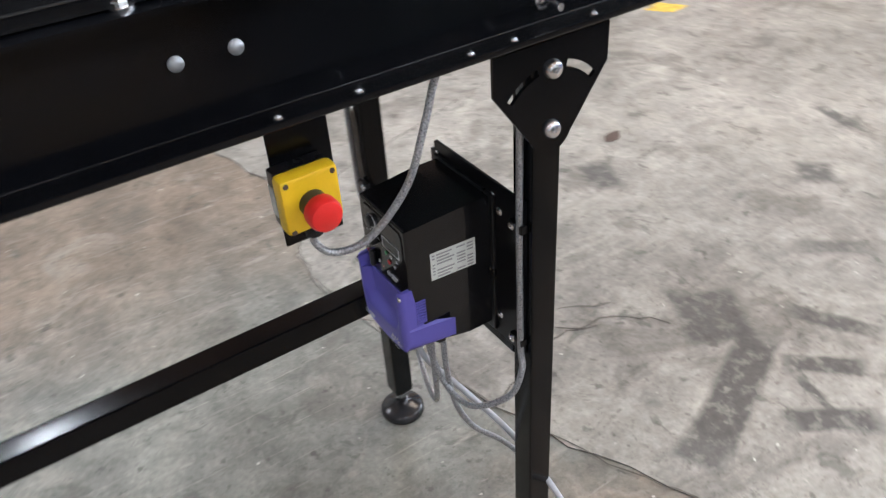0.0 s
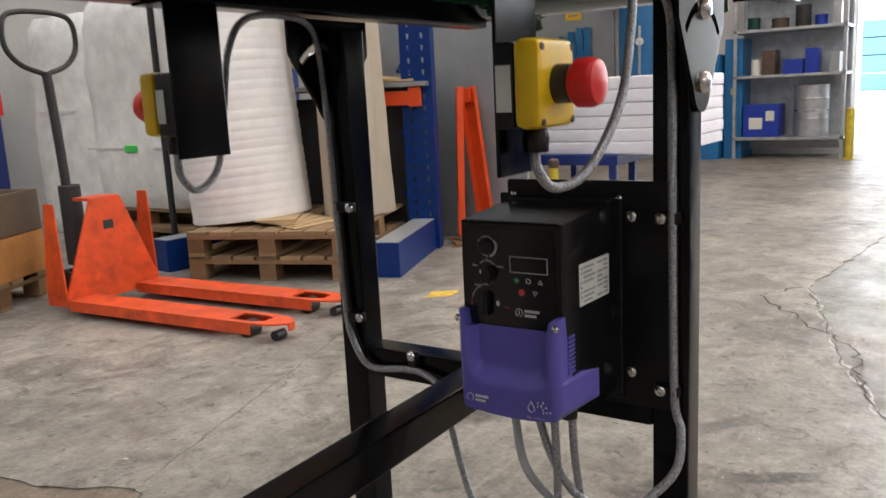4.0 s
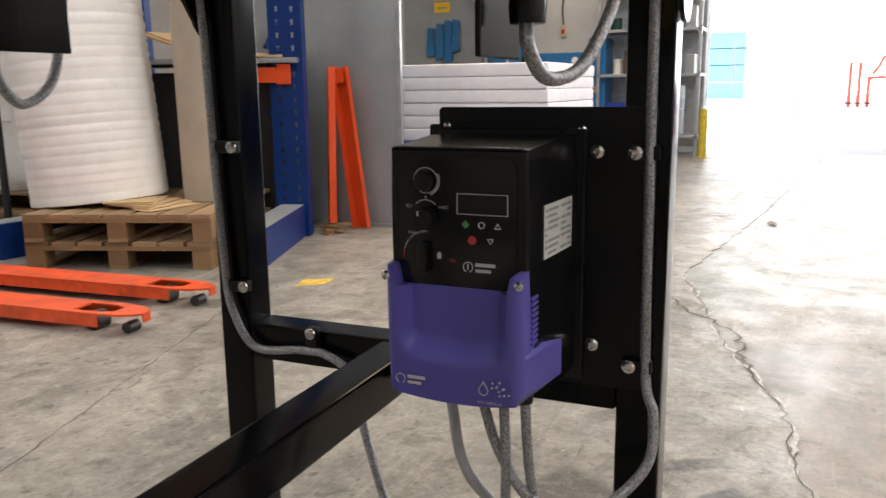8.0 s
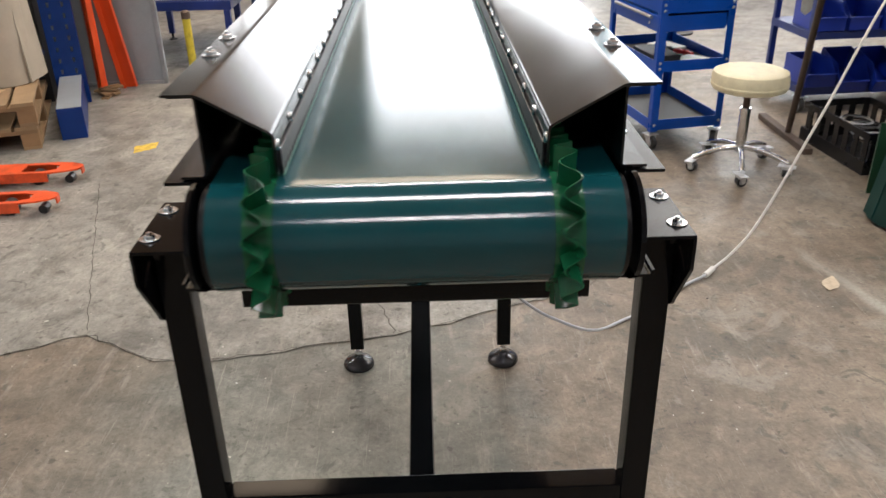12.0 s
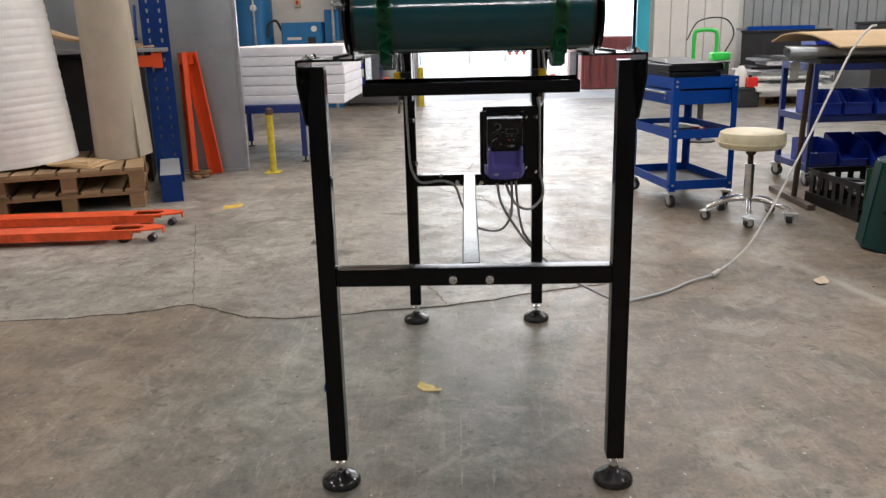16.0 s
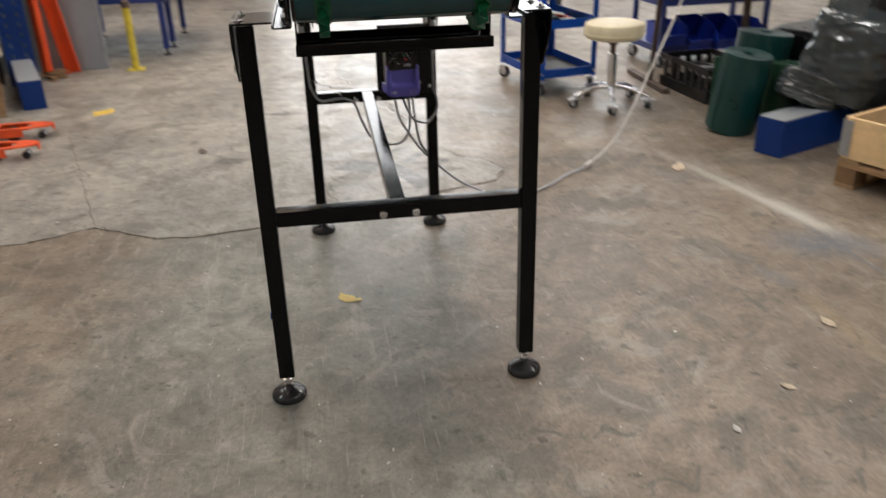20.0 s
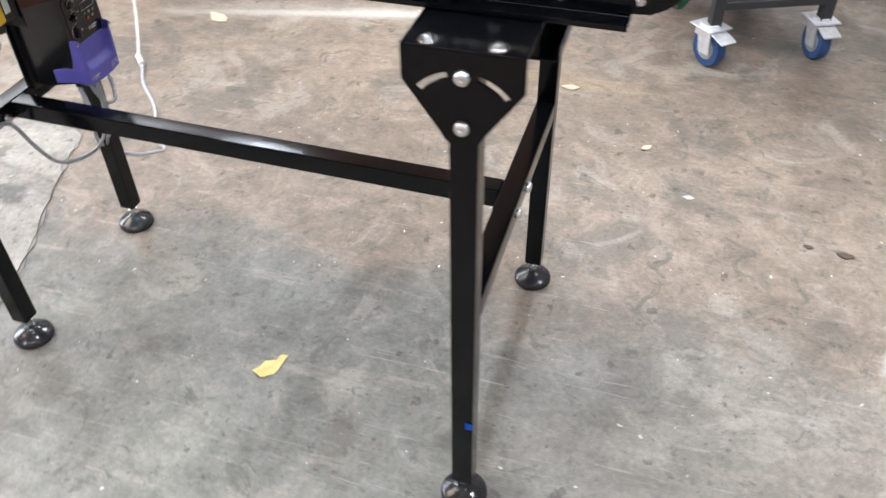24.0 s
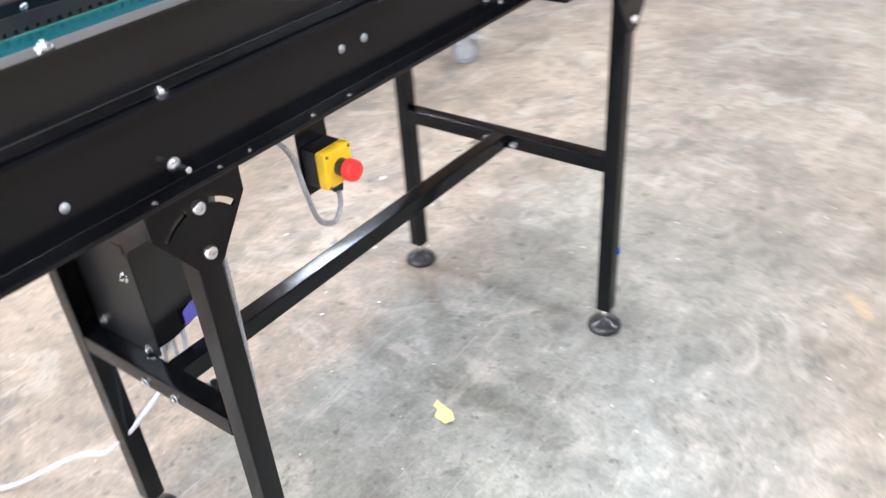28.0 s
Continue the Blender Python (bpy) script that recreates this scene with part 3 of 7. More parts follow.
solid("ceiling", span(B(), -9.25, DOOR_X + 0.25, -7.25, 8.25, CEIL, CEIL + 0.2), CEILING, "warm tan boarded workshop ceiling", "ceiling", kind="structure", smooth=False)

# ---- the conveyor ----
conv = thing("belt_conveyor", pose(0, 1.01, 0), "black steel belt conveyor with dark green belt on four legs", "conveyor")
X0, X1, AZ, AR = -0.84, 1.07, 1.185, 0.063
RAIL0, RAIL1 = -0.83, 1.05
SIDES = (1, -1.045)  # the frame reaches a little further on the aisle side
# profile axes: local x of the plate is y of the conveyor, local y is z, thickness runs along x
ALONG = Matrix(((0, 0, 1, 0), (1, 0, 0, 0), (0, 1, 0, 0), (0, 0, 0, 1)))
for s in SIDES:
    prof = open_profile([(s * 0.286, 1.248), (s * 0.243, 1.248), (s * 0.243, 1.108), (s * 0.285, 1.108), (s * 0.285, 1.116)], 0.004)
    part("side_rail", prism(B(), prof, RAIL1 - RAIL0, pose(RAIL0, 0, 0) @ ALONG), RAILBLACK, conv, "black folded steel channel")
    prof = open_profile([(s * 0.153, 1.256), (s * 0.153, 1.306), (s * 0.234, 1.353), (s * 0.272, 1.353)], 0.003)
    part("side_guard", prism(B(), prof, RAIL1 - RAIL0 + 0.01, pose(RAIL0 - 0.004, 0, 0) @ ALONG), GUARD, conv, "black folded sheet guard with sloping face")
    prof = open_profile([(s * 0.268, 1.3495), (s * 0.237, 1.3495), (s * 0.237, 1.2535), (s * 0.266, 1.2535)], 0.003)
    part("guard_support", prism(B(), prof, RAIL1 - RAIL0 - 0.02, pose(RAIL0 + 0.004, 0, 0) @ ALONG), GUARDSIDE, conv)
    bm = B()
    prof = open_profile([(s * 0.149, 1.262), (s * 0.149, 1.284)], 0.002)
    prism(bm, prof, RAIL1 - RAIL0 - 0.03, pose(RAIL0 + 0.01, 0, 0) @ ALONG)
    for k in range(92):
        xk = RAIL0 + 0.015 + k * 0.02
        span(bm, xk, xk + 0.012, s * 0.148, s * 0.150, 1.2525, 1.2625)
    part("rubber_skirt", bm, RUBBER, conv, "black toothed rubber skirt", smooth=False)
    part("skirt_piping", prism(B(), open_profile([(s * 0.1478, 1.2515), (s * 0.1478, 1.2532)], 0.0014), RAIL1 - RAIL0 - 0.03, pose(RAIL0 + 0.01, 0, 0) @ ALONG), SEAM, conv, "thin pale green belt seam", smooth=False)


# belt loop round the two drums
def loop(d, off):
    """A point and outward normal on the belt's loop, d metres along it, lifted by off; the return run is carried higher."""
    half = X1 - X0
    r = AR
    arc = math.pi * r
    total = 2 * half + 2 * arc
    d %= total
    if d < half:
        p, nn = Vector((X0 + d, 0, AZ + r)), Vector((0, 0, 1))
    elif d < half + arc:
        a = math.pi / 2 - (d - half) / r
        nn = Vector((math.cos(a), 0, math.sin(a)))
        p = Vector((X1, 0, AZ)) + nn * r
    elif d < 2 * half + arc:
        q = d - half - arc
        k = min(max((min(q, half - q) - 0.03) / 0.14, 0), 1)
        p, nn = Vector((X1 - q, 0, AZ - r + 0.046 * k * k * (3 - 2 * k))), Vector((0, 0, -1))
    else:
        a = -math.pi / 2 - (d - 2 * half - arc) / r
        nn = Vector((math.cos(a), 0, math.sin(a)))
        p = Vector((X0, 0, AZ)) + nn * r
    return p + nn * off


LOOP = 2 * (X1 - X0) + 2 * math.pi * AR


def band(bm, y0, y1, o0, o1, n):
    rings = []
    for i in range(n):
        d = LOOP * i / n
        rings.append([bm.verts.new(loop(d, o) + Vector((0, y, 0))) for y, o in ((y0, o0), (y0, o1), (y1, o1), (y1, o0))])
    for i in range(n):
        a, c = rings[i], rings[(i + 1) % n]
        for k in range(4):
            bm.faces.new([a[k], a[(k + 1) % 4], c[(k + 1) % 4], c[k]])
    return bm


belt = part("belt", band(B(), -0.241, 0.229, 0.0, 0.003, 420), BELT, conv, "glossy dark green belt")
for s in SIDES:
    bm = B()
    waves = 150
    n = waves * 10
    rings = []
    for i in range(n):
        d = LOOP * i / n
        y = s * 0.17 + 0.0115 * math.sin(2 * math.pi * waves * i / n)
        rings.append([bm.verts.new(loop(d, o) + Vector((0, y + dy, 0))) for o, dy in ((0.003, -0.0012), (0.036, -0.001), (0.036, 0.001), (0.003, 0.0012))])
    for i in range(n):
        a, c = rings[i], rings[(i + 1) % n]
        for k in range(3):
            bm.faces.new([a[k], a[k + 1], c[k + 1], c[k]])
    band(bm, s * 0.17 - 0.017, s * 0.17 + 0.017, 0.003, 0.006, 420)
    part("corrugated_sidewall", bm, WAVE, conv, "wavy bright green rubber sidewall")

for x in (X0, X1):
    part("drum", lathe(B(), [(0, -0.249), (AR - 0.004, -0.249), (AR - 0.001, -0.247), (AR - 0.001, 0.236), (AR - 0.004, 0.238), (0, 0.238)], (x, 0, AZ), "y", 40), BLACKSAT, conv, "black belt drum")
    sx = 1 if x > 0 else -1
    for s in SIDES:
        arc = [(x + sx * 0.066 * math.cos(a), AZ + 0.066 * math.sin(a)) for a in [radians(-90 + 12 * i) for i in range(16)]]
        outer = [(x - sx * 0.13, AZ - 0.05)] + [(x - sx * 0.03, AZ - 0.066)] + arc + [(x - sx * 0.03, AZ + 0.066), (x - sx * 0.13, AZ + 0.05)]
        ym = Matrix(((1, 0, 0, 0), (0, 0, 1, 0), (0, 1, 0, 0), (0, 0, 0, 1)))
        ep = part("end_plate", plate(B(), outer, (), 0.006, pose(0, s * 0.249 - 0.003, 0) @ ym), BLACK, conv, "black rounded bearing plate", smooth=False)
        bm = B()
        box(bm, 0.018, 0.012, 0.018, (x, s * 0.254, AZ), pose(0, 0, 0, 0, 8, 0), 0.003)
        part("axle_end", bm, CHROME, ep, "square steel axle end")
        for dz in (-0.047, 0.047):
            bm = B()
            lathe(bm, [(0, 0), (0.007, 0), (0.007, 0.003), (0.004, 0.006), (0, 0.006)], (x, s * 0.252, AZ + dz), m=AX["y"] if s > 0 else AX["y"] @ pose(0, 0, 0, 180), seg=12)
            part("screw", bm, CHROME, ep)


def bolt_mesh(r=0.0078, h=0.0075, washer=0.0118):
    bm = B()
    cyl(bm, washer, 0.0022, seg=18)
    lathe(bm, [(0, 0.002), (r, 0.002), (r, h - 0.002), (r * 0.8, h), (0, h)], seg=6)
    lathe(bm, [(0, h), (r * 0.5, h), (r * 0.45, h + 0.003), (0, h + 0.003)], seg=10)
    return bm


BOLT = obj("bolt", bolt_mesh(), CHROME, True).data
SMALL = obj("bolt", bolt_mesh(0.0045, 0.004, 0.0062), CHROME, True).data
DOME = obj("bolt", lathe(B(), [(0, 0), (0.0125, 0), (0.0125, 0.0025), (0.0105, 0.007), (0.0085, 0.0085), (0.0035, 0.009), (0.003, 0.006), (0, 0.006)], seg=20), CHROME, True).data
MINI = obj("bolt", lathe(B(), [(0, 0), (0.0042, 0), (0.0042, 0.0015), (0.0028, 0.0028), (0.001, 0.003), (0.0008, 0.0015), (0, 0.0015)], seg=14), CHROME, True).data
PAN = obj("bolt", lathe(B(), [(0, 0), (0.0068, 0), (0.0068, 0.0016), (0.005, 0.0034), (0.003, 0.0038), (0.0024, 0.0018), (0, 0.0018)], seg=18), CHROME, True).data
SPOT = obj("bolt", lathe(B(), [(0, 0), (0.008, 0), (0.008, 0.002), (0.005, 0.0045), (0, 0.005)], seg=16), GALV, True).data
for o in [o for o in scene.objects if o.name.startswith("bolt")]:
    bpy.data.objects.remove(o)


def bolt(data, at, axis, parent, turn=0):
    rot = {"z": (0, 0, 0), "-z": (180, 0, 0), "y": (-90, 0, 0), "-y": (90, 0, 0), "x": (0, 90, 0), "-x": (0, -90, 0)}[axis]
    o = new("bolt", data)
    o.parent = parent
    o.matrix_local = pose(*at, *rot) @ pose(0, 0, 0, 0, 0, turn)
    return o


guards = [o for o in conv.children if o.name.startswith("side_guard")]
rails = [o for o in conv.children if o.name.startswith("side_rail")]
for s, g, r in ((SIDES[0], guards[0], rails[0]), (SIDES[1], guards[1], rails[1])):
    out = "y" if s > 0 else "-y"
    for i in range(18):
        x = RAIL0 + 0.005 + i * 0.106
        bolt(PAN, (x, s * 0.1515, 1.291), "-y" if s > 0 else "y", g, 17 * i)
    for x in (-0.648, -0.543, 0.05, 0.155, 0.75, 0.86):
        bolt(BOLT, (x, s * 0.257, 1.3545), "z", g, 40 * x)
    for x in (-0.692, -0.589, 0.155, 0.62, 0.9):
        bolt(BOLT, (x, s * 0.262, 1.25), "z", r, 70 * x)
    for x, z in ((0.190, 1.183), (0.249, 1.183)):
        bolt(SPOT, (x, s * 0.245, z), out, r)
    for x, z in ((-0.2, 1.138), (0.62, 1.137)):
        bolt(BOLT, (x, s * 0.245, z), out, r, 12)
        bm = B()
        cyl(bm, 0.005, 0.035, (x, s * 0.245 - (0 if s > 0 else 0.035), z), "y", 10)
        part("stud", bm, CHROME, r)
    for x in (0.268, 0.359, 0.5, 0.56, 0.68):
        bolt(SMALL, (x, s * 0.268, 1.11), "z", r, 30 * x)
    # belt tensioner near the front drum
    bolt(SPOT, (0.79, s * 0.246, 1.155), out, r, 8)
    bolt(SPOT, (0.95, s * 0.246, 1.155), out, r, 33)
    for sx, x in ((1, X0),):
        for k, (dx, z) in enumerate(((0.11, 1.21), (0.15, 1.155), (0.11, 1.135), (0.2, 1.14))):
            bolt(BOLT, (x + sx * dx, s * 0.246, z), out, r, 25 * k)
        ten = part("tensioner", span(B(), x + sx * 0.425, x + sx * 0.431, s * 0.245, s * 0.275, 1.118, 1.24), BLACK, conv, "threaded belt tensioner", smooth=False)
        part("tension_lug", span(B(), x + sx * 0.262, x + sx * 0.268, s * 0.245, s * 0.275, 1.118, 1.2), BLACK, ten, smooth=False)
        part("threaded_rod", cyl(B(), 0.0065, 0.28, (x + sx * 0.14, s * 0.262, 1.158), "x", 10), YELLOWZINC, ten, "yellow zinc rod")
        for dx in (0.19, 0.225, 0.25, 0.272, 0.388):
            part("nut", lathe(B(), [(0, 0), (0.0125, 0), (0.0125, 0.012), (0, 0.012)], (x + sx * dx - 0.005, s * 0.262, 1.158), "x", 6), YELLOWZINC if dx < 0.2 else CHROME, ten, smooth=False)
        bolt(BOLT, (x + 0.445, s * 0.246, 1.177), out, r, 10)
        bolt(BOLT, (x + 0.31, s * 0.246, 1.235), out, r, 40)

# gearbox and end cover at the drive drum, on the aisle side
gb = part("gearbox", span(B(), 1.0, 1.142, -0.292, -0.2665, 1.121, 1.262, 0.006), BLACK, conv, "black gearbox at the drive drum")
part("end_cover", span(B(), 1.143, 1.149, -0.302, -0.19, 1.116, 1.275, 0.002), GUARD, gb, "glossy end cover")
part("flange_end", span(B(), 1.051, 1.14, -0.298, -0.2665, 1.106, 1.11), RAILBLACK, gb, smooth=False)
for x, z in ((1.025, 1.15), (1.025, 1.235), (1.085, 1.15), (1.085, 1.235), (1.12, 1.19)):
    bolt(BOLT, (x, -0.292, z), "-y", gb, 300 * x)
# cross tray under the front drum
for xa, xb in ((-0.735, -0.56),):
    bm = B()
    prof = open_profile([(xa, 1.052), (xa, 1.025), (xb, 1.025), (xb, 1.052)], 0.003)
    prism(bm, prof, 0.48, Matrix(((1, 0, 0, 0), (0, 0, 1, -0.24), (0, 1, 0, 0), (0, 0, 0, 1))))
    span(bm, xa + 0.03, xb - 0.03, -0.2385, -0.2345, 1.0265, 1.106)
    span(bm, xa + 0.03, xb - 0.03, 0.2345, 0.2385, 1.0265, 1.106)
    part("cross_tray", bm, BLACK, conv, "black folded cross tray", smooth=False)


# legs with feet
def square_tube(bm, w, length, m):
    box(bm, w, w, length, (0, 0, 0), m @ pose(0, 0, length / 2), 0.004)
    return bm


def foot(parent, x, y):
    f = part("foot", lathe(B(), [(0, 0), (0.05, 0), (0.052, 0.005), (0.051, 0.014), (0.045, 0.022), (0.026, 0.03), (0.015, 0.038), (0.013, 0.042), (0, 0.042)], (x, y, 0), seg=28), FOOTBLACK, parent, "black levelling foot")
    bm = B()
    cyl(bm, 0.007, 0.06, (x, y, 0.035), seg=12)
    lathe(bm, [(0, 0.05), (0.013, 0.05), (0.013, 0.06), (0, 0.06)], (x, y, 0), seg=6)
    part("threaded_stud", bm, CHROME, f, smooth=False)


def slot(cx, cz, r, a0, a1, w):
    """The outline of a curved slot round a pivot."""
    n = 9
    out = [(cx + (r + w) * math.sin(radians(a0 + (a1 - a0) * i / n)), cz + (r + w) * math.cos(radians(a0 + (a1 - a0) * i / n))) for i in range(n + 1)]
    out += [(cx + (r - w) * math.sin(radians(a1 - (a1 - a0) * i / n)), cz + (r - w) * math.cos(radians(a1 - (a1 - a0) * i / n))) for i in range(n + 1)]
    return out


YM = Matrix(((1, 0, 0, 0), (0, 0, 1, 0), (0, 1, 0, 0), (0, 0, 0, 1)))
LEG = 0.045
for x, hy, s in ((-0.63, 0.361, 1), (-0.63, 0.361, -1), (0.61, 0.232, 1), (0.61, 0.262, -1)):
    for hy in (hy,):
        leg = part("leg", square_tube(B(), LEG, 1.088 - 0.075, pose(x, s * hy, 0.075)), BLACK, conv, "black square steel leg")
        foot(leg, x, s * hy)
        yo = s * (hy + LEG / 2)
        top = 1.102
        outer = [(x - 0.0875, top), (x - 0.0875, top - 0.05)] + [(x + 0.033 * math.cos(a), top - 0.118 + 0.033 * math.sin(a)) for a in [radians(200 + 14 * i) for i in range(11)]] + [(x + 0.0875, top - 0.05), (x + 0.0875, top)]
        holes = [slot(x, top - 0.117, 0.084, 15, 50, 0.005), slot(x, top - 0.117, 0.084, -50, -15, 0.005)]
        bm = plate(B(), outer, holes, 0.005, pose(0, yo - (0.005 if s < 0 else 0) + s * 0.0015, 0) @ YM)
        br = part("leg_bracket", bm, BLACK, conv, "black slotted swivel bracket", smooth=False)
        if x < 0:
            part("bracket_plate", span(B(), x - 0.0875, x + 0.0875, s * 0.245, yo + s * 0.006, top - 0.001, top + 0.004, 0.001), BLACK, br, smooth=False)
            for dx in (-0.045, 0.052):
                bolt(BOLT, (x + dx, s * (hy + 0.012), top + 0.004), "z", br, 300 * dx)
                part("washer", cyl(B(), 0.0145, 0.002, (x + dx, s * (hy + 0.012), top + 0.004), seg=20), CHROME, br)
        for dz in (-0.037, -0.117):
            bolt(DOME, (x, yo + s * 0.006, top + dz), "y" if s > 0 else "-y", br)
# blue marker on the outer front leg
part("tape_marker", span(B(), -0.654, -0.638, 0.3845, 0.386, 0.275, 0.293), TROLLEYBLUE, [o for o in conv.children if o.name.startswith("leg")][0], "small blue tape marker", smooth=False)

for x, y0, y1, z in ((-0.63, -0.361, 0.361, 0.577), (0.61, -0.262, 0.232, 0.591)):
    part("cross_bar", box(B(), LEG, y1 - y0 - LEG, LEG, (x, (y0 + y1) / 2, z), None, 0.004), BLACK, conv, "black square steel cross bar")
bar = part("stretcher", box(B(), 1.24 - LEG, LEG, LEG, (-0.01, 0.005, 0.584), pose(0, 0, 0, 0, -0.64, 0), 0.004), BLACK, conv, "black square steel stretcher")
for y in (0.05, -0.04):
    bolt(DOME, (-0.653, y, 0.571), "-x", bar)
    bolt(BOLT, (-0.607, y, 0.571), "x", bar)
    bolt(DOME, (0.587, y, 0.582), "-x", bar)
    bolt(BOLT, (0.633, y, 0.582), "x", bar)

# drive unit on its mounting plate
mount = part("mounting_plate", plate(B(), [(-0.272, 0.595), (-0.272, 0.8745), (-0.053, 0.8745), (-0.05, 0.8715), (-0.05, 0.857), (-0.041, 0.857), (-0.039, 0.855), (-0.039, 0.617), (-0.075, 0.595)], (), 0.004, pose(0.583, 0, 0) @ ALONG), BLACKSAT, conv, "black steel mounting plate", smooth=False)
for y, z in ((-0.216, 0.832), (-0.215, 0.638)):
    bolt(PAN, (0.583, y, z), "-x", mount)
for y, z in ((-0.216, 0.832), (-0.215, 0.638), (-0.07, 0.8), (-0.07, 0.622)):
    bolt(BOLT, (0.587, y, z), "x", mount, 200 * z)
YC, W2 = -0.129, 0.063
bm = B()
prof = [(-W2 - 0.006, 0.616), (W2 + 0.006, 0.616), (W2 + 0.007, 0.67), (W2 + 0.007, 0.815), (W2 + 0.004, 0.849), (-W2 - 0.004, 0.849), (-W2 - 0.007, 0.815), (-W2 - 0.007, 0.67)]
front = [(-W2, 0.632), (W2, 0.632), (W2 + 0.001, 0.69), (W2 + 0.001, 0.80), (W2, 0.843), (-W2, 0.843), (-W2 - 0.001, 0.80), (-W2 - 0.001, 0.69)]
loops = [[bm.verts.new((x, YC + y + (0.002 * math.copysign(1, -y) if inset else 0), z - (0.0015 if inset and z > 0.7 else 0))) for y, z in pr] for x, pr, inset in ((0.583, prof, 0), (0.535, prof, 0), (0.442, front, 0), (0.439, front, 1))]
for a, c in zip(loops, loops[1:]):
    for k in range(8):
        bm.faces.new([a[k], a[(k + 1) % 8], c[(k + 1) % 8], c[k]])
bm.faces.new(loops[0]), bm.faces.new(loops[-1])
drive = part("drive_unit", bm, DRIVEBLACK, conv, "black and purple motor drive unit", smooth=False)
for y, z in ((YC - 0.072, 0.853), (YC - 0.072, 0.608), (YC + 0.07, 0.856)):
    bolt(MINI, (0.583, y, z), "-x", mount)
part("mount_flange", span(B(), 0.577, 0.583, YC - W2 - 0.014, YC + W2 + 0.014, 0.602, 0.8535, 0.0015), PLASTIC, drive, smooth=False)
part("top_lip", span(B(), 0.44, 0.4425, YC - W2 + 0.004, YC + W2 - 0.004, 0.8425, 0.8445), BLACKSAT, drive, smooth=False)
# front panel
outer = [(YC + W2 * 0.86 * c, z) for c, z in ((-1, 0.716), (1, 0.716), (1, 0.828), (0.9, 0.836), (-0.9, 0.836), (-1, 0.828))]
part("front_panel", plate(B(), outer, (), 0.0015, pose(0.4375, 0, 0) @ ALONG), SCREEN, drive, "glossy black control panel", smooth=False)
# purple terminal cover, its front scooped
bm = B()
NU, NV = 40, 30
grid = []
for j in range(NV + 1):
    row = []
    for i in range(NU + 1):
        u, v = i / NU * 2 - 1, j / NV
        wing = 0.018 * min(max((0.86 - abs(u)) / 0.06, 0), 1)
        zt = 0.742 - wing
        zb = 0.627 - 0.006 * (1 - u * u) + 0.012 * max(0, abs(u) - 0.9) * 10
        z = zb + (zt - zb) * v
        y = YC + u * (W2 + 0.001 + 0.001 * (1 - v))
        scoop = min(max((0.80 - abs(u)) / 0.17, 0), 1) * min(max((z - (0.656 + 0.026 * u * u * u * u)) / 0.022, 0), 1)
        scoop = scoop * scoop * (3 - 2 * scoop)
        x = 0.4205 + 0.0148 * scoop + 0.012 * max(0, abs(u) - 0.86) ** 2 * 40 + 0.004 * (1 - v) * (1 - v)
        row.append(bm.verts.new((x, y, z)))
    grid.append(row)
for j in range(NV):
    for i in range(NU):
        bm.faces.new([grid[j][i], grid[j][i + 1], grid[j + 1][i + 1], grid[j + 1][i]])
edge = [e for e in bm.edges if len(e.link_faces) == 1]
r = bmesh.ops.extrude_edge_only(bm, edges=edge)
for v in [g for g in r["geom"] if isinstance(g, bmesh.types.BMVert)]:
    low = v.co.z < 0.668
    v.co.x = 0.505 if low else 0.474
    if low and abs(v.co.y - YC) > W2 - 0.002:
        v.co.y = YC + math.copysign(W2 + 0.013, v.co.y - YC)
cover = part("terminal_cover", bm, PURPLE, drive, "purple plastic terminal cover")
for y in (-1, 1):
    bolt(MINI, (0.4225, YC + y * (W2 - 0.0015), 0.733), "-x", cover)


def face(bm_pts, material, name, label="", lift=0.0):
    return part(name, plate(B(), bm_pts, (), 0.0006, pose(0.4368 - lift, 0, 0) @ ALONG), material, drive, label, smooth=False)


def ring(cy, cz, r0, r1, a0=0, a1=360, n=28):
    return [(cy + r1 * math.cos(radians(a0 + (a1 - a0) * i / n)), cz + r1 * math.sin(radians(a0 + (a1 - a0) * i / n))) for i in range(n + 1)] + [(cy + r0 * math.cos(radians(a1 - (a1 - a0) * i / n)), cz + r0 * math.sin(radians(a1 - (a1 - a0) * i / n))) for i in range(n + 1)]


# seen from the front the left of the panel is +y
KY = YC + 0.028
face(ring(KY, 0.816, 0.0105, 0.0115, 0, 300), PRINT, "dial_scale", lift=0.0008)
face(ring(KY, 0.816, 0.0105, 0.0135, 150, 250), PRINT, "dial_scale", lift=0.0008)
part("dial_knob", lathe(B(), [(0, 0), (0.0095, 0), (0.0088, 0.006), (0.0075, 0.007), (0, 0.007)], (0.4367, KY, 0.816), m=pose(0, 0, 0, 0, -90, 0), seg=20), PLASTIC, drive, "small black dial")
face(ring(KY, 0.786, 0.0128, 0.0136, 45, 135), PRINT, "selector_scale", lift=0.0008)
sel = part("selector_knob", lathe(B(), [(0, 0), (0.0095, 0), (0.009, 0.006), (0.008, 0.009), (0, 0.009)], (0.4367, KY - 0.001, 0.784), m=pose(0, 0, 0, 0, -90, 0), seg=20), PLASTIC, drive)
span_b = span(B(), 0.4268, 0.4276, KY + 0.003, KY + 0.0045, 0.786, 0.7905)
part("selector_mark", span_b, PRINT, sel, smooth=False)
mains = part("isolator_handle", box(B(), 0.009, 0.011, 0.028, (0.4325, KY + 0.002, 0.749), None, 0.004), PLASTIC, drive, "black isolator handle")
face(ring(KY - 0.001, 0.749, 0.0225, 0.0232, 15, 88), PRINT, "isolator_scale", lift=0.0008)
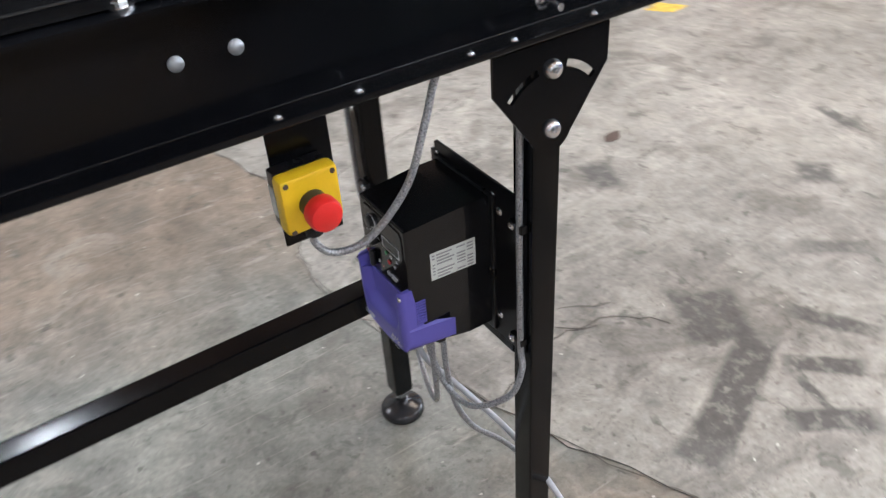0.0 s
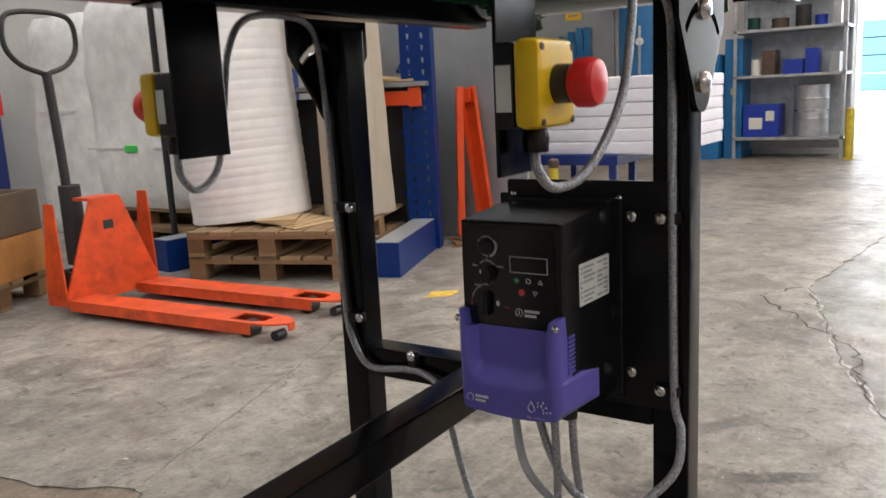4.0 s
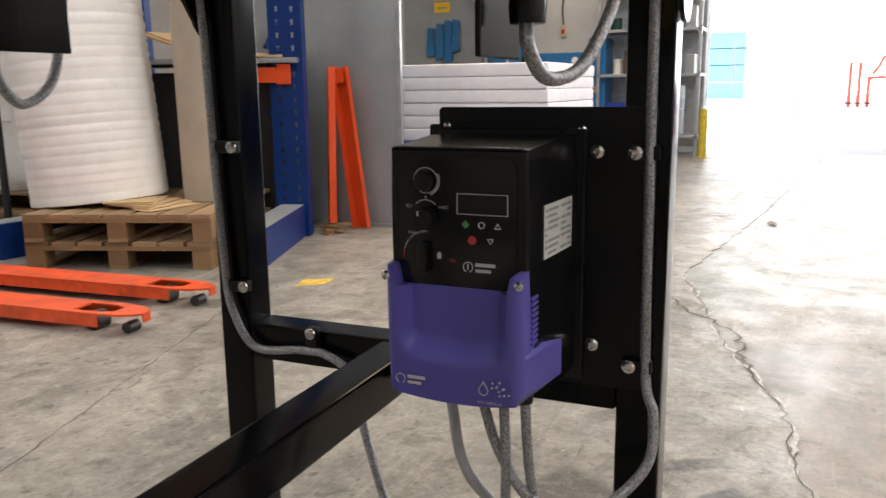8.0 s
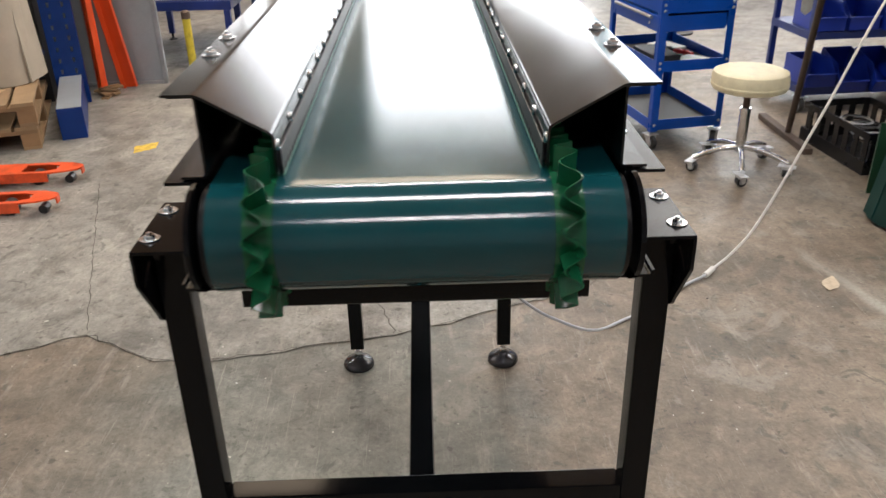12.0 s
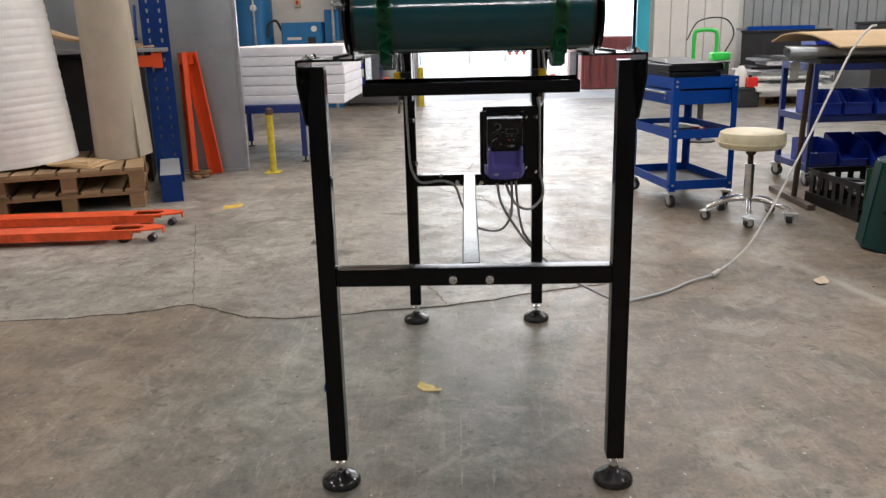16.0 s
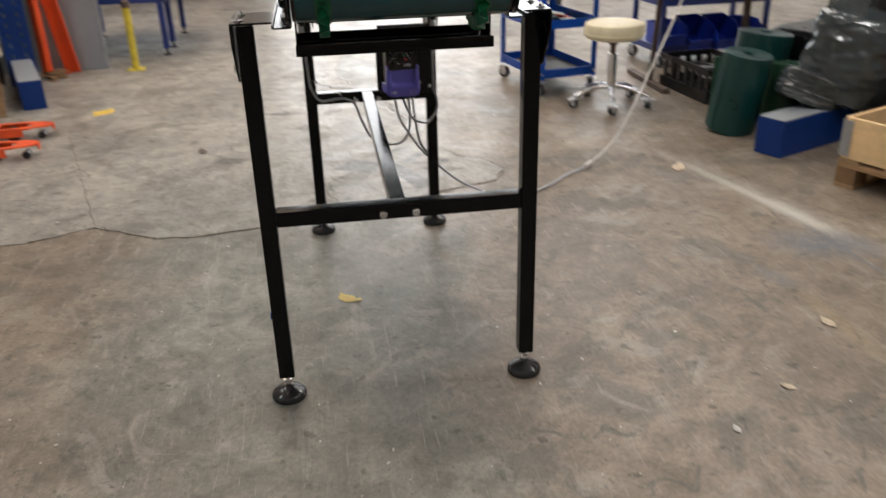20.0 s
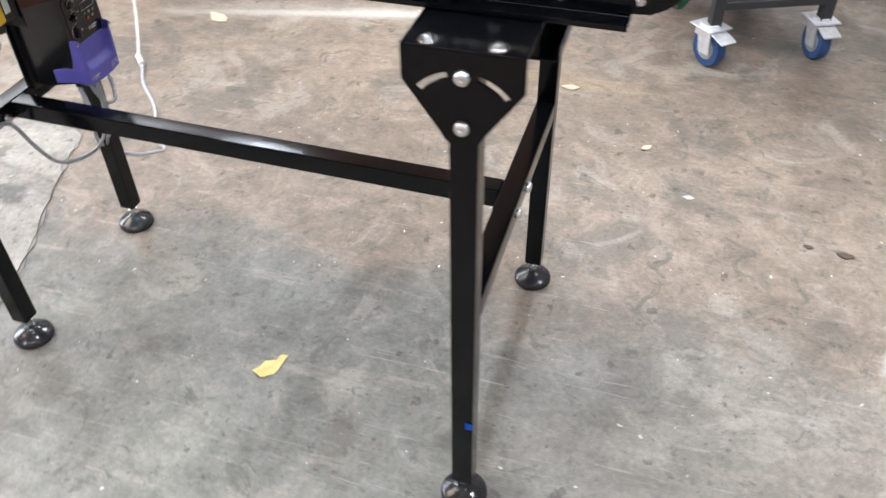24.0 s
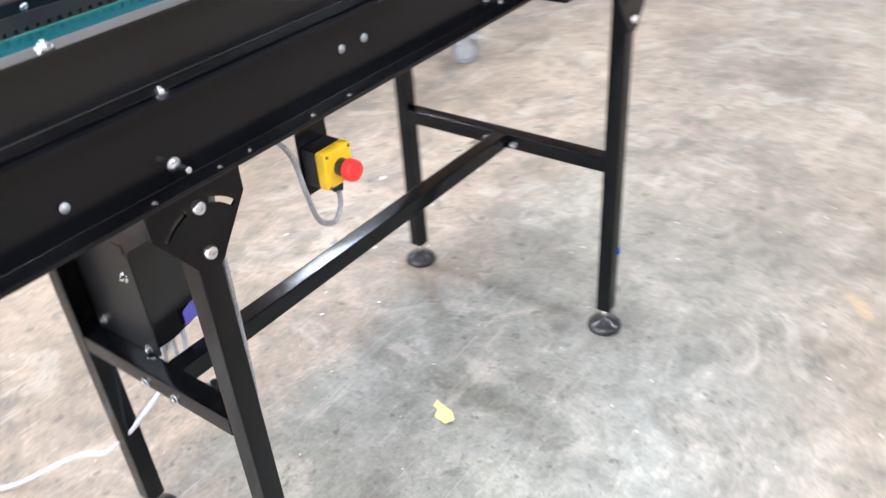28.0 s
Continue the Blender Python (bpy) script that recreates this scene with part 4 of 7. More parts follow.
face(ring(KY - 0.001, 0.749, 0.0225, 0.0232, -8, 14, 8), REDPRINT, "isolator_scale", lift=0.0008)
sy0, sy1, sz0, sz1 = YC - 0.047, YC - 0.001, 0.788, 0.806
bm = B()
for a in ((sy0, sy1, sz0, sz0 + 0.0006), (sy0, sy1, sz1 - 0.0006, sz1), (sy0, sy0 + 0.0006, sz0, sz1), (sy1 - 0.0006, sy1, sz0, sz1)):
    span(bm, 0.4362, 0.437, a[0], a[1], a[2], a[3])
part("display_frame", bm, PRINT, drive, smooth=False)
by = YC - 0.009
face([(by - 0.0035, 0.7795), (by, 0.7832), (by + 0.0035, 0.7795), (by, 0.7758)], GREENPRINT, "start_key", lift=0.0008)
face(ring(by - 0.0145, 0.7795, 0.0022, 0.003, 0, 360), PRINT, "mode_key", lift=0.0008)
for cy, cz, up in ((by - 0.029, 0.779, 1), (by - 0.0225, 0.766, -1)):
    bm = B()
    tri = [(cy - 0.003, cz - 0.0022 * up), (cy + 0.003, cz - 0.0022 * up), (cy, cz + 0.003 * up)]
    inner = [(cy + (p - cy) * 0.66, cz + (q - cz) * 0.66) for p, q in tri]
    plate(bm, tri, (inner,), 0.0006, pose(0.436, 0, 0) @ ALONG)
    part("arrow_key", bm, PRINT, drive, smooth=False)
face(ring(by - 0.006, 0.766, 0.0, 0.0038, 0, 360)[:29], REDPRINT, "stop_key", lift=0.0008)
face([(KY - 0.014, 0.748), (KY - 0.0105, 0.748), (KY - 0.0105, 0.7525), (KY - 0.014, 0.7525)], PRINT, "padlock_mark", lift=0.0008)
face(ring(KY - 0.01225, 0.7525, 0.0009, 0.0015, 0, 180, 10), PRINT, "padlock_mark", lift=0.0008)
# maker's mark as plain shapes, on the panel and on the cover
face(ring(YC - 0.011, 0.7425, 0.004, 0.0047, -70, 250), PRINT, "mark_ring", lift=0.0008)
face([(YC - 0.0105, 0.74), (YC - 0.0115, 0.74), (YC - 0.0115, 0.745), (YC - 0.0105, 0.745)], PRINT, "mark_bar", lift=0.0008)
face([(YC - 0.018, 0.7435), (YC - 0.036, 0.7435), (YC - 0.036, 0.7465), (YC - 0.018, 0.7465)], PRINT, "mark_bar", lift=0.0008)
face([(YC - 0.018, 0.7385), (YC - 0.032, 0.7385), (YC - 0.032, 0.7412), (YC - 0.018, 0.7412)], PRINT, "mark_bar", lift=0.0008)
FACING = Matrix(((0, 0, -1, 0), (-1, 0, 0, 0), (0, 1, 0, 0), (0, 0, 0, 1)))


def print_on(text, size, x, y, z, parent, material=PRINT):
    return writing(text, size, material, "lettering", parent, pose(x, y, z) @ FACING)


for txt, y, z in (("REV", KY + 0.0155, 0.793), ("0", KY, 0.8015), ("FWD", KY - 0.0165, 0.793), ("PWR", KY + 0.0125, 0.7695), ("OFF", KY + 0.002, 0.771)):
    print_on(txt, 0.0042, 0.4362, y, z, drive)
print_on("ON", 0.0038, 0.4362, KY - 0.0245, 0.747, drive, REDPRINT)


def on_cover(pts, name):
    return part(name, plate(B(), pts, (), 0.0006, pose(0.4197, 0, 0) @ ALONG), PRINT, cover, smooth=False)


on_cover(ring(YC + 0.048, 0.64, 0.004, 0.0047, -70, 250), "mark_ring")
on_cover([(YC + 0.041, 0.641), (YC + 0.024, 0.641), (YC + 0.024, 0.644), (YC + 0.041, 0.644)], "mark_bar")
on_cover([(YC + 0.041, 0.636), (YC + 0.028, 0.636), (YC + 0.028, 0.6386), (YC + 0.041, 0.6386)], "mark_bar")


def drop(cy, cz, s):
    out = [(cy + s * 0.5 * math.sin(a), cz - s * 0.5 * math.cos(a)) for a in [radians(-125 + 14 * i) for i in range(19)]]
    return out + [(cy, cz + s)]


bm = B()
o = drop(YC - 0.031, 0.639, 0.009)
plate(bm, o, ([(YC - 0.031 + (p - YC + 0.031) * 0.8, 0.639 + (q - 0.639) * 0.8) for p, q in o],), 0.0006, pose(0.4197, 0, 0) @ ALONG)
part("drop_mark", bm, PRINT, cover, smooth=False)
bm = B()
for k in range(11):
    a, q = 0.2 + (k % 4) * 0.42, 0.008 + 0.0032 * (k // 4) + 0.001 * (k % 3)
    cyl(bm, 0.0011, 0.0006, (0.4197, YC - 0.038 - q * math.cos(a), 0.6345 + q * math.sin(a)), "x", 8)
part("dot_mark", bm, PRINT, cover, smooth=False)
print_on("IP66 / NEMA 4X", 0.0034, 0.4196, YC - 0.037, 0.6285, cover)
# rating label on the flank facing the aisle
flank = pose(0.512, YC - W2 - 0.0062, 0.769, 0, 0, -3.7)
lab = part("rating_label", box(B(), 0.074, 0.0006, 0.048, (0, 0, 0)), LABEL, drive, "pale printed rating label", smooth=False, m=flank)
bm = B()
for k in range(8):
    for q, (a, c) in enumerate(((-0.034, -0.03), (-0.027, -0.006 + 0.004 * (k % 3)), (0.006, 0.02), (0.023, 0.033))):
        if (k * 3 + q) % 5:
            span(bm, a, c, -0.0006, -0.0002, -0.021 + 0.0055 * k, -0.0185 + 0.0055 * k)
part("label_print", bm, INK, lab, smooth=False, m=Matrix())
bm = B()
for k in range(9):
    span(bm, 0.446, 0.462, YC - W2 - 0.0035, YC - W2 - 0.0015, 0.675 + 0.005 * k, 0.6775 + 0.005 * k)
part("vent_rib", bm, PURPLE, cover, smooth=False)
for k, y in enumerate((-0.1, -0.134, -0.15, -0.17)):
    part("cable_gland", lathe(B(), [(0, 0), (0.011, 0), (0.011, 0.008), (0.008, 0.014), (0, 0.014)], (0.485 + 0.01 * (k % 2), y, 0.603), seg=14), PLASTIC, drive)

# emergency stop stations on both rails
for s in (1, -1):
    ex = 0.308 if s > 0 else 0.296
    bm = B()
    hy, hz = (0.197, 0.927) if s > 0 else (0.212, 0.912)
    span(bm, 0.27, 0.346, s * hy, s * (hy + 0.004), hz, 1.102, 0.0015)
    span(bm, 0.27, 0.346, s * (hy + 0.004), s * 0.252, 1.1, 1.104)
    hang = part("stop_hanger", bm, BLACK, conv, "black hanger plate", smooth=False)
    base = part("switch_base", box(B(), 0.066, 0.231 - hy, 0.072, (ex, s * (hy + 0.239) / 2, 0.989), None, 0.003), PLASTIC, hang)
    part("stop_box", box(B(), 0.072, 0.025, 0.073, (ex, s * 0.2475, 0.99), None, 0.007), YELLOW, hang, "yellow emergency stop box")
    yd = AX["y"] if s > 0 else AX["y"] @ pose(0, 0, 0, 180)
    part("button_collar", lathe(B(), [(0, 0), (0.0165, 0), (0.016, 0.014), (0.0135, 0.016), (0, 0.016)], (ex - 0.001, s * 0.259, 0.989), m=yd, seg=24), RUBBER, hang)
    part("stop_button", lathe(B(), [(0, 0.012), (0.0145, 0.012), (0.0155, 0.018), (0.02, 0.02), (0.0205, 0.032), (0.018, 0.038), (0.01, 0.0405), (0, 0.041)], (ex - 0.001, s * 0.259, 0.989), m=yd, seg=28), RED, hang, "red mushroom stop button")
    for dx, dz in ((-0.028, 0.03), (0.028, 0.03), (-0.028, -0.03), (0.028, -0.03)):
        part("screw", lathe(B(), [(0, 0), (0.0035, 0), (0.003, 0.0012), (0, 0.0015)], (ex + dx, s * 0.259, 0.989 + dz), m=yd, seg=10), RUST, hang)
    part("stop_label", span(B(), ex - 0.0342, ex - 0.0332, s * 0.219, s * 0.233, 0.968, 1.006), LABEL, hang, "pale label", smooth=False)
    part("cable_gland", lathe(B(), [(0, 0), (0.011, 0), (0.012, 0.012), (0.01, 0.02), (0, 0.022)], (0.299, s * 0.236, 0.932), seg=14), PLASTIC, hang)
    part("cable", sweep(B(), [(ex + 0.002, s * 0.236, 0.938), (ex + 0.002, s * 0.237, 0.918), (0.318, s * 0.244, 0.899), (0.36, s * 0.258, 0.911), (0.41, s * 0.27, 0.97), (0.44, s * 0.27, 1.04), (0.47, s * 0.262, 1.098), (0.52, s * 0.25, 1.1), (0.575, s * 0.262, 1.07), (0.58, s * 0.266, 0.98)] if s < 0 else [(0.305, 0.245, 0.935), (0.308, 0.246, 0.905), (0.334, 0.25, 0.884), (0.37, 0.251, 0.908), (0.392, 0.255, 0.975), (0.41, 0.255, 1.055), (0.445, 0.252, 1.096), (0.52, 0.246, 1.1), (0.565, 0.25, 1.085), (0.575, 0.247, 1.04), (0.577, 0.243, 0.96)], 0.0047, 10), CONDUIT, conv, "grey braided cable")
# cables down the rear legs to the drive
part("cable", sweep(B(), [(0.58, -0.266, 0.98), (0.578, -0.267, 0.82), (0.578, -0.27, 0.62), (0.573, -0.28, 0.575), (0.55, -0.277, 0.528), (0.51, -0.23, 0.49), (0.495, -0.18, 0.505), (0.49, -0.15, 0.55), (0.49, -0.134, 0.595)], 0.0052, 10), CONDUIT, conv, "grey braided cable")
part("cable", sweep(B(), [(0.577, 0.243, 0.96), (0.577, 0.241, 0.88), (0.577, 0.239, 0.8), (0.577, 0.234, 0.68), (0.576, 0.225, 0.63), (0.576, 0.195, 0.588), (0.576, 0.13, 0.592), (0.576, 0.095, 0.59), (0.57, 0.06, 0.57), (0.56, 0.035, 0.5), (0.545, 0.0, 0.43), (0.525, -0.055, 0.405), (0.507, -0.115, 0.41), (0.494, -0.15, 0.46), (0.488, -0.157, 0.53), (0.488, -0.155, 0.6)], 0.005, 10), CONDUIT, conv, "grey braided cable")
part("cable", sweep(B(), [(0.49, -0.1, 0.595), (0.495, -0.115, 0.52), (0.55, -0.16, 0.43), (0.605, -0.22, 0.335), (0.636, -0.31, 0.237), (0.638, -0.39, 0.17), (0.642, -0.47, 0.125), (0.662, -0.535, 0.085), (0.705, -0.595, 0.048), (0.76, -0.645, 0.02), (0.8, -0.685, 0.009)], 0.0055, 10), LEADGREY, conv, "grey mains lead to the floor")
part("cable", sweep(B(), [(0.5, -0.172, 0.6), (0.5, -0.176, 0.54), (0.507, -0.186, 0.46), (0.53, -0.2, 0.4), (0.572, -0.222, 0.355), (0.612, -0.252, 0.3)], 0.005, 10), CONDUIT, conv, "grey braided cable")
for y, z, d in ((-0.272, 0.832, 1), (-0.272, 0.622, 1), (0.234, 0.829, -1), (0.229, 0.662, -1)):
    cl = part("cable_clip", box(B(), 0.012, 0.03, 0.014, (0.5805, y + d * 0.011, z), None, 0.002), BLACKSAT, conv)
    bolt(PAN, (0.5745, y + d * (0.018 if d > 0 else 0.022), z), "-x", cl)
cl = part("cable_clip", box(B(), 0.012, 0.014, 0.03, (0.5805, 0.115, 0.606), None, 0.002), BLACKSAT, conv)
bolt(PAN, (0.5745, 0.115, 0.614), "-x", cl)

# ---- floor details ----
def ragged(outline, step, amp, seed):
    """An outline broken into short uneven steps."""
    rnd = random.Random(seed)
    out = []
    for i, (x, y) in enumerate(outline):
        nx, ny = outline[(i + 1) % len(outline)]
        n = max(1, int(math.hypot(nx - x, ny - y) / step))
        for k in range(n):
            a = amp if k else amp * 0.3
            out.append((x + (nx - x) * k / n + rnd.uniform(-a, a), y + (ny - y) * k / n + rnd.uniform(-a, a)))
    return out


def ribbon(bm, pts, w, z, seed, jag=0.012):
    """A thin broken line on the floor."""
    rnd = random.Random(seed)
    p = []
    for a, c in zip(pts, pts[1:]):
        n = max(2, int(math.hypot(c[0] - a[0], c[1] - a[1]) / 0.035))
        for k in range(n):
            p.append((a[0] + (c[0] - a[0]) * k / n + rnd.uniform(-jag, jag), a[1] + (c[1] - a[1]) * k / n + rnd.uniform(-jag, jag)))
    last = None
    for i, (x, y) in enumerate(p):
        x2, y2 = p[min(i + 1, len(p) - 1)]
        x1, y1 = p[max(i - 1, 0)]
        d = math.hypot(x2 - x1, y2 - y1) or 1
        hw = w * rnd.uniform(0.35, 1.0)
        v = [bm.verts.new((x - (y2 - y1) / d * s * hw, y + (x2 - x1) / d * s * hw, z)) for s in (-1, 1)]
        if last:
            bm.faces.new([last[0], last[1], v[1], v[0]])
        last = v
    return bm


SOUTH = [(0.98, 0.66), (1.08, 0.37), (1.22, 0.29), (1.4, 0.35), (1.5, 0.48), (1.72, 0.57), (2.13, 0.61), (2.7, 0.82), (3.12, 0.92), (3.75, 1.09), (5.2, 0.9), (8.0, 0.6)]
FRONT = [(0.55, 4.2), (0.62, 3.4), (0.735, 2.53), (0.855, 2.26), (0.672, 1.96), (0.657, 1.77), (0.758, 1.31), (0.784, 1.12), (0.854, 0.92)]
patch_edge = ragged([(11.1, 0.3), (11.1, 7.9), (0.5, 7.9)] + FRONT + SOUTH, 0.06, 0.014, 4)
patch = obj("floor_patch", plate(B(), patch_edge, (), 0.006, pose(0, 0, -0.002)), SCREED, False)
tagged(patch, "rough pale screed layer with broken edges on the floor", "floor", kind="structure")
crack = obj("floor_crack", ribbon(ribbon(ribbon(ribbon(B(), FRONT[2:] + SOUTH[:-2], 0.0024, 0.0055, 1), [(0.79, 1.12), (1.1, 1.22), (1.27, 1.17), (1.35, 1.05)], 0.003, 0.0055, 2), [(2.4, 2.75), (0.85, 2.26)], 0.0022, 0.0055, 3, 0.004), [(2.28, 0.66), (2.5, 0.74), (2.85, 0.78), (3.1, 1.0), (3.5, 1.25), (3.75, 1.1)], 0.006, 0.0055, 5, 0.02), CRACK, False)
# broken rim of the screed, its glare painted in as a paler colour
CRACKRIM = mat("broken_screed_rim", (0.34, 0.32, 0.285), 0.45, vary=0.35, scale=40, bump=0.4, grain=90)
rim = obj("crack_rim", ribbon(B(), SOUTH[5:-2], 0.009, 0.0047, 21, 0.02), CRACKRIM, False)
tagged(rim, "broken screed rim along the crack, glare in its pale colour", "crack", kind="structure")
tagged(crack, "dark jagged crack in the concrete", "crack", kind="structure")


def mark(name, outline, material, label, z=0.0015, t=0.0006, seed=1, category="paint mark"):
    ob = obj(name, plate(B(), ragged(outline, 0.02, 0.006, seed), (), t, pose(0, 0, z)), material, False)
    return tagged(ob, label, category, kind="structure")


mark("floor_paint", [(2.86, 2.71), (2.94, 2.60), (3.06, 2.62), (2.98, 2.74)], YELLOWMARK, "worn yellow paint stripe on the floor", z=0.0045)
scratch = obj("floor_scratch", ribbon(ribbon(B(), [(1.135, 1.296), (1.295, 1.206)], 0.003, 0.0055, 11), [(1.085, 1.237), (1.213, 1.154)], 0.003, 0.0055, 12), CRACK, False)
tagged(scratch, "pair of dark grooves in the screed", "scratch", kind="structure")


def scrap(name, at, size, turn, material, label, seed, z=0.002):
    """A small curled flake of paper or leaf."""
    rnd = random.Random(seed)
    bm = B()
    n, m = 8, 5
    g = [[bm.verts.new(((i / n - 0.5) * size * (1 - 0.5 * abs(j / m - 0.5)), (j / m - 0.5) * size * 0.5 * math.sin(math.pi * (0.12 + 0.8 * i / n)) , 0.012 * size * 10 * (i / n - 0.4) ** 2 + rnd.uniform(0, 0.002))) for i in range(n + 1)] for j in range(m + 1)]
    for j in range(m):
        for i in range(n):
            bm.faces.new([g[j][i], g[j][i + 1], g[j + 1][i + 1], g[j + 1][i]])
    r = bmesh.ops.extrude_face_region(bm, geom=list(bm.faces))
    bmesh.ops.translate(bm, vec=(0, 0, 0.0008), verts=[q for q in r["geom"] if isinstance(q, bmesh.types.BMVert)])
    return solid(name, bm, material, label, "litter", pose(at[0], at[1], z, 0, 0, turn), group="litter on the floor")


bm = plate(B(), ragged([(-0.05, -0.012), (-0.02, 0.012), (0.0, 0.03), (0.036, 0.028), (0.05, 0.006), (0.028, -0.006), (0.012, -0.022), (-0.016, -0.014), (-0.03, -0.026)], 0.012, 0.003, 17), (), 0.0015)
for q in bm.verts:
    q.co.z += 9 * (q.co.x - 0.005) ** 2 * (0.6 if q.co.x > 0 else 0.3)
solid("paper_scrap", bm, LEAF, "torn curled pale yellow paper scrap on the concrete", "litter", pose(-0.052, 1.158, 0.001, 0, 0, 38), group="litter on the floor", smooth=False)
scrap("paper_scrap", (1.06, -0.6), 0.13, -30, BUFF, "torn buff paper tag on the floor", 2)
scrap("paper_scrap", (-0.87, -0.1), 0.05, 50, BUFF, "small pale paper scrap on the floor", 13)
scrap("paper_scrap", (-1.03, 0.146), 0.04, 5, WHITEMARK, "small white flake on the floor", 14)
scrap("paper_scrap", (-0.545, -0.43), 0.075, 10, BUFF, "small buff paper scrap on the floor", 3)
scrap("dry_leaf", (-1.493, 0.301), 0.055, 170, RUST, "dark brown dry flake on the floor", 5)
scrap("dry_leaf", (-1.39, 0.29), 0.035, 170, RUST, "dark brown dry flake on the floor", 6)
scrap("dry_leaf", (1.9, 1.9), 0.1, 20, RUST, "dark brown dry flake on the floor", 7, 0.005)
scrap("dry_leaf", (5.4, 0.75), 0.14, 10, RUST, "dark brown dry flake on the floor", 8, 0.005)
rnd = random.Random(12)
for k in range(24):
    x, y = rnd.uniform(-2.6, 3.0), rnd.uniform(-1.0, 3.0)
    bm = B()
    box(bm, rnd.uniform(0.004, 0.011), rnd.uniform(0.003, 0.007), 0.003, (0, 0, 0.0015), pose(0, 0, 0, 0, 0, rnd.uniform(0, 180)), 0.0008)
    zz = 0.004 if x > 0.7 and y > 0.5 else 0
    solid("grit_chip", bm, WHITEPAINT if k % 3 else DARK, "tiny stone chip lying on the concrete", "grit", pose(x, y, zz), group="grit on the floor")

# extension lead from the conveyor over the floor and up to the bench
lead = thing("extension_lead", pose(0.86, 0.64, 0), "grey and white extension lead lying on the floor", "cable")
part("grey_lead", sweep(B(), [(-0.06, -0.315, 0.009), (-0.03, -0.355, 0.007), (0.01, -0.42, 0.007), (0.05, -0.48, 0.007), (0.1, -0.54, 0.007), (0.2, -0.64, 0.009), (0.285, -0.765, 0.012)], 0.0058, 8), LEADGREY, lead, "grey flexible lead")
part("connector", sweep(B(), [(0.285, -0.765, 0.013), (0.305, -0.785, 0.014), (0.33, -0.81, 0.02)], 0.012, 10), WHITECABLE, lead, "taped white connector")
part("white_lead", sweep(B(), [(0.325, -0.805, 0.018), (0.37, -0.89, 0.06), (0.425, -0.99, 0.14), (0.485, -1.1, 0.30), (0.54, -1.2, 0.47), (0.58, -1.29, 0.64), (0.63, -1.39, 0.84), (0.69, -1.5, 1.03), (0.76, -1.6, 1.12), (0.95, -1.72, 1.13)], 0.0055, 8), WHITECABLE, lead, "white lead rising to the bench")


# ---- pallets ----
def pallet(m, label, width=0.8, length=1.2, group="pallets"):
    """A stringer pallet: length along x, width along y."""
    p = thing("wooden_pallet", m, label, "pallet", group)
    bw = width / 8
    board = None
    for i, y in enumerate([-width / 2 + bw / 2 + k * (width - bw) / 6 for k in range(7)]):
        if i in (1, 5) and width < 0.9:
            continue
        if board is None:
            board = part("deck_board", box(B(), length, bw, 0.022, (0, 0, 0), None, 0.002), PALLETWOOD, p, smooth=False, m=pose(0, y, 0.133))
        else:
            again(board, pose(0, y, 0.133))
    cross = part("cross_board", box(B(), 0.1, width, 0.022, (0, 0, 0), None, 0.002), PALLETWOODY, p, smooth=False, m=pose(-length / 2 + 0.05, 0, 0.111))
    again(cross, pose(0, 0, 0.111)), again(cross, pose(length / 2 - 0.05, 0, 0.111))
    block = part("block", box(B(), 0.1, 0.1, 0.078, (0, 0, 0), None, 0.002), PALLETWOODY, p, smooth=False, m=pose(-length / 2 + 0.05, -width / 2 + 0.05, 0.061))
    for x in (-length / 2 + 0.05, 0, length / 2 - 0.05):
        for y in (-width / 2 + 0.05, 0, width / 2 - 0.05):
            if (x, y) != (-length / 2 + 0.05, -width / 2 + 0.05):
                again(block, pose(x, y, 0.061))
    run = part("bottom_board", box(B(), length, 0.1, 0.022, (0, 0, 0), None, 0.002), PALLETWOOD, p, smooth=False, m=pose(0, -width / 2 + 0.05, 0.011))
    again(run, pose(0, 0, 0.011)), again(run, pose(0, width / 2 - 0.05, 0.011))
    return p


# ---- the storage side: rolls, jack, racking ----
pallet(pose(3.407, 3.958, 0, 0, 0, 19), "weathered wooden pallet under another pallet", 0.98, 1.2)
pallet(pose(3.4, 3.953, 0.1445, 0, 0, 19.8), "weathered wooden pallet stacked on another, carrying rolls", 0.98, 1.2)
bm = B()
prof, h = [(0, 0)], 0.0
rr = random.Random(3)
z = 0.0
prof.append((0.345, 0))
while z < 1.62:
    step = 0.055 + rr.uniform(-0.008, 0.008)
    prof += [(0.364 + rr.uniform(-0.003, 0.003), z + step * 0.12), (0.3685 + rr.uniform(-0.002, 0.002), z + step * 0.5), (0.364, z + step * 0.9)]
    z += step
prof += [(0.05, z), (0.045, z - 0.3), (0, z - 0.3)]
roll = thing("foam_roll", pose(3.222, 4.236, 0.293, -5.2, 0, 0), "large white foam roll standing on a pallet", "foam roll")
part("foam_wrap", lathe(bm, prof, seg=44), FOAM, roll)
part("core_tube", lathe(B(), [(0.042, 1.4), (0.05, 1.4), (0.05, 1.68), (0.042, 1.68)], seg=20), CARDDARK, roll, "dull cardboard core")
roll2 = thing("kraft_roll", pose(3.5, 3.655, 0.291, 0.5, -1.0, 0), "tall beige paper roll standing on a pallet", "paper roll")
part("paper_wrap", lathe(B(), [(0, 0), (0.17, 0), (0.176, 0.006), (0.176, 1.7), (0.17, 1.706), (0.05, 1.706), (0.045, 1.5), (0, 1.5)], seg=40), KRAFT, roll2)
part("core_tube", lathe(B(), [(0.045, 1.4), (0.05, 1.4), (0.05, 1.715), (0.045, 1.715)], seg=20), CARDDARK, roll2, "dull cardboard core")
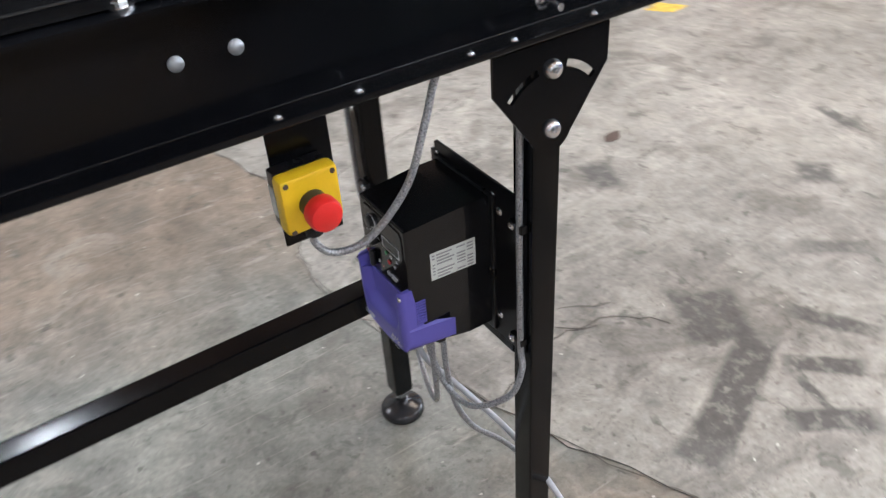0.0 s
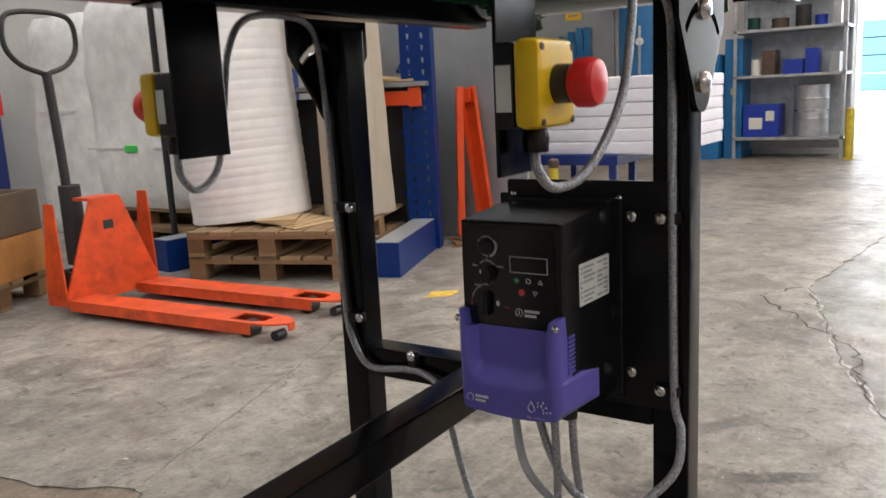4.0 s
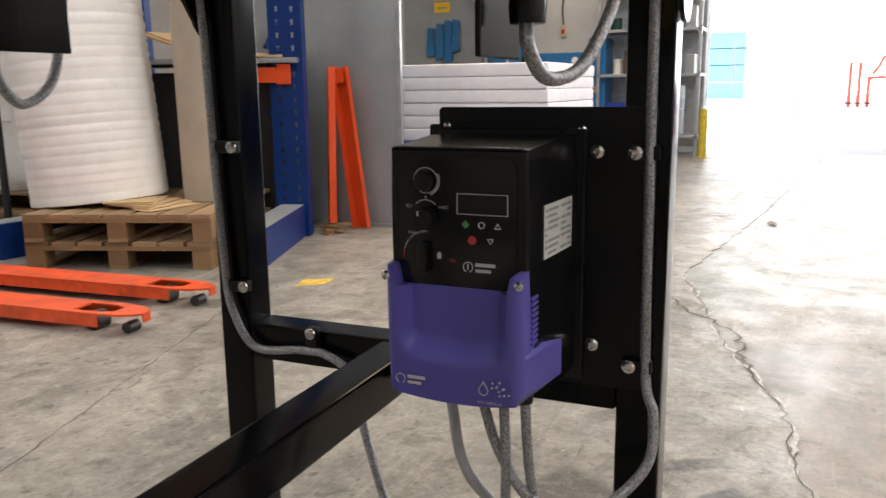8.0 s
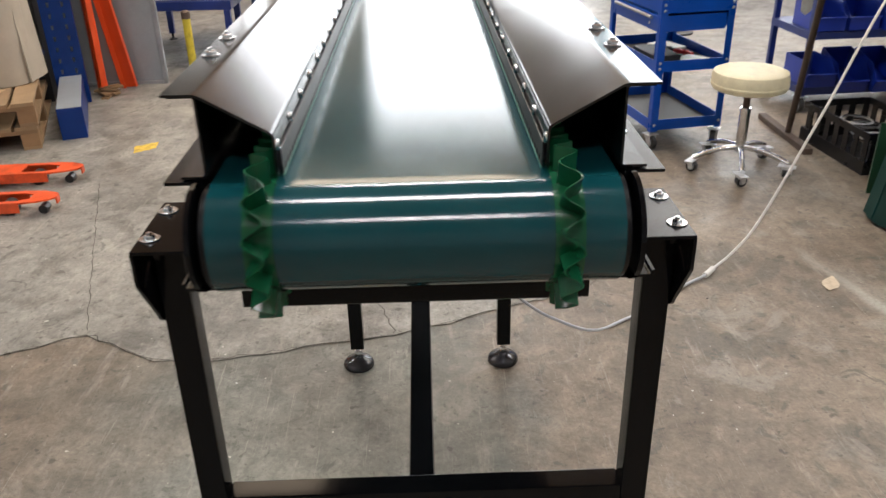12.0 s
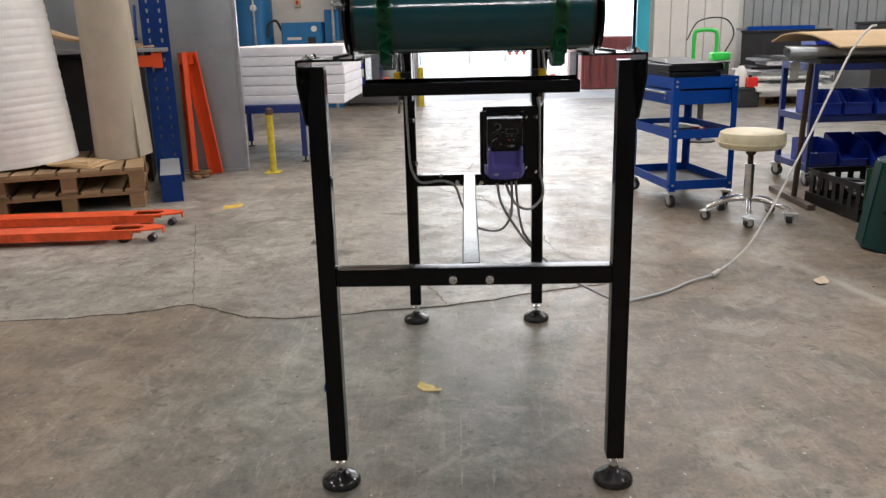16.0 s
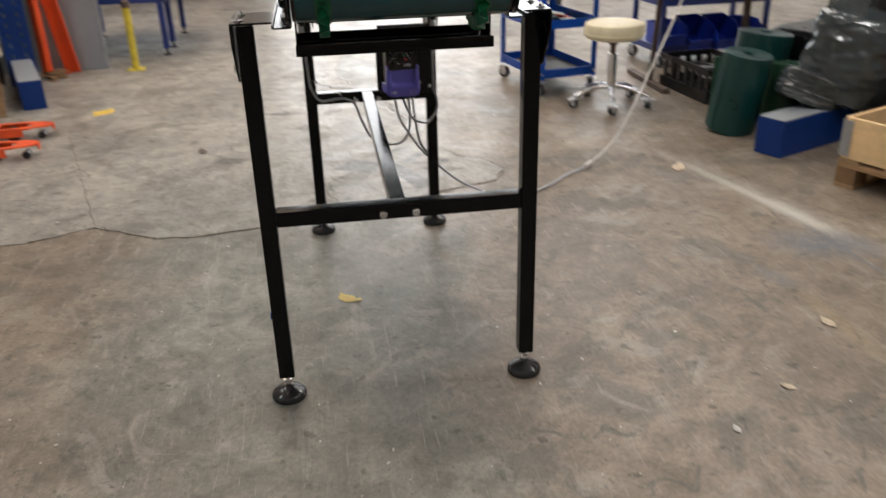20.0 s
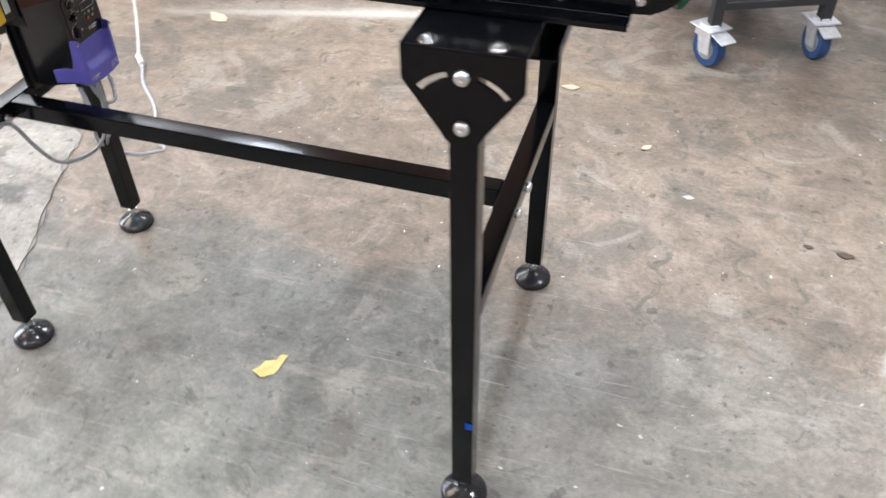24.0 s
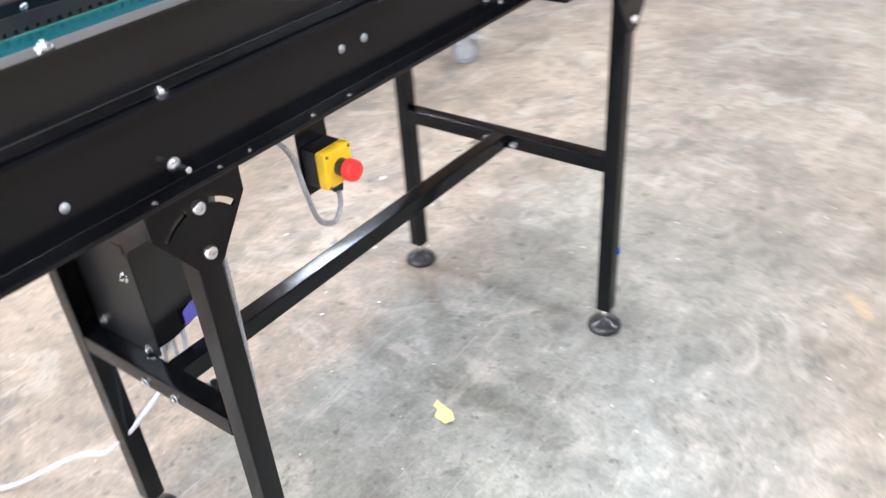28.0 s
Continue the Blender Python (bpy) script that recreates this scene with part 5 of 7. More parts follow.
solid("cardboard_sheet", plate(B(), ragged([(0, 0), (0.27, 0), (0.27, 1.55), (0, 1.6)], 0.09, 0.006, 8), (), 0.008, pose(3.43, 3.474, 0.295, 90, 0, 3) @ pose(0, 0, 0, -2.5)), KRAFT, "tall cardboard sheet leaning beside the rolls", "cardboard", smooth=False)
for k in range(5):
    solid("cardboard_flat", plate(B(), ragged([(0, 0), (0.34, 0.03), (0.36, 0.24), (0.02, 0.26)], 0.06, 0.01, 30 + k), (), 0.005, pose(2.93 + 0.03 * k, 3.62 + 0.02 * k, 0.292 + 0.0075 * k, 0, 0, 12 * k - 14)), CARD, "torn cardboard flat on the pallet", "cardboard", group="cardboard flats on the pallet", smooth=False)

# pallet jack
jack = thing("pallet_jack", pose(2.19, 3.598, 0, 0, 0, 3.8), "orange pallet truck parked with lowered forks", "pallet jack")
for fx in (-0.205, 0.205):
    outer = [(fx - 0.08, -0.62), (fx - 0.066, -0.70), (fx - 0.045, -0.75), (fx - 0.02, -0.775), (fx + 0.02, -0.775), (fx + 0.045, -0.75), (fx + 0.066, -0.70), (fx + 0.08, -0.62), (fx + 0.08, 0.56), (fx - 0.08, 0.56)]
    hole = [(fx - 0.03, -0.65), (fx + 0.03, -0.65), (fx + 0.05, -0.6), (fx + 0.05, -0.47), (fx - 0.05, -0.47), (fx - 0.05, -0.6)]
    bm = plate(B(), outer, (hole,), 0.008, pose(0, 0, 0.078))
    for sx in (-1, 1):
        span(bm, fx + sx * 0.08, fx + sx * 0.074, -0.61, 0.56, 0.034, 0.079)
    span(bm, fx - 0.02, fx + 0.02, -0.775, -0.768, 0.05, 0.079)
    fk = part("fork", bm, ORANGE, jack, "orange steel fork", smooth=False)
    part("load_roller", cyl(B(), 0.037, 0.07, (fx - 0.035, -0.54, 0.037), "x", 20), RUBBER, fk)
    part("exit_roller", cyl(B(), 0.022, 0.06, (fx - 0.03, -0.70, 0.024), "x", 16), RUBBER, fk)
bm = B()
prism(bm, [(-0.285, 0.05), (0.285, 0.05), (0.275, 0.12), (0.09, 0.56), (-0.09, 0.56), (-0.275, 0.12)], 0.012, Matrix(((1, 0, 0, 0), (0, 0, -1, 0.58), (0, 1, 0, 0), (0, 0, 0, 1))))
prism(bm, [(0.57, 0.05), (0.72, 0.05), (0.72, 0.14), (0.66, 0.56), (0.59, 0.56)], 0.008, Matrix(((0, 0, 1, -0.285), (1, 0, 0, 0), (0, 1, 0, 0), (0, 0, 0, 1))))
prism(bm, [(0.57, 0.05), (0.72, 0.05), (0.72, 0.14), (0.66, 0.56), (0.59, 0.56)], 0.008, Matrix(((0, 0, 1, 0.277), (1, 0, 0, 0), (0, 1, 0, 0), (0, 0, 0, 1))))
span(bm, -0.09, 0.09, 0.58, 0.70, 0.55, 0.565)
part("chassis", bm, ORANGE, jack, "orange sloping chassis", smooth=False)
part("warning_plate", span(B(), -0.03, 0.03, 0.565, 0.568, 0.40, 0.445, 0.001), DARK, jack, "small dark plate", smooth=False)
part("pump", cyl(B(), 0.055, 0.42, (0, 0.84, 0.2), seg=20), DARK, jack, "black hydraulic pump")
part("steer_wheel", cyl(B(), 0.09, 0.05, (-0.08, 0.86, 0.09), "x", 24), RUBBER, jack), part("steer_wheel", cyl(B(), 0.09, 0.05, (0.03, 0.86, 0.09), "x", 24), RUBBER, jack)
bm = sweep(B(), [(0, 0.86, 0.55), (0, 0.87, 0.8), (0, 0.89, 1.1), (0, 0.9, 1.2)], 0.024, 10)
hd = part("handle_shaft", bm, DARK, jack, "dark steel handle shaft")
part("handle_loop", sweep(B(), [(0, 0.90, 1.19), (-0.13, 0.905, 1.24), (-0.2, 0.91, 1.33), (-0.19, 0.91, 1.46), (-0.1, 0.91, 1.5), (0.1, 0.91, 1.5), (0.19, 0.91, 1.46), (0.2, 0.91, 1.33), (0.13, 0.905, 1.24), (0, 0.90, 1.19)], 0.014, 10), RUBBER, hd, "black loop handle")

# racking
RM = pose(3.16, 3.16, 0, 0, 0, 20)
rack = thing("pallet_rack", RM, "blue pallet racking upright with orange beams", "rack")
rail_ = part("base_rail", span(B(), 0, 0.85, -0.075, 0.075, 0, 0.2, 0.006), BLUE, rack, "blue floor rail")
part("rail_top", span(B(), 0.004, 0.846, -0.071, 0.071, 0.2, 0.203), SHEET, rail_, "dusty grey top", smooth=False)


def upright(x, y):
    """A perforated post: a front web with two rows of slots between two side flanges."""
    holes = []
    for k in range(35):
        for c in (-0.045, 0.045):
            z = 0.08 + 0.075 * k
            holes.append([(y0 + c, z0 + z) for y0, z0 in ((-0.009, 0.02), (0.009, 0.02), (0.006, -0.012), (-0.006, -0.012))])
    bm = plate(B(), [(-0.1, 0), (0.1, 0), (0.1, 2.7), (-0.1, 2.7)], holes, 0.005, pose(x - 0.0525, y, 0) @ ALONG)
    for s in (-1, 1):
        span(bm, x - 0.0475, x + 0.05, y + s * 0.1, y + s * 0.0955, 0, 2.7)
    return part("upright", bm, BLUE, rack, "blue perforated upright", smooth=False)


for x, y in ((0.9, 0.0), (1.75, 0.0), (0.9, 1.3), (1.75, 1.3)):
    upright(x, y)
for x in (0.84, 1.68):
    b = part("beam", span(B(), x - 0.025, x + 0.005, 0.02, 0.33, 0.935, 1.025, 0.006), ORANGEBEAM, rack, "orange cross beam")
    part("beam_connector", span(B(), x - 0.03, x + 0.002, -0.03, 0.05, 0.925, 1.045, 0.004), ORANGEBEAM, b)
    part("deck_rail", span(B(), x - 0.05, x + 0.003, -0.08, 1.2, 1.05, 1.08, 0.003), GALV, b, "galvanised deck edge")
bm = B()
for k in range(12):
    between(bm, (0.95, 0.15, 0.35 + 0.4 * (k // 2)), (1.7, 0.15, 0.35 + 0.4 * (k // 2) + (0.4 if k % 2 else 0)), 0.012, 8)
part("bracing", bm, BLUE, rack, "blue diagonal bracing")
part("shelf_deck", span(B(), 0.88, 1.66, 0.12, 1.18, 1.055, 1.075), CARDDARK, rack, smooth=False)
# box added to fill the bay, near-black in place of the shade inside
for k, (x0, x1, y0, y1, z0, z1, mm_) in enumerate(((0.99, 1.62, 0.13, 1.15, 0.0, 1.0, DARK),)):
    bx = thing("cardboard_box", RM @ pose((x0 + x1) / 2, (y0 + y1) / 2, z0, 0, 0, 2 * (k % 3) - 2), "near-black box filling the racking bay, coloured as its shade", "box", "boxes in the racking")
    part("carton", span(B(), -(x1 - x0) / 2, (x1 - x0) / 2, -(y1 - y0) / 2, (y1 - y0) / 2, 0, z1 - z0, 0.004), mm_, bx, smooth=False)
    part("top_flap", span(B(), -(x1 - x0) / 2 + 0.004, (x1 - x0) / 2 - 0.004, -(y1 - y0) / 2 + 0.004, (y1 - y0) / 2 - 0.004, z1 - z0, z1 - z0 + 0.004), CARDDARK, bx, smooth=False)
# bent cardboard lying on the rack's deck, one end curling up
for k, (lift, turn, w) in enumerate(((0.0, 3, 0.34), (0.012, -6, 0.3))):
    bm = B()
    prof = [(-0.06, 0.0), (0.1, 0.004), (0.35, 0.03), (0.6, 0.075), (0.8, 0.15), (0.92, 0.135)]
    prism(bm, open_profile(prof, 0.012, 0.02), w, pose(0, 0, 0) @ Matrix(((0, 0, 1, 0), (1, 0, 0, 0), (0, 1, 0, 0), (0, 0, 0, 1))))
    for q in bm.verts:
        q.co.z += 0.01 * math.sin(q.co.x * 17 + 4 * k)
    solid("cardboard_flat", bm, CARD, "bent cardboard sheet lying on the rack shelf", "cardboard", RM @ pose(0.82 + 0.03 * k, 0.08, 1.09 + lift, 0, 0, turn), group="cardboard on the rack", smooth=False)


def c_beam(foot_at, top_at, turn, label):
    """A rack beam leaning from a foot to a top point."""
    bm = B()
    a, c = Vector(foot_at), Vector(top_at)
    prism(bm, open_profile([(-0.022, -0.055), (0.022, -0.055), (0.022, 0.055), (-0.022, 0.055), (-0.022, 0.02)], 0.003), (c - a).length, Matrix())
    box(bm, 0.05, 0.05, 0.09, (0.004, 0, (c - a).length - 0.055), None, 0.003)
    m = Matrix.Translation(a) @ (c - a).to_track_quat("Z", "Y").to_matrix().to_4x4() @ pose(0, 0, 0, 0, 0, turn)
    return solid("rack_beam", bm, ORANGEBEAM, label, "rack beam", m, group="orange beams leaning", smooth=False)


rb = thing("rack_rail", pose(2.80, 4.70, 0, 0, 0, -8), "blue steel rack rail lying behind the pallets", "rack rail", "blue rack rails")
part("rail", span(B(), 0, 0.9, -0.16, 0, 0, 0.2, 0.006), BLUE, rb)
part("top_plate", span(B(), 0.004, 0.896, -0.155, -0.005, 0.2, 0.204), SHEET, rb, "dusty grey top", smooth=False)
c_beam((4.29, 3.375, 0.004), (4.39, 3.405, 1.03), 200, "orange rack beam leaning on the grey sheet")
c_beam((4.36, 3.2, 0.004), (4.385, 3.34, 1.03), 190, "orange rack beam leaning aslant on the grey sheet")
pan = thing("steel_partition", pose(4.47, 2.945, 0), "tall grey steel sheet partition with pale edge", "partition")
part("sheet", span(B(), -0.006, 0.006, 0.02, 1.7, 0, 2.6), SHEET, pan, smooth=False)
part("edge_trim", span(B(), -0.016, 0.016, -0.005, 0.026, 0, 2.6, 0.003), GALV, pan, "pale edge channel")
part("floor_channel", span(B(), -0.02, 0.02, 0.03, 1.7, 0, 0.025, 0.003), GALV, pan)
for k in range(8):
    solid("wood_offcut", box(B(), 0.16, 0.05, 0.012, (0, 0, 0.006), None, 0.001), PALLETWOODY, "short pale wood offcut on the floor", "offcut", pose(4.12 + 0.015 * k, 3.28 + 0.02 * (k % 3), 0.012 * (k // 2) + 0.004, 0, 0, 20 * k), group="wood offcuts", smooth=False)

# white wrapped bales on a pallet
pallet(pose(3.83, 5.5, 0, 0, 0, 90), "weathered wooden pallet under another pallet", 1.0, 1.3)
pallet(pose(3.85, 5.52, 0.1445, 0, 0, 90.8), "weathered wooden pallet under a white bale", 1.0, 1.3)


def bale(m, sx, sy, sz, seed, label):
    """A lumpy wrapped bundle with creases."""
    bm = B()
    nu, nv = 40, 22
    g = []
    for j in range(nv + 1):
        v = j / nv
        row = []
        for i in range(nu):
            a = 2 * math.pi * i / nu
            c, s = math.cos(a), math.sin(a)
            k = (abs(c) ** 5 + abs(s) ** 5) ** (-1 / 5)
            e = min(1, (1 - abs(2 * v - 1) ** 8)) ** 0.5 * 0.12 + 0.88
            nn = 1 + 0.045 * noise.noise(Vector((c * 2 + seed, s * 2, v * 3))) + 0.03 * noise.noise(Vector((c * 6, s * 6 + seed, v * 13)))
            row.append(bm.verts.new((sx / 2 * c * k * nn * e, sy / 2 * s * k * nn * e, sz * v)))
        g.append(row)
    for j in range(nv):
        for i in range(nu):
            bm.faces.new([g[j][i], g[j][(i + 1) % nu], g[j + 1][(i + 1) % nu], g[j + 1][i]])
    bm.faces.new(g[0][::-1]), bm.faces.new(g[-1])
    return bm


ba = thing("white_bale", pose(3.75, 5.5, 0.2905), "white woven bale with green strap buckle on a pallet", "bale")
part("wrapping", bale(None, 0.9, 1.1, 1.5, 1, ""), SACK, ba)
part("strap_buckle", box(B(), 0.02, 0.14, 0.05, (-0.458, -0.02, 0.43), None, 0.006), LIME, ba, "green strap buckle")
part("strap", span(B(), -0.457, -0.449, -0.5, 0.5, 0.425, 0.44), WHITECABLE, ba, smooth=False)
ba2 = thing("white_bale", pose(3.95, 6.64, 0.0), "white woven bale standing on the floor", "bale")
part("wrapping", bale(None, 0.9, 1.02, 1.75, 5, ""), SACK, ba2)
part("tie", box(B(), 0.01, 0.5, 0.03, (-0.46, 0, 1.0), None, 0.003), WHITECABLE, ba2)
clampt = thing("strap_dispenser", pose(3.2, 4.99, 0), "orange strap dispenser on a dark pole", "dispenser")
part("pole", cyl(B(), 0.022, 1.9, (0, 0, 0), seg=12), DARK, clampt)
part("foot_plate", cyl(B(), 0.14, 0.02, (0, 0, 0), seg=20), DARK, clampt)
part("holder", box(B(), 0.08, 0.16, 0.1, (-0.03, 0.02, 1.02), None, 0.01), ORANGEBEAM, clampt, "orange holder")
part("handle", sweep(B(), [(-0.06, -0.05, 1.0), (-0.1, -0.02, 0.94), (-0.1, 0.05, 0.94), (-0.06, 0.08, 1.0)], 0.012, 8), ORANGEBEAM, clampt)

# timber crate on a pallet
cr_m = pose(1.52, 5.12, 0, 0, 0, 28)
pallet(cr_m @ pose(0, 0, 0, 0, 0, 90), "weathered wooden pallet under an amber crate", 0.8, 1.2)
cr = thing("timber_crate", cr_m @ pose(0, 0, 0.1445), "stained amber timber crate on a pallet", "crate")
for z0, z1, mm_ in ((0, 0.225, CRATEWOOD), (0.23, 0.45, CARDDARK)):
    for s in (-1, 1):
        part("side_board", span(B(), -0.4, 0.4, s * 0.6, s * 0.575, z0, z1, 0.003), mm_, cr, smooth=False)
        part("end_board", span(B(), s * 0.4, s * 0.375, -0.574, 0.574, z0, z1, 0.003), mm_, cr, smooth=False)
part("lid_board", span(B(), -0.37, 0.37, -0.57, 0.57, 0.40, 0.42), CARDDARK, cr, smooth=False)

# blue trestle against the north side
tr = thing("blue_trestle", pose(3.3, 7.5, 0), "blue steel trestle with diagonal braces", "trestle")
part("top_beam", span(B(), -0.05, 0.05, -0.3, 0.45, 1.02, 1.2, 0.006), DARKBLUE, tr)
for y in (-0.22, 0.36):
    part("leg", span(B(), -0.05, 0.05, y - 0.05, y + 0.05, 0, 1.02, 0.006), DARKBLUE, tr)
    part("foot_plate", span(B(), -0.1, 0.1, y - 0.1, y + 0.1, 0, 0.012), DARKBLUE, tr, smooth=False)
part("brace", between(B(), (0, -0.19, 0.35), (0, 0.2, 1.03), 0.02), GALV, tr)
part("end_cap", span(B(), -0.055, 0.055, -0.312, -0.3, 1.0, 1.18), RED, tr, "red end cap", smooth=False)

# foam sheets on a blue table, yellow post
tb = thing("blue_table", pose(5.5, 2.62, 0), "blue steel table under stacked foam sheets", "table")
part("top", span(B(), -0.6, 0.6, -0.13, 0.75, 0.46, 0.53, 0.005), DARKBLUE, tb)
for x, y in ((-0.57, -0.09), (0.57, -0.09), (-0.57, 0.71), (0.57, 0.71), (-0.2, -0.09)):
    lg = part("leg", span(B(), x - 0.025, x + 0.025, y - 0.025, y + 0.025, 0.06, 0.46, 0.004), DARKBLUE, tb)
    part("foot", lathe(B(), [(0, 0), (0.04, 0), (0.035, 0.012), (0.01, 0.02), (0.01, 0.06), (0, 0.06)], (x, y, 0), seg=16), DARK, lg)
rr = random.Random(8)
for k in range(6):
    dx, dy = rr.uniform(-0.004, 0.004), rr.uniform(-0.004, 0.004)
    solid("foam_sheet", box(B(), 1.25, 1.06, 0.0865, (0, 0, 0.04325), None, 0.014), FOAMSHEET, "white foam sheet in a stack on a table", "foam sheet", pose(5.58 + dx, 2.66 + dy, 0.53 + 0.0868 * k, 0, 0, rr.uniform(-0.5, 0.5)), group="foam sheets in a stack")
ps = thing("guard_post", pose(4.35, 2.70, 0), "worn yellow steel guard post on the floor", "post")
part("tube", lathe(B(), [(0, 0.01), (0.029, 0.01), (0.029, 0.52), (0.031, 0.525), (0.031, 0.545), (0.018, 0.555), (0, 0.555)], seg=24), POST, ps)
part("base_plate", box(B(), 0.13, 0.13, 0.012, (0, 0, 0.006), None, 0.002), POST, ps)
part("cap", lathe(B(), [(0.0295, 0.5), (0.0325, 0.502), (0.0325, 0.547), (0.019, 0.558), (0, 0.558)], seg=24), RUST, ps, "dark worn cap")

# ---- far wall: compressed air corner and steel shelving ----
FX = DOOR_X - 0.02
tk = thing("air_tank", pose(10.6, 4.35, 0), "tall blue compressed air tank by the wall", "tank")
part("vessel", lathe(B(), [(0, 0.25), (0.2, 0.27), (0.29, 0.36), (0.3, 0.45), (0.3, 2.1), (0.28, 2.22), (0.18, 2.33), (0, 2.36)], seg=32), TANKBLUE, tk)
for a in (30, 150, 270):
    part("leg", box(B(), 0.05, 0.05, 0.42, (0.24 * math.cos(radians(a)), 0.24 * math.sin(radians(a)), 0.21), None, 0.004), TANKBLUE, tk)
part("pipe", sweep(B(), [(-0.31, -0.1, 0.9), (-0.36, -0.1, 1.0), (-0.36, -0.1, 1.5), (-0.3, -0.08, 1.75)], 0.018, 8), GALV, tk)
part("gauge", cyl(B(), 0.05, 0.03, (-0.37, -0.1, 1.55), "x", 20), WHITEPAINT, tk)
cp = thing("air_dryer", pose(10.55, 3.55, 0), "blue compressed air dryer cabinet with round gauge", "machine")
part("cabinet", box(B(), 0.5, 0.62, 1.32, (0, 0, 0.66), None, 0.012), TANKBLUE, cp)
part("gauge", cyl(B(), 0.045, 0.015, (-0.265, -0.2, 1.22), "x", 20), WHITEPAINT, cp)
part("name_strip", span(B(), -0.253, -0.25, 0.0, 0.22, 1.06, 1.1), PRINT, cp, smooth=False)
part("grille", span(B(), -0.254, -0.25, -0.22, -0.1, 1.0, 1.1), DARK, cp, smooth=False)
part("hose", sweep(B(), [(-0.1, 0.33, 1.2), (-0.15, 0.4, 1.35), (-0.15, 0.52, 1.3), (-0.15, 0.55, 1.1)], 0.02, 8), DARK, cp, "black hose")
bc = thing("blue_locker", pose(10.75, 3.1, 0), "narrow blue steel locker beside the shelving", "locker")
part("body", box(B(), 0.6, 0.22, 1.5, (0, 0, 0.75), None, 0.008), TANKBLUE, bc)
part("latch", box(B(), 0.02, 0.05, 0.08, (-0.31, 0, 0.85), None, 0.003), POST, bc)
bp_ = thing("wall_board", pose(FX - 0.02, 5.5, 0), "grey service board with yellow warning signs", "board")
part("panel", span(B(), -0.02, 0.02, -0.55, 0.7, 0.2, 2.34), SHEET, bp_, smooth=False)
for z in (1.98, 2.15):
    sg = part("warning_sign", span(B(), -0.026, -0.021, -0.05, 0.2, z, z + 0.14), YELLOW, bp_, "yellow warning sign", smooth=False)
    part("sign_line", span(B(), -0.029, -0.026, 0.0, 0.15, z + 0.05, z + 0.075), INK, sg, smooth=False)
for k, (y, z, h) in enumerate(((0.15, 1.3, 0.5), (0.02, 1.25, 0.6), (0.3, 1.35, 0.4), (-0.1, 1.4, 0.45))):
    solid("blue_apron", plate(B(), ragged([(0, 0), (0.13, 0.03), (0.11, h), (0.02, h + 0.02)], 0.08, 0.012, 60 + k), (), 0.03, pose(FX - 0.09, 5.5 + y, z, 90, 0, -90)), TANKBLUE, "blue cloth hanging on a wall hook", "cloth", group="cloths on the wall", smooth=False)
sk = thing("wall_socket", pose(FX, 3.75, 1.65), "small pale switch box with cable on the wall", "socket")
part("case", box(B(), 0.06, 0.1, 0.16, (0, 0, 0), None, 0.01), CREAM, sk)
part("switch", box(B(), 0.03, 0.04, 0.06, (-0.035, 0, -0.01), None, 0.005), RED, sk)
part("cable", sweep(B(), [(0, 0, 0.08), (0, 0.02, 0.3), (0, -0.01, 0.6), (0, 0.0, 1.2)], 0.012, 8), DARK, sk)
hr = thing("hose_reel", pose(10.9, 4.85, 2.25), "pale round hose reel on a wall bracket", "hose reel")
part("drum", cyl(B(), 0.2, 0.12, (-0.06, 0, 0), "x", 28), WHITEPAINT, hr)
part("hub", cyl(B(), 0.07, 0.16, (-0.1, 0, 0), "x", 20), DARK, hr)
part("bracket", box(B(), 0.3, 0.06, 0.3, (0.14, 0, 0), None, 0.006), DARK, hr)

sh = thing("steel_shelving", pose(10.35, 1.8, 0), "grey steel shelving unit half filled with stores", "shelving")
for y in (0.02, 1.26):
    for x in (0.02, 0.55):
        part("post", span(B(), x - 0.02, x + 0.02, y - 0.02, y + 0.02, 0, 2.3, 0.003), GALV, sh)
for z in (0.24, 1.0, 1.55, 2.05):
    part("shelf", span(B(), 0, 0.57, 0, 1.28, z, z + 0.035, 0.003), GALV, sh)
part("back_panel", span(B(), 0.56, 0.575, 0, 1.28, 0.1, 2.3), GALV, sh, smooth=False)
dr = thing("steel_drum", pose(10.6, 2.2, 0.276), "bright steel drum on the lowest shelf", "drum")
part("shell", lathe(B(), [(0, 0), (0.2, 0), (0.205, 0.01), (0.2, 0.03), (0.2, 0.2), (0.207, 0.215), (0.2, 0.23), (0.2, 0.44), (0.207, 0.455), (0.2, 0.47), (0.2, 0.6), (0.207, 0.615), (0.19, 0.62), (0.185, 0.6), (0, 0.6)], seg=32), GALV, dr)
part("band", lathe(B(), [(0.2, 0.3), (0.204, 0.302), (0.204, 0.32), (0.2, 0.322)], seg=32), CHROME, dr)
bb = thing("blue_carton", pose(10.6, 2.75, 0.276), "blue printed carton with pale labels on a shelf", "carton")
part("carton", box(B(), 0.4, 0.42, 0.4, (0, 0, 0.2), None, 0.008), BINBLUE, bb)
part("label", span(B(), -0.203, -0.2, -0.02, 0.14, 0.1, 0.24), LABEL, bb, smooth=False), part("label", span(B(), -0.203, -0.2, -0.16, -0.06, 0.2, 0.32), LABEL, bb, smooth=False)
rr = random.Random(21)
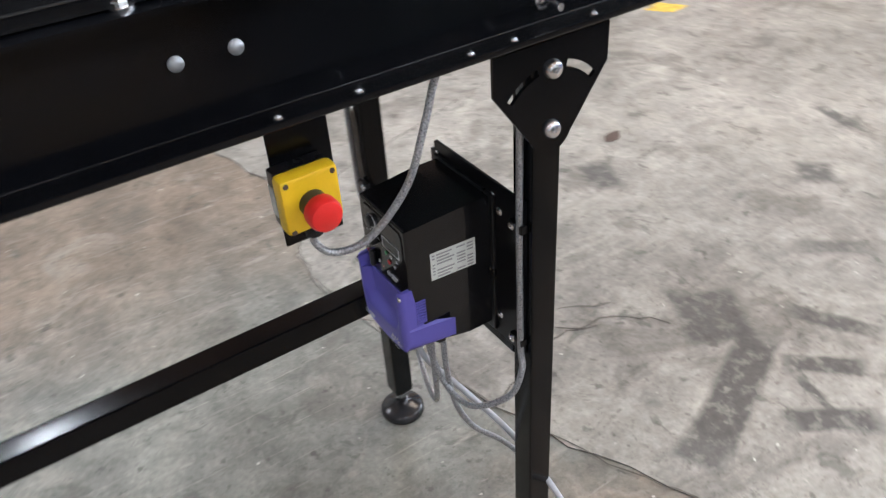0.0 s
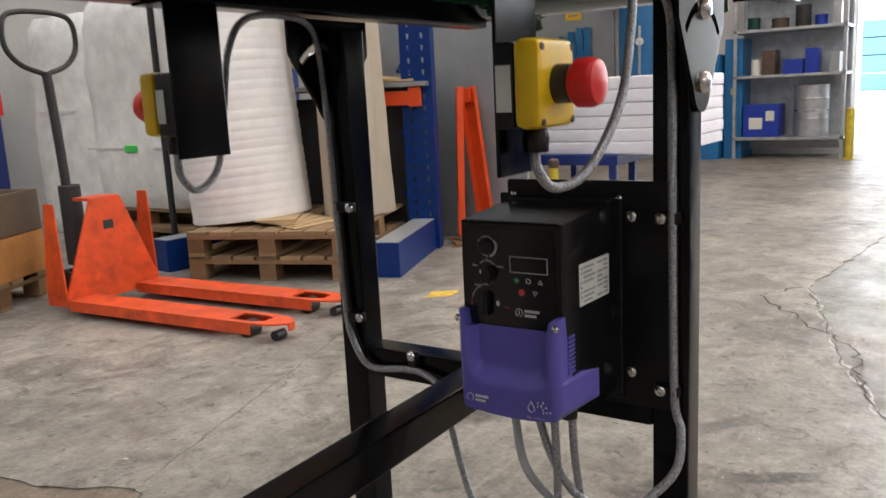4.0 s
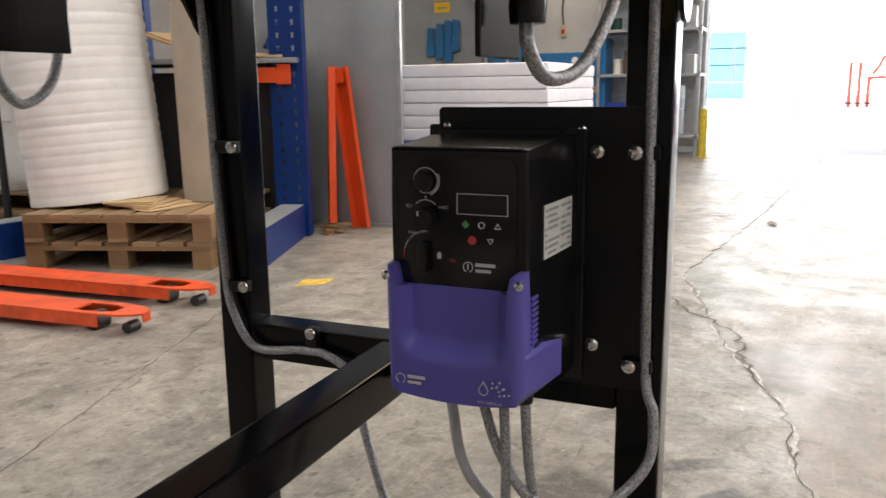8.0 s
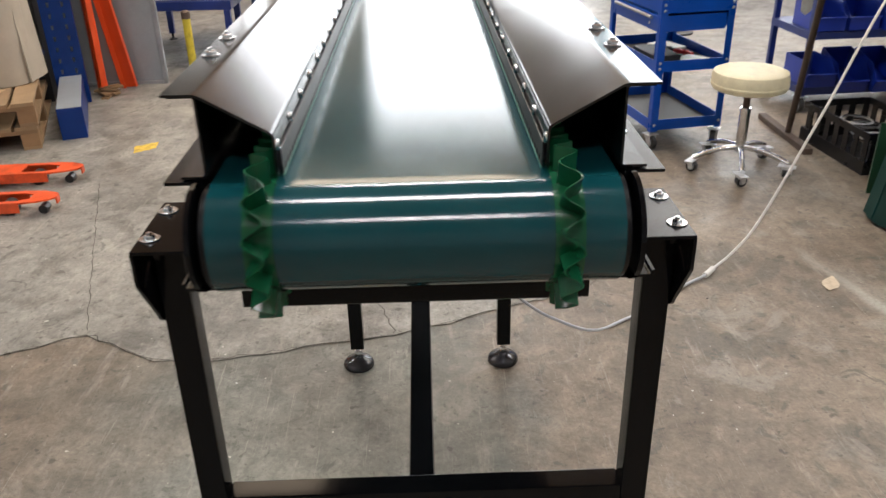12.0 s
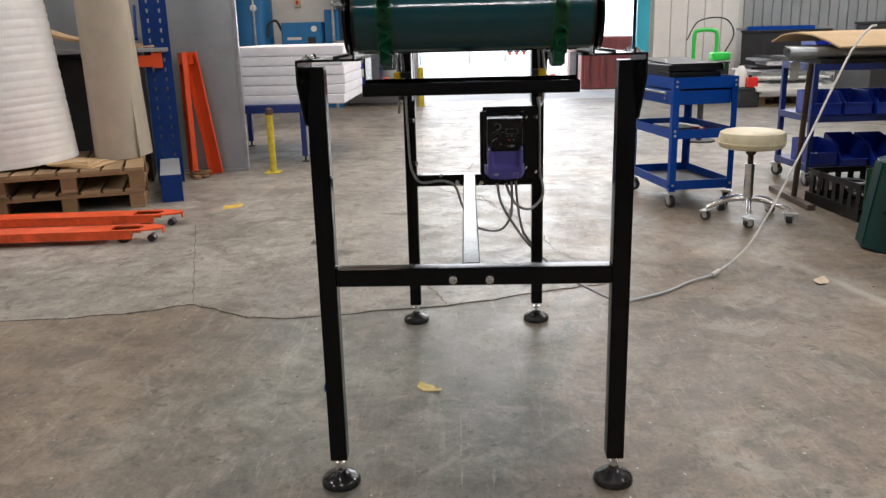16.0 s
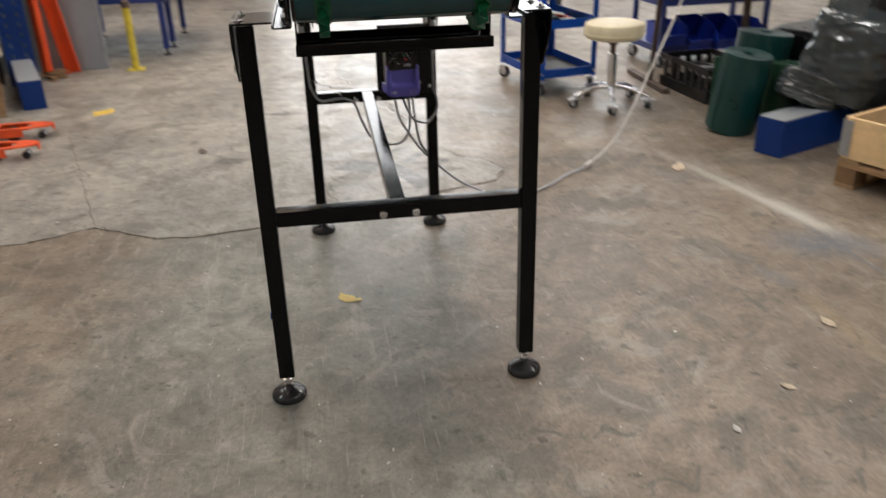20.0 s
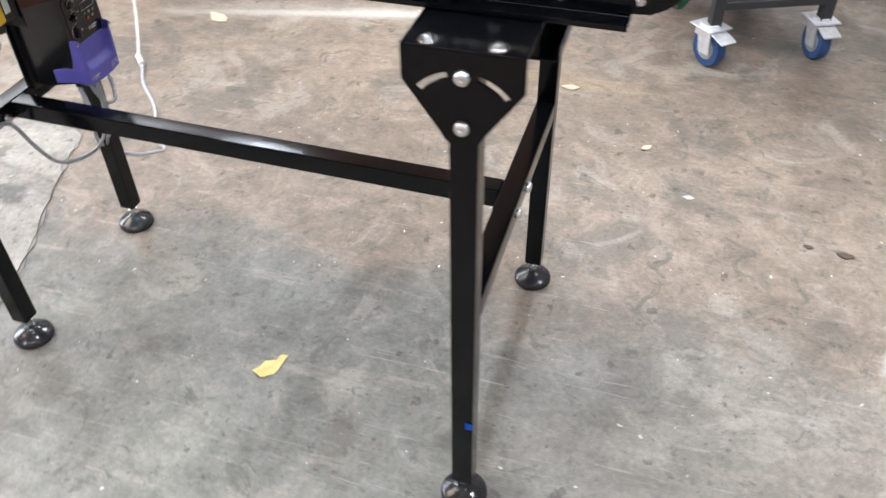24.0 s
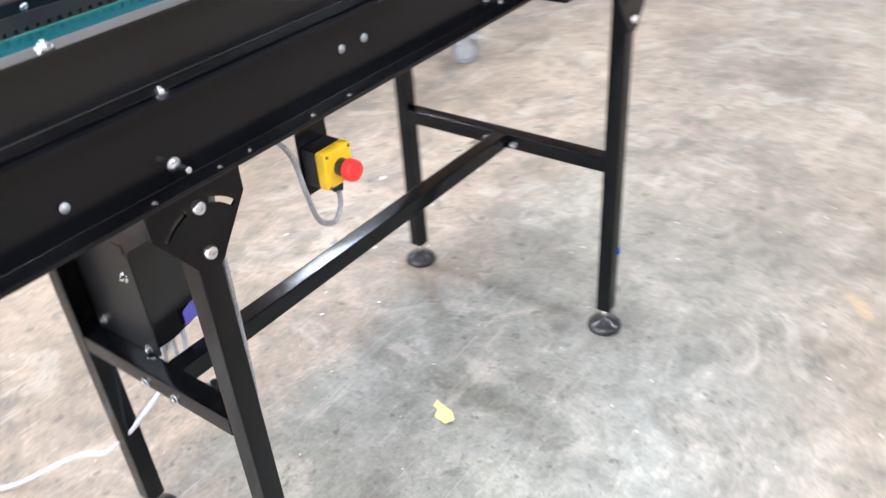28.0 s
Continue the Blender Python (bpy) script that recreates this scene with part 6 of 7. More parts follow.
for z in (1.035, 1.585, 2.085):
    y = 1.88
    while y < 2.95:
        w, h, d = rr.uniform(0.08, 0.24), rr.uniform(0.08, 0.3), rr.uniform(0.15, 0.35)
        mm_ = rr.choice([CARD, DARK, GALV, BINBLUE, GREEN, WHITEPAINT, RUST, SHEET])
        if rr.random() < 0.35:
            o = solid("tin", lathe(B(), [(0, 0), (w / 2, 0), (w / 2, 0.01), (w / 2 - 0.004, 0.015), (w / 2 - 0.004, h - 0.01), (w / 2, h), (w / 2 - 0.01, h + 0.004), (0, h)], seg=20), mm_, "round tin stored on the steel shelving", "tin", pose(10.45 + d / 2, y + w / 2, z), group="stores on the shelving")
        else:
            o = solid("store_box", box(B(), d, w, h, (0, 0, h / 2), None, 0.006), mm_, "small box stored on the steel shelving", "box", pose(10.42 + d / 2, y + w / 2, z), group="stores on the shelving")
        y += w + rr.uniform(0.02, 0.12)
yp = thing("guard_post", pose(10.4, 1.74, 0), "yellow steel guard post at the end of the shelving", "post")
part("tube", lathe(B(), [(0, 0.01), (0.05, 0.01), (0.05, 0.58), (0.04, 0.6), (0, 0.605)], seg=20), POST, yp)
part("base_plate", box(B(), 0.15, 0.15, 0.012, (0, 0, 0.006), None, 0.002), POST, yp)

# door frame, sliding door leaf and shutter
solid("door_frame", span(B(), FX - 0.02, DOOR_X + 0.28, DOOR_Y1, DOOR_Y1 + 0.06, 0, DOOR_Z + 0.1, 0.01), WHITEPAINT, "white painted steel door frame", "door frame", kind="structure")
solid("door_frame", span(B(), FX - 0.06, DOOR_X + 0.3, DOOR_Y0, DOOR_Y0 - 0.2, 0, DOOR_Z + 0.1, 0.01), CYAN, "cyan painted steel door frame", "door frame", kind="structure")
leaf = thing("door_leaf", pose(FX - 0.08, -2.0, 0), "white panelled sliding door leaf beside the doorway", "door", kind="structure")
for k in range(5):
    part("panel", box(B(), 0.04, 0.262, 2.28, (0, -0.14 - 0.27 * k, 1.14), None, 0.008), WHITEPAINT, leaf, smooth=False)
sht = thing("roller_shutter", pose(FX - 0.03, -3.45, 0), "grey ribbed metal shutter", "shutter", kind="structure")
for k in range(18):
    part("slat", box(B(), 0.03, 0.14, 2.28, (0, -0.075 - 0.15 * k, 1.14), None, 0.012), SHEET, sht)

# unseen windows added for daylight and for white reflections on belt and guards
for y0, y1, top in ((-6.6, DOOR_Y0 - 0.1, WIN1), (3.3, 5.2, 3.6)):
    wi = thing("window_1" if y0 < 0 else "window_2", pose(DOOR_X + 0.1, 0, 0), "unseen high strip window with white frame, added for daylight", "window", kind="structure")
    for z in (WIN0, top - 0.06):
        part("window_frame", span(B(), -0.04, 0.04, y0, y1, z, z + 0.06), WHITEPAINT, wi, smooth=False)
    for k in range(5):
        y = y0 + (y1 - y0 - 0.06) * k / 4
        part("mullion", span(B(), -0.04, 0.04, y, y + 0.06, WIN0 + 0.06, top - 0.06), WHITEPAINT, wi, smooth=False)

# outside the door
co = thing("maroon_container", pose(14.3, -2.45, -0.02), "maroon steel container standing in the yard", "container")
part("body", box(B(), 2.2, 2.6, 0.95, (0, 0, 0.5), None, 0.02), MAROON, co)
for k in range(9):
    part("rib", box(B(), 0.05, 0.08, 0.85, (-1.12, -1.2 + 0.3 * k, 0.5), None, 0.01), MAROON, co)
fe = thing("yard_rails", pose(35, -1.26, -0.02), "red painted pipe stand in the yard", "railing")
for y, h in ((0.32, 1.7), (0.0, 1.7), (-0.32, 1.15)):
    po = part("post", cyl(B(), 0.07, h, (0, y, 0), seg=12), PALERAIL, fe)
    part("flange", cyl(B(), 0.14, 0.06, (0, y, 0.12), seg=16), DARK, po)
part("rail", sweep(B(), [(0, -0.32, 0.5), (0, -0.34, 1.0), (0, -0.6, 1.1), (0.2, -1.9, 1.14)], 0.06, 8), PALERAIL, fe)
part("rail", sweep(B(), [(0, -0.4, 1.2), (0, -0.62, 1.5), (0, -0.8, 1.86), (0, -1.1, 1.93), (0.2, -1.9, 1.97)], 0.06, 8), PALERAIL, fe)
cb = thing("stacked_crates", pose(58, 5.6, -0.02), "pale cyan crates stacked high in the yard", "crates")
for k in range(4):
    part("crate", box(B(), 1.6, 2.6, 1.02, (0, 0, 0.54 + 1.07 * k), None, 0.03), PALECYAN, cb)
    part("pallet_board", box(B(), 1.6, 2.6, 0.03, (0, 0, 0.015 + 1.07 * k), None, 0.005), DARK, cb)
# glowing sheet added beyond the yard; it lights the room through the openings
solid("backdrop", span(B(), 70, 70.5, -90, 90, -0.02, 45), BACKDROP_GLOW, "plain glowing backdrop sheet added beyond the yard", "backdrop", kind="structure", smooth=False)
for k, (y, h) in enumerate(((2.6, 2.2), (0.9, 2.6), (-0.4, 1.9))):
    po = thing("yard_post", pose(26 + k, y, -0.02), "thin grey steel post standing in the yard", "post", "posts in the yard")
    part("shaft", cyl(B(), 0.03, h, (0, 0, 0.02), seg=12), GALV, po)
    part("base_plate", box(B(), 0.2, 0.2, 0.02, (0, 0, 0.01), None, 0.003), GALV, po)

# ---- the workshop side: trolley, stool, bins, bench ----
tm = pose(3.035, -0.435, 0, 0, 0, 10)


def caster(parent, x, y, r, tyre, z=None, turn=0.0, brake=False, w=0.028):
    """A swivel caster under the point (x, y): wheel, fork, and brake pedal."""
    m = pose(x, y, 0, 0, 0, turn)
    wh = part("caster_wheel", lathe(B(), [(0, -w / 2), (r * 0.7, -w / 2), (r * 0.94, -w / 2), (r, -w / 4), (r, w / 4), (r * 0.94, w / 2), (r * 0.7, w / 2), (0, w / 2)], (0, 0, r), "y", 24), tyre, parent, m=m)
    part("hub", cyl(B(), r * 0.62, w * 1.12, (0, -w * 0.56, r), "y", 20), GALV, wh, m=Matrix())
    bm = B()
    for s in (-1, 1):
        prism(bm, [(-r * 0.45, r * 0.8), (r * 0.25, r * 0.75), (r * 0.75, r * 2.15), (-r * 0.35, r * 2.15)], 0.004, Matrix(((1, 0, 0, 0), (0, 0, 1, s * w * 0.75 - 0.002), (0, 1, 0, 0), (0, 0, 0, 1))))
    box(bm, r * 1.6, w * 2.6, 0.006, (r * 0.2, 0, r * 2.16), None, 0.002)
    box(bm, r * 0.5, w * 1.7, r * 0.5, (r * 0.55, 0, r * 1.85), None, 0.003)
    cyl(bm, r * 0.55, r * 0.2, (r * 0.2, 0, r * 2.16), seg=20)
    part("caster_fork", bm, GALV if tyre is TYREGREY else ZINC, wh, smooth=False)
    if brake:
        part("brake_pedal", box(B(), r * 1.1, w * 1.7, r * 0.12, (-r * 0.8, 0, r * 1.9), pose(0, 0, 0, 0, -14, 0), 0.004), GALV if tyre is TYREGREY else ZINC, wh)
    return wh


tl = thing("tool_trolley", tm, "blue steel tool trolley with three shelves and casters", "trolley")
L2, W_ = 0.345, 0.215
for x in (-L2, L2):
    for y in (-W_, W_):
        part("corner_post", prism(B(), open_profile([(x - math.copysign(0.04, x), y), (x, y), (x, y - math.copysign(0.04, y))], 0.003), 0.72, pose(0, 0, 0.11)), TROLLEYBLUE, tl, smooth=False)
        for z in (0.15, 0.47, 0.5, 0.78, 0.81):
            bolt(SPOT, (x + math.copysign(0.003, x), y - math.copysign(0.018, y), z), "x" if x > 0 else "-x", tl)
        caster(tl, x * 0.92, y * 0.9, 0.042, RUBBER, turn=37 * (x + 3 * y))
for z, dp in ((0.12, 0.06), (0.45, 0.06), (0.765, 0.07)):
    bm = B()
    span(bm, -L2 + 0.003, L2 - 0.003, -W_ + 0.003, W_ - 0.003, z, z + 0.004)
    for s in (-1, 1):
        span(bm, -L2, L2, s * W_, s * (W_ - 0.004), z, z + dp)
        span(bm, s * L2, s * (L2 - 0.004), -W_, W_, z, z + dp)
    tray = part("shelf_tray", bm, TROLLEYBLUE, tl, smooth=False)
    part("rubber_mat", span(B(), -L2 + 0.01, L2 - 0.01, -W_ + 0.01, W_ - 0.01, z + 0.0045, z + 0.008), DARK, tray, smooth=False)
dw = part("drawer", span(B(), -L2 + 0.012, L2 - 0.05, -W_ + 0.04, W_ + 0.004, 0.665, 0.752, 0.004), TROLLEYBLUE, tl, "blue drawer")
part("drawer_handle", cyl(B(), 0.009, 0.5, (-0.27, W_ + 0.02, 0.738), "x", 12), GALV, dw)
part("keyhole", cyl(B(), 0.008, 0.004, (-0.22, W_ + 0.003, 0.7), "y", 12), CHROME, dw)
part("side_panel", span(B(), -L2 + 0.04, L2 - 0.04, -W_ - 0.001, -W_ + 0.003, 0.665, 0.765), TROLLEYBLUE, tl, smooth=False)
tbx = thing("tool_case", tm @ pose(0.02, 0.03, 0.777), "black plastic tool case lying on the trolley", "tool case")
bm = B()
for z, g in ((0, 0), (0.045, 0.02), (0.09, 0.045)):
    box(bm, 0.5 + g, 0.33 + g, 0.043, (0, 0, z + 0.0215), None, 0.008)
part("lower_shell", bm, PLASTIC, tbx, "black stepped tub")
part("lid", box(B(), 0.5, 0.3, 0.012, (0.02, 0.0, 0.142), pose(0, 0, 0, 0, -2.5, 0), 0.004), DARK, tbx)
part("lid_stay", between(B(), (-0.2, 0.15, 0.05), (-0.09, 0.13, 0.165), 0.008), GALV, tbx, "grey lid stay")
part("hinge_bar", span(B(), -0.285, -0.265, -0.17, 0.17, 0.128, 0.142, 0.003), PLASTIC, tbx)
part("inner_tray", box(B(), 0.46, 0.28, 0.03, (0, 0, 0.08), None, 0.004), DARK, tbx)
for x in (-0.12, 0.12):
    part("latch", box(B(), 0.05, 0.02, 0.06, (x, -0.165, 0.07), None, 0.004), GALV, tbx)
part("handle", sweep(B(), [(-0.08, -0.16, 0.07), (-0.07, -0.2, 0.07), (0.07, -0.2, 0.07), (0.08, -0.16, 0.07)], 0.01, 8), RUBBER, tbx)
for k, (x, y, mm_, sx, sy, sz) in enumerate(((-0.05, 0.08, DARK, 0.3, 0.16, 0.045), (0.17, -0.09, LABEL, 0.2, 0.14, 0.02), (-0.2, -0.08, LABEL, 0.17, 0.15, 0.02))):
    solid("tool_tray", box(B(), sx, sy, sz, (0, 0, sz / 2), None, 0.006), mm_, "small tray of parts on the trolley shelf", "tray", tm @ pose(x, y, 0.459, 0, 0, 15 * k), group="trays on the trolley shelf")
for k in range(5):
    solid("screwdriver", lathe(B(), [(0, 0), (0.012, 0.002), (0.013, 0.05), (0.009, 0.085), (0.003, 0.09), (0.003, 0.19), (0, 0.19)], m=AX["x"], seg=12), RED if k < 2 else DARK, "screwdriver lying on the trolley shelf", "screwdriver", tm @ pose(-0.1 + 0.06 * k, -0.12 + 0.012 * k, 0.474, 0, 0, 25 * k), group="tools on the trolley")
lm = thing("green_bench_tool", pose(5.8, -1.34, 0), "bright green bench tool on a dark stand", "machine")
part("stand", cyl(B(), 0.03, 0.71, (0, 0, 0.012), seg=16), DARK, lm)
part("foot_plate", cyl(B(), 0.16, 0.014, (0, 0, 0), seg=24), DARK, lm)
part("bed", box(B(), 0.3, 0.34, 0.06, (0, 0, 0.75), None, 0.01), LIME, lm)
part("arm", sweep(B(), [(0, 0.1, 0.76), (0, 0.1, 1.04), (0, 0.06, 1.09), (0, -0.08, 1.09), (0, -0.12, 1.04), (0, -0.12, 0.86)], 0.02, 10), LIME, lm)
part("guard", box(B(), 0.16, 0.18, 0.08, (0, -0.16, 0.84), None, 0.02), LIME, lm)
part("spring_cable", sweep(B(), [(0.05, -0.2, 0.84), (0.05, -0.3, 1.05), (0.05, -0.2, 1.2), (0.05, 0.05, 1.18), (0.05, 0.16, 1.0)], 0.007, 8), DARK, lm)
pallet(pose(9.6, -3.65, 0, 0, 0, 95), "wooden pallet under stacked pale boards", 0.8, 1.2)
rr = random.Random(31)
for k in range(4):
    solid("board", box(B(), 1.1, 1.25, 0.035, (0, 0, 0.0175), None, 0.002), rr.choice([WHITEPAINT, WHITEPAINT, SHEET, FOAMSHEET, BINBLUE]), "pale sheet board in a stack on a pallet", "board", pose(9.6 + rr.uniform(-0.06, 0.06), -3.66 + rr.uniform(-0.08, 0.08), 0.1445 + 0.0355 * k, 0, 0, rr.uniform(-4, 4)), group="boards in a stack")
for k, (x, y, sx, sy, sz, mm_) in enumerate(((9.2, -2.92, 0.3, 0.3, 0.24, DARK), (7.9, -4.2, 0.8, 0.9, 0.7, DARK), (8.5, -4.4, 0.6, 0.7, 0.7, WHITEPAINT), (10.6, -3.95, 0.5, 1.25, 1.0, DARK), (8.2, -4.6, 0.9, 0.9, 1.1, DARK), (10.4, -2.75, 0.4, 0.4, 0.55, DARK))):
    o = thing("stored_goods", pose(x, y, 0, 0, 0, 6 * k), "stacked goods standing by the far wall", "goods", "goods by the far wall")
    part("body", box(B(), sx, sy, sz, (0, 0, sz / 2), None, 0.02), mm_, o)
    part("lid", box(B(), sx * 1.03, sy * 1.03, 0.03, (0, 0, sz + 0.014), None, 0.006), mm_, o)

solid("blue_beam", span(B(), -0.04, 0.04, -0.5, 0.5, 0, 0.06, 0.004), TROLLEYBLUE, "long blue steel beam lying on dark goods", "beam", pose(10.5, -3.82, 1.0305, 0, 0, -3))
solid("steel_bar", span(B(), -0.03, 0.03, -0.75, 0.75, 0, 0.04, 0.004), GALV, "pale steel bar lying on dark goods", "bar", pose(10.68, -3.95, 1.0305, 0, 0, 2))
jc = thing("red_jerrycan", pose(9.15, -2.98, 0.27), "small red can standing on dark goods", "can")
part("body", box(B(), 0.12, 0.14, 0.14, (0, 0, 0.07), None, 0.015), RED, jc)
part("cap", cyl(B(), 0.025, 0.03, (0, 0.03, 0.14), seg=14), DARK, jc)
jw = thing("white_jug", pose(9.27, -2.86, 0.27), "white plastic jug standing beside a red can", "jug")
part("body", lathe(B(), [(0, 0), (0.08, 0.004), (0.085, 0.03), (0.085, 0.2), (0.05, 0.27), (0.03, 0.3), (0, 0.3)], seg=24), WHITEPAINT, jw)
part("cap", cyl(B(), 0.034, 0.03, (0, 0, 0.298), seg=16), DARK, jw)
for k in range(13):
    solid("plastic_strip", box(B(), rr.uniform(0.8, 1.2), rr.uniform(0.5, 0.9), 0.03, (0, 0, 0.015), None, 0.004), rr.choice([WHITEPAINT, FOAMSHEET, SHEET, WHITEPAINT, DARK, FOAMSHEET]), "loose pale strip lying on stacked boards", "strip", pose(9.55 + rr.uniform(-0.1, 0.1), -3.6 + rr.uniform(-0.12, 0.12), 0.288 + 0.0305 * k, 0, 0, 90 + rr.uniform(-9, 9)), group="strips on the boards")

# stool
st = thing("workshop_stool", pose(2.34, -0.68, 0), "round cream stool on a chrome star base", "stool")
part("seat", lathe(B(), [(0, 0.435), (0.16, 0.435), (0.184, 0.445), (0.191, 0.465), (0.191, 0.505), (0.184, 0.53), (0.16, 0.54), (0, 0.543)], seg=44), CREAM, st, "cream vinyl seat")
part("seat_band", lathe(B(), [(0.188, 0.462), (0.194, 0.464), (0.194, 0.474), (0.188, 0.476)], seg=44), CREAM, st)
part("gas_column", lathe(B(), [(0, 0.1), (0.027, 0.1), (0.027, 0.34), (0, 0.34)], seg=24), CHROME, st, "chrome column")
part("gas_spring", lathe(B(), [(0, 0.33), (0.017, 0.33), (0.017, 0.39), (0.03, 0.4), (0.03, 0.435), (0, 0.435)], seg=24), RUST, st, "dark gas spring")
for k in range(5):
    a = radians(72 * k + 20)
    c, s = math.cos(a), math.sin(a)
    part("base_arm", sweep(B(), [(0.02 * c, 0.02 * s, 0.125), (0.1 * c, 0.1 * s, 0.12), (0.19 * c, 0.19 * s, 0.098), (0.25 * c, 0.25 * s, 0.075)], 0.014, 10), CHROME, st, "chrome arm")
    caster(st, 0.25 * c, 0.25 * s, 0.028, RUBBER, turn=50 * k, w=0.034)

# cart with blue bins
bt = thing("bin_cart", pose(3.3, -1.41, 0, 0, 0, 4), "dark blue steel cart loaded with blue bins", "cart")
for x in (0.02, 0.5):
    for y in (-0.02, -0.9):
        part("corner_post", span(B(), x - 0.018, x + 0.018, y - 0.018, y + 0.018, 0.1, 0.9, 0.003), DARKBLUE, bt)
        caster(bt, x, y, 0.045, RUBBER, turn=60 * x + 30 * y)
for z in (0.11, 0.46, 0.82):
    part("shelf", span(B(), 0, 0.52, 0, -0.92, z, z + 0.05, 0.004), DARKBLUE, bt)


def bin_mesh():
    bm = B()
    w, d, h, t = 0.098, 0.15, 0.16, 0.003
    span(bm, -d, d, -w, w, 0, t)
    span(bm, d - t, d, -w, w, 0, h)
    for s in (-1, 1):
        prism(bm, [(-d, 0), (d, 0), (d, h), (-d * 0.4, h), (-d, h * 0.5)], t, Matrix(((1, 0, 0, 0), (0, 0, 1, s * (w - t / 2) - t / 2), (0, 1, 0, 0), (0, 0, 0, 1))))
    span(bm, -d, -d + t, -w, w, 0, h * 0.5)
    span(bm, -d - 0.012, -d, -w, w, h * 0.46, h * 0.5 + 0.004)
    return bm


first = solid("storage_bin", bin_mesh(), BINBLUE, "open blue plastic storage bin on the cart", "bin", pose(3.45, -1.52, 0.162, 0, 0, 4), group="bins on the cart", smooth=False)
for k in range(1, 12):
    s_, j = divmod(k, 4)
    copy_thing(first, pose(3.45 + 0.012 * (j % 2), -1.52 - 0.215 * j, (0.162, 0.512, 0.872)[s_], 0, (-16 if (s_ == 0 and j in (1, 2)) else 0), 4 + 3 * (j % 3) - 3))

# bench with tubes and cardboard
be = thing("trestle_bench", pose(2.4, -0.8, 0), "rusty trestle bench carrying long tubes", "bench")
for y in (-0.35, -1.6):
    part("leg", between(B(), (0.42, y, 0.03), (0.04, y + 0.12, 0.93), 0.018, 10), RUST, be)
    part("foot_bar", span(B(), 0.12, 0.8, y - 0.02, y + 0.03, 0, 0.035, 0.003), RUST, be)
for x, y in ((-0.3, -2.3), (0.36, -2.3), (0.36, -1.0)):
    part("post", span(B(), x - 0.02, x + 0.02, y - 0.02, y + 0.02, 0, 0.93, 0.003), RUST, be)
part("bench_top", span(B(), -0.35, 0.4, -0.12, -2.4, 0.93, 0.955, 0.003), DARK, be)
for k, (x, z, r) in enumerate(((-0.3, 0.99, 0.032), (-0.22, 0.988, 0.03), (-0.14, 0.99, 0.032), (-0.04, 0.988, 0.03), (0.07, 0.99, 0.032))):
    solid("steel_tube", lathe(B(), [(r - 0.004, 0), (r, 0.002), (r, 2.0), (r - 0.004, 2.002)], (0, 0, 0), m=AX["y"] @ pose(0, 0, 0, 180), seg=20), GALV, "long grey tube lying on the bench", "tube", pose(2.4 + x, -0.76 - 0.03 * k, z - 0.001), group="tubes on the bench")
bm = B()
prism(bm, open_profile([(0, 0), (0.12, 0.03), (0.3, 0.062), (0.5, 0.075), (0.66, 0.062), (0.8, 0.02)], 0.009, 0.03), 1.28, Matrix(((1, 0, 0, 0), (0, 0, 1, 0), (0, 1, 0, 0), (0, 0, 0, 1))))
for q in bm.verts:
    q.co.z += 0.012 * math.sin(3.1 * q.co.y)
solid("cardboard_sheet", bm, CARD, "curled brown cardboard sheet on top of the tubes", "cardboard", pose(2.0, -2.22, 1.03, 0, 0, 5), smooth=False)
solid("tag_label", plate(B(), [(0, 0), (0.03, 0.02), (0.032, 0.1), (0.0, 0.12), (-0.03, 0.1), (-0.028, 0.02)], (), 0.001, pose(2.2, -0.84, 0.83, 90, 0, -80)), LABEL, "white paper tag hanging from the tubes", "tag", smooth=False)
for k, (x, y, sx, sy, sz, mm_) in enumerate(((2.45, -1.9, 0.3, 0.5, 0.2, DARK), (2.2, -2.3, 0.3, 0.4, 0.3, DARK))):
    solid("dark_sack", bale(None, sx, sy, sz, 40 + k, ""), mm_, "black plastic sack on the bench", "sack", pose(x, y, 1.06), group="black sacks")

# crate, green rolls, wrapped bundle, blue rails
ck = thing("black_crate", pose(2.52, -1.45, 0, 0, 0, 6) @ Matrix.Diagonal((1.4, 1.25, 1.05, 1)), "black plastic crate with slotted sides", "crate")
part("crate_base", span(B(), -0.22, 0.22, -0.16, 0.16, 0, 0.006), PLASTIC, ck, smooth=False)
for s in (-1, 1):
    for k in range(7):
        part("slat", span(B(), -0.22 + 0.063 * k, -0.19 + 0.063 * k, s * 0.16, s * 0.155, 0.07, 0.18), PLASTIC, ck, smooth=False)
    for k in range(5):
        part("slat", span(B(), s * 0.22, s * 0.215, -0.16 + 0.068 * k, -0.13 + 0.068 * k, 0.07, 0.18), PLASTIC, ck, smooth=False)
    for z0, z1 in ((0.18, 0.215), (0, 0.07)):
        part("side_band", span(B(), -0.222, 0.222, s * 0.162, s * 0.153, z0, z1), PLASTIC, ck, smooth=False)
        part("end_band", span(B(), s * 0.222, s * 0.213, -0.152, 0.152, z0, z1), PLASTIC, ck, smooth=False)
for k in range(6):
    part("cable_coil", lathe(B(), [(0.1 - 0.008 * k, 0), (0.108 - 0.008 * k, 0.006), (0.1 - 0.008 * k, 0.012)], (0.02 * k - 0.05, 0.01 * k - 0.03, 0.1 + 0.012 * k), seg=24), GALV if k % 2 else DARK, ck)


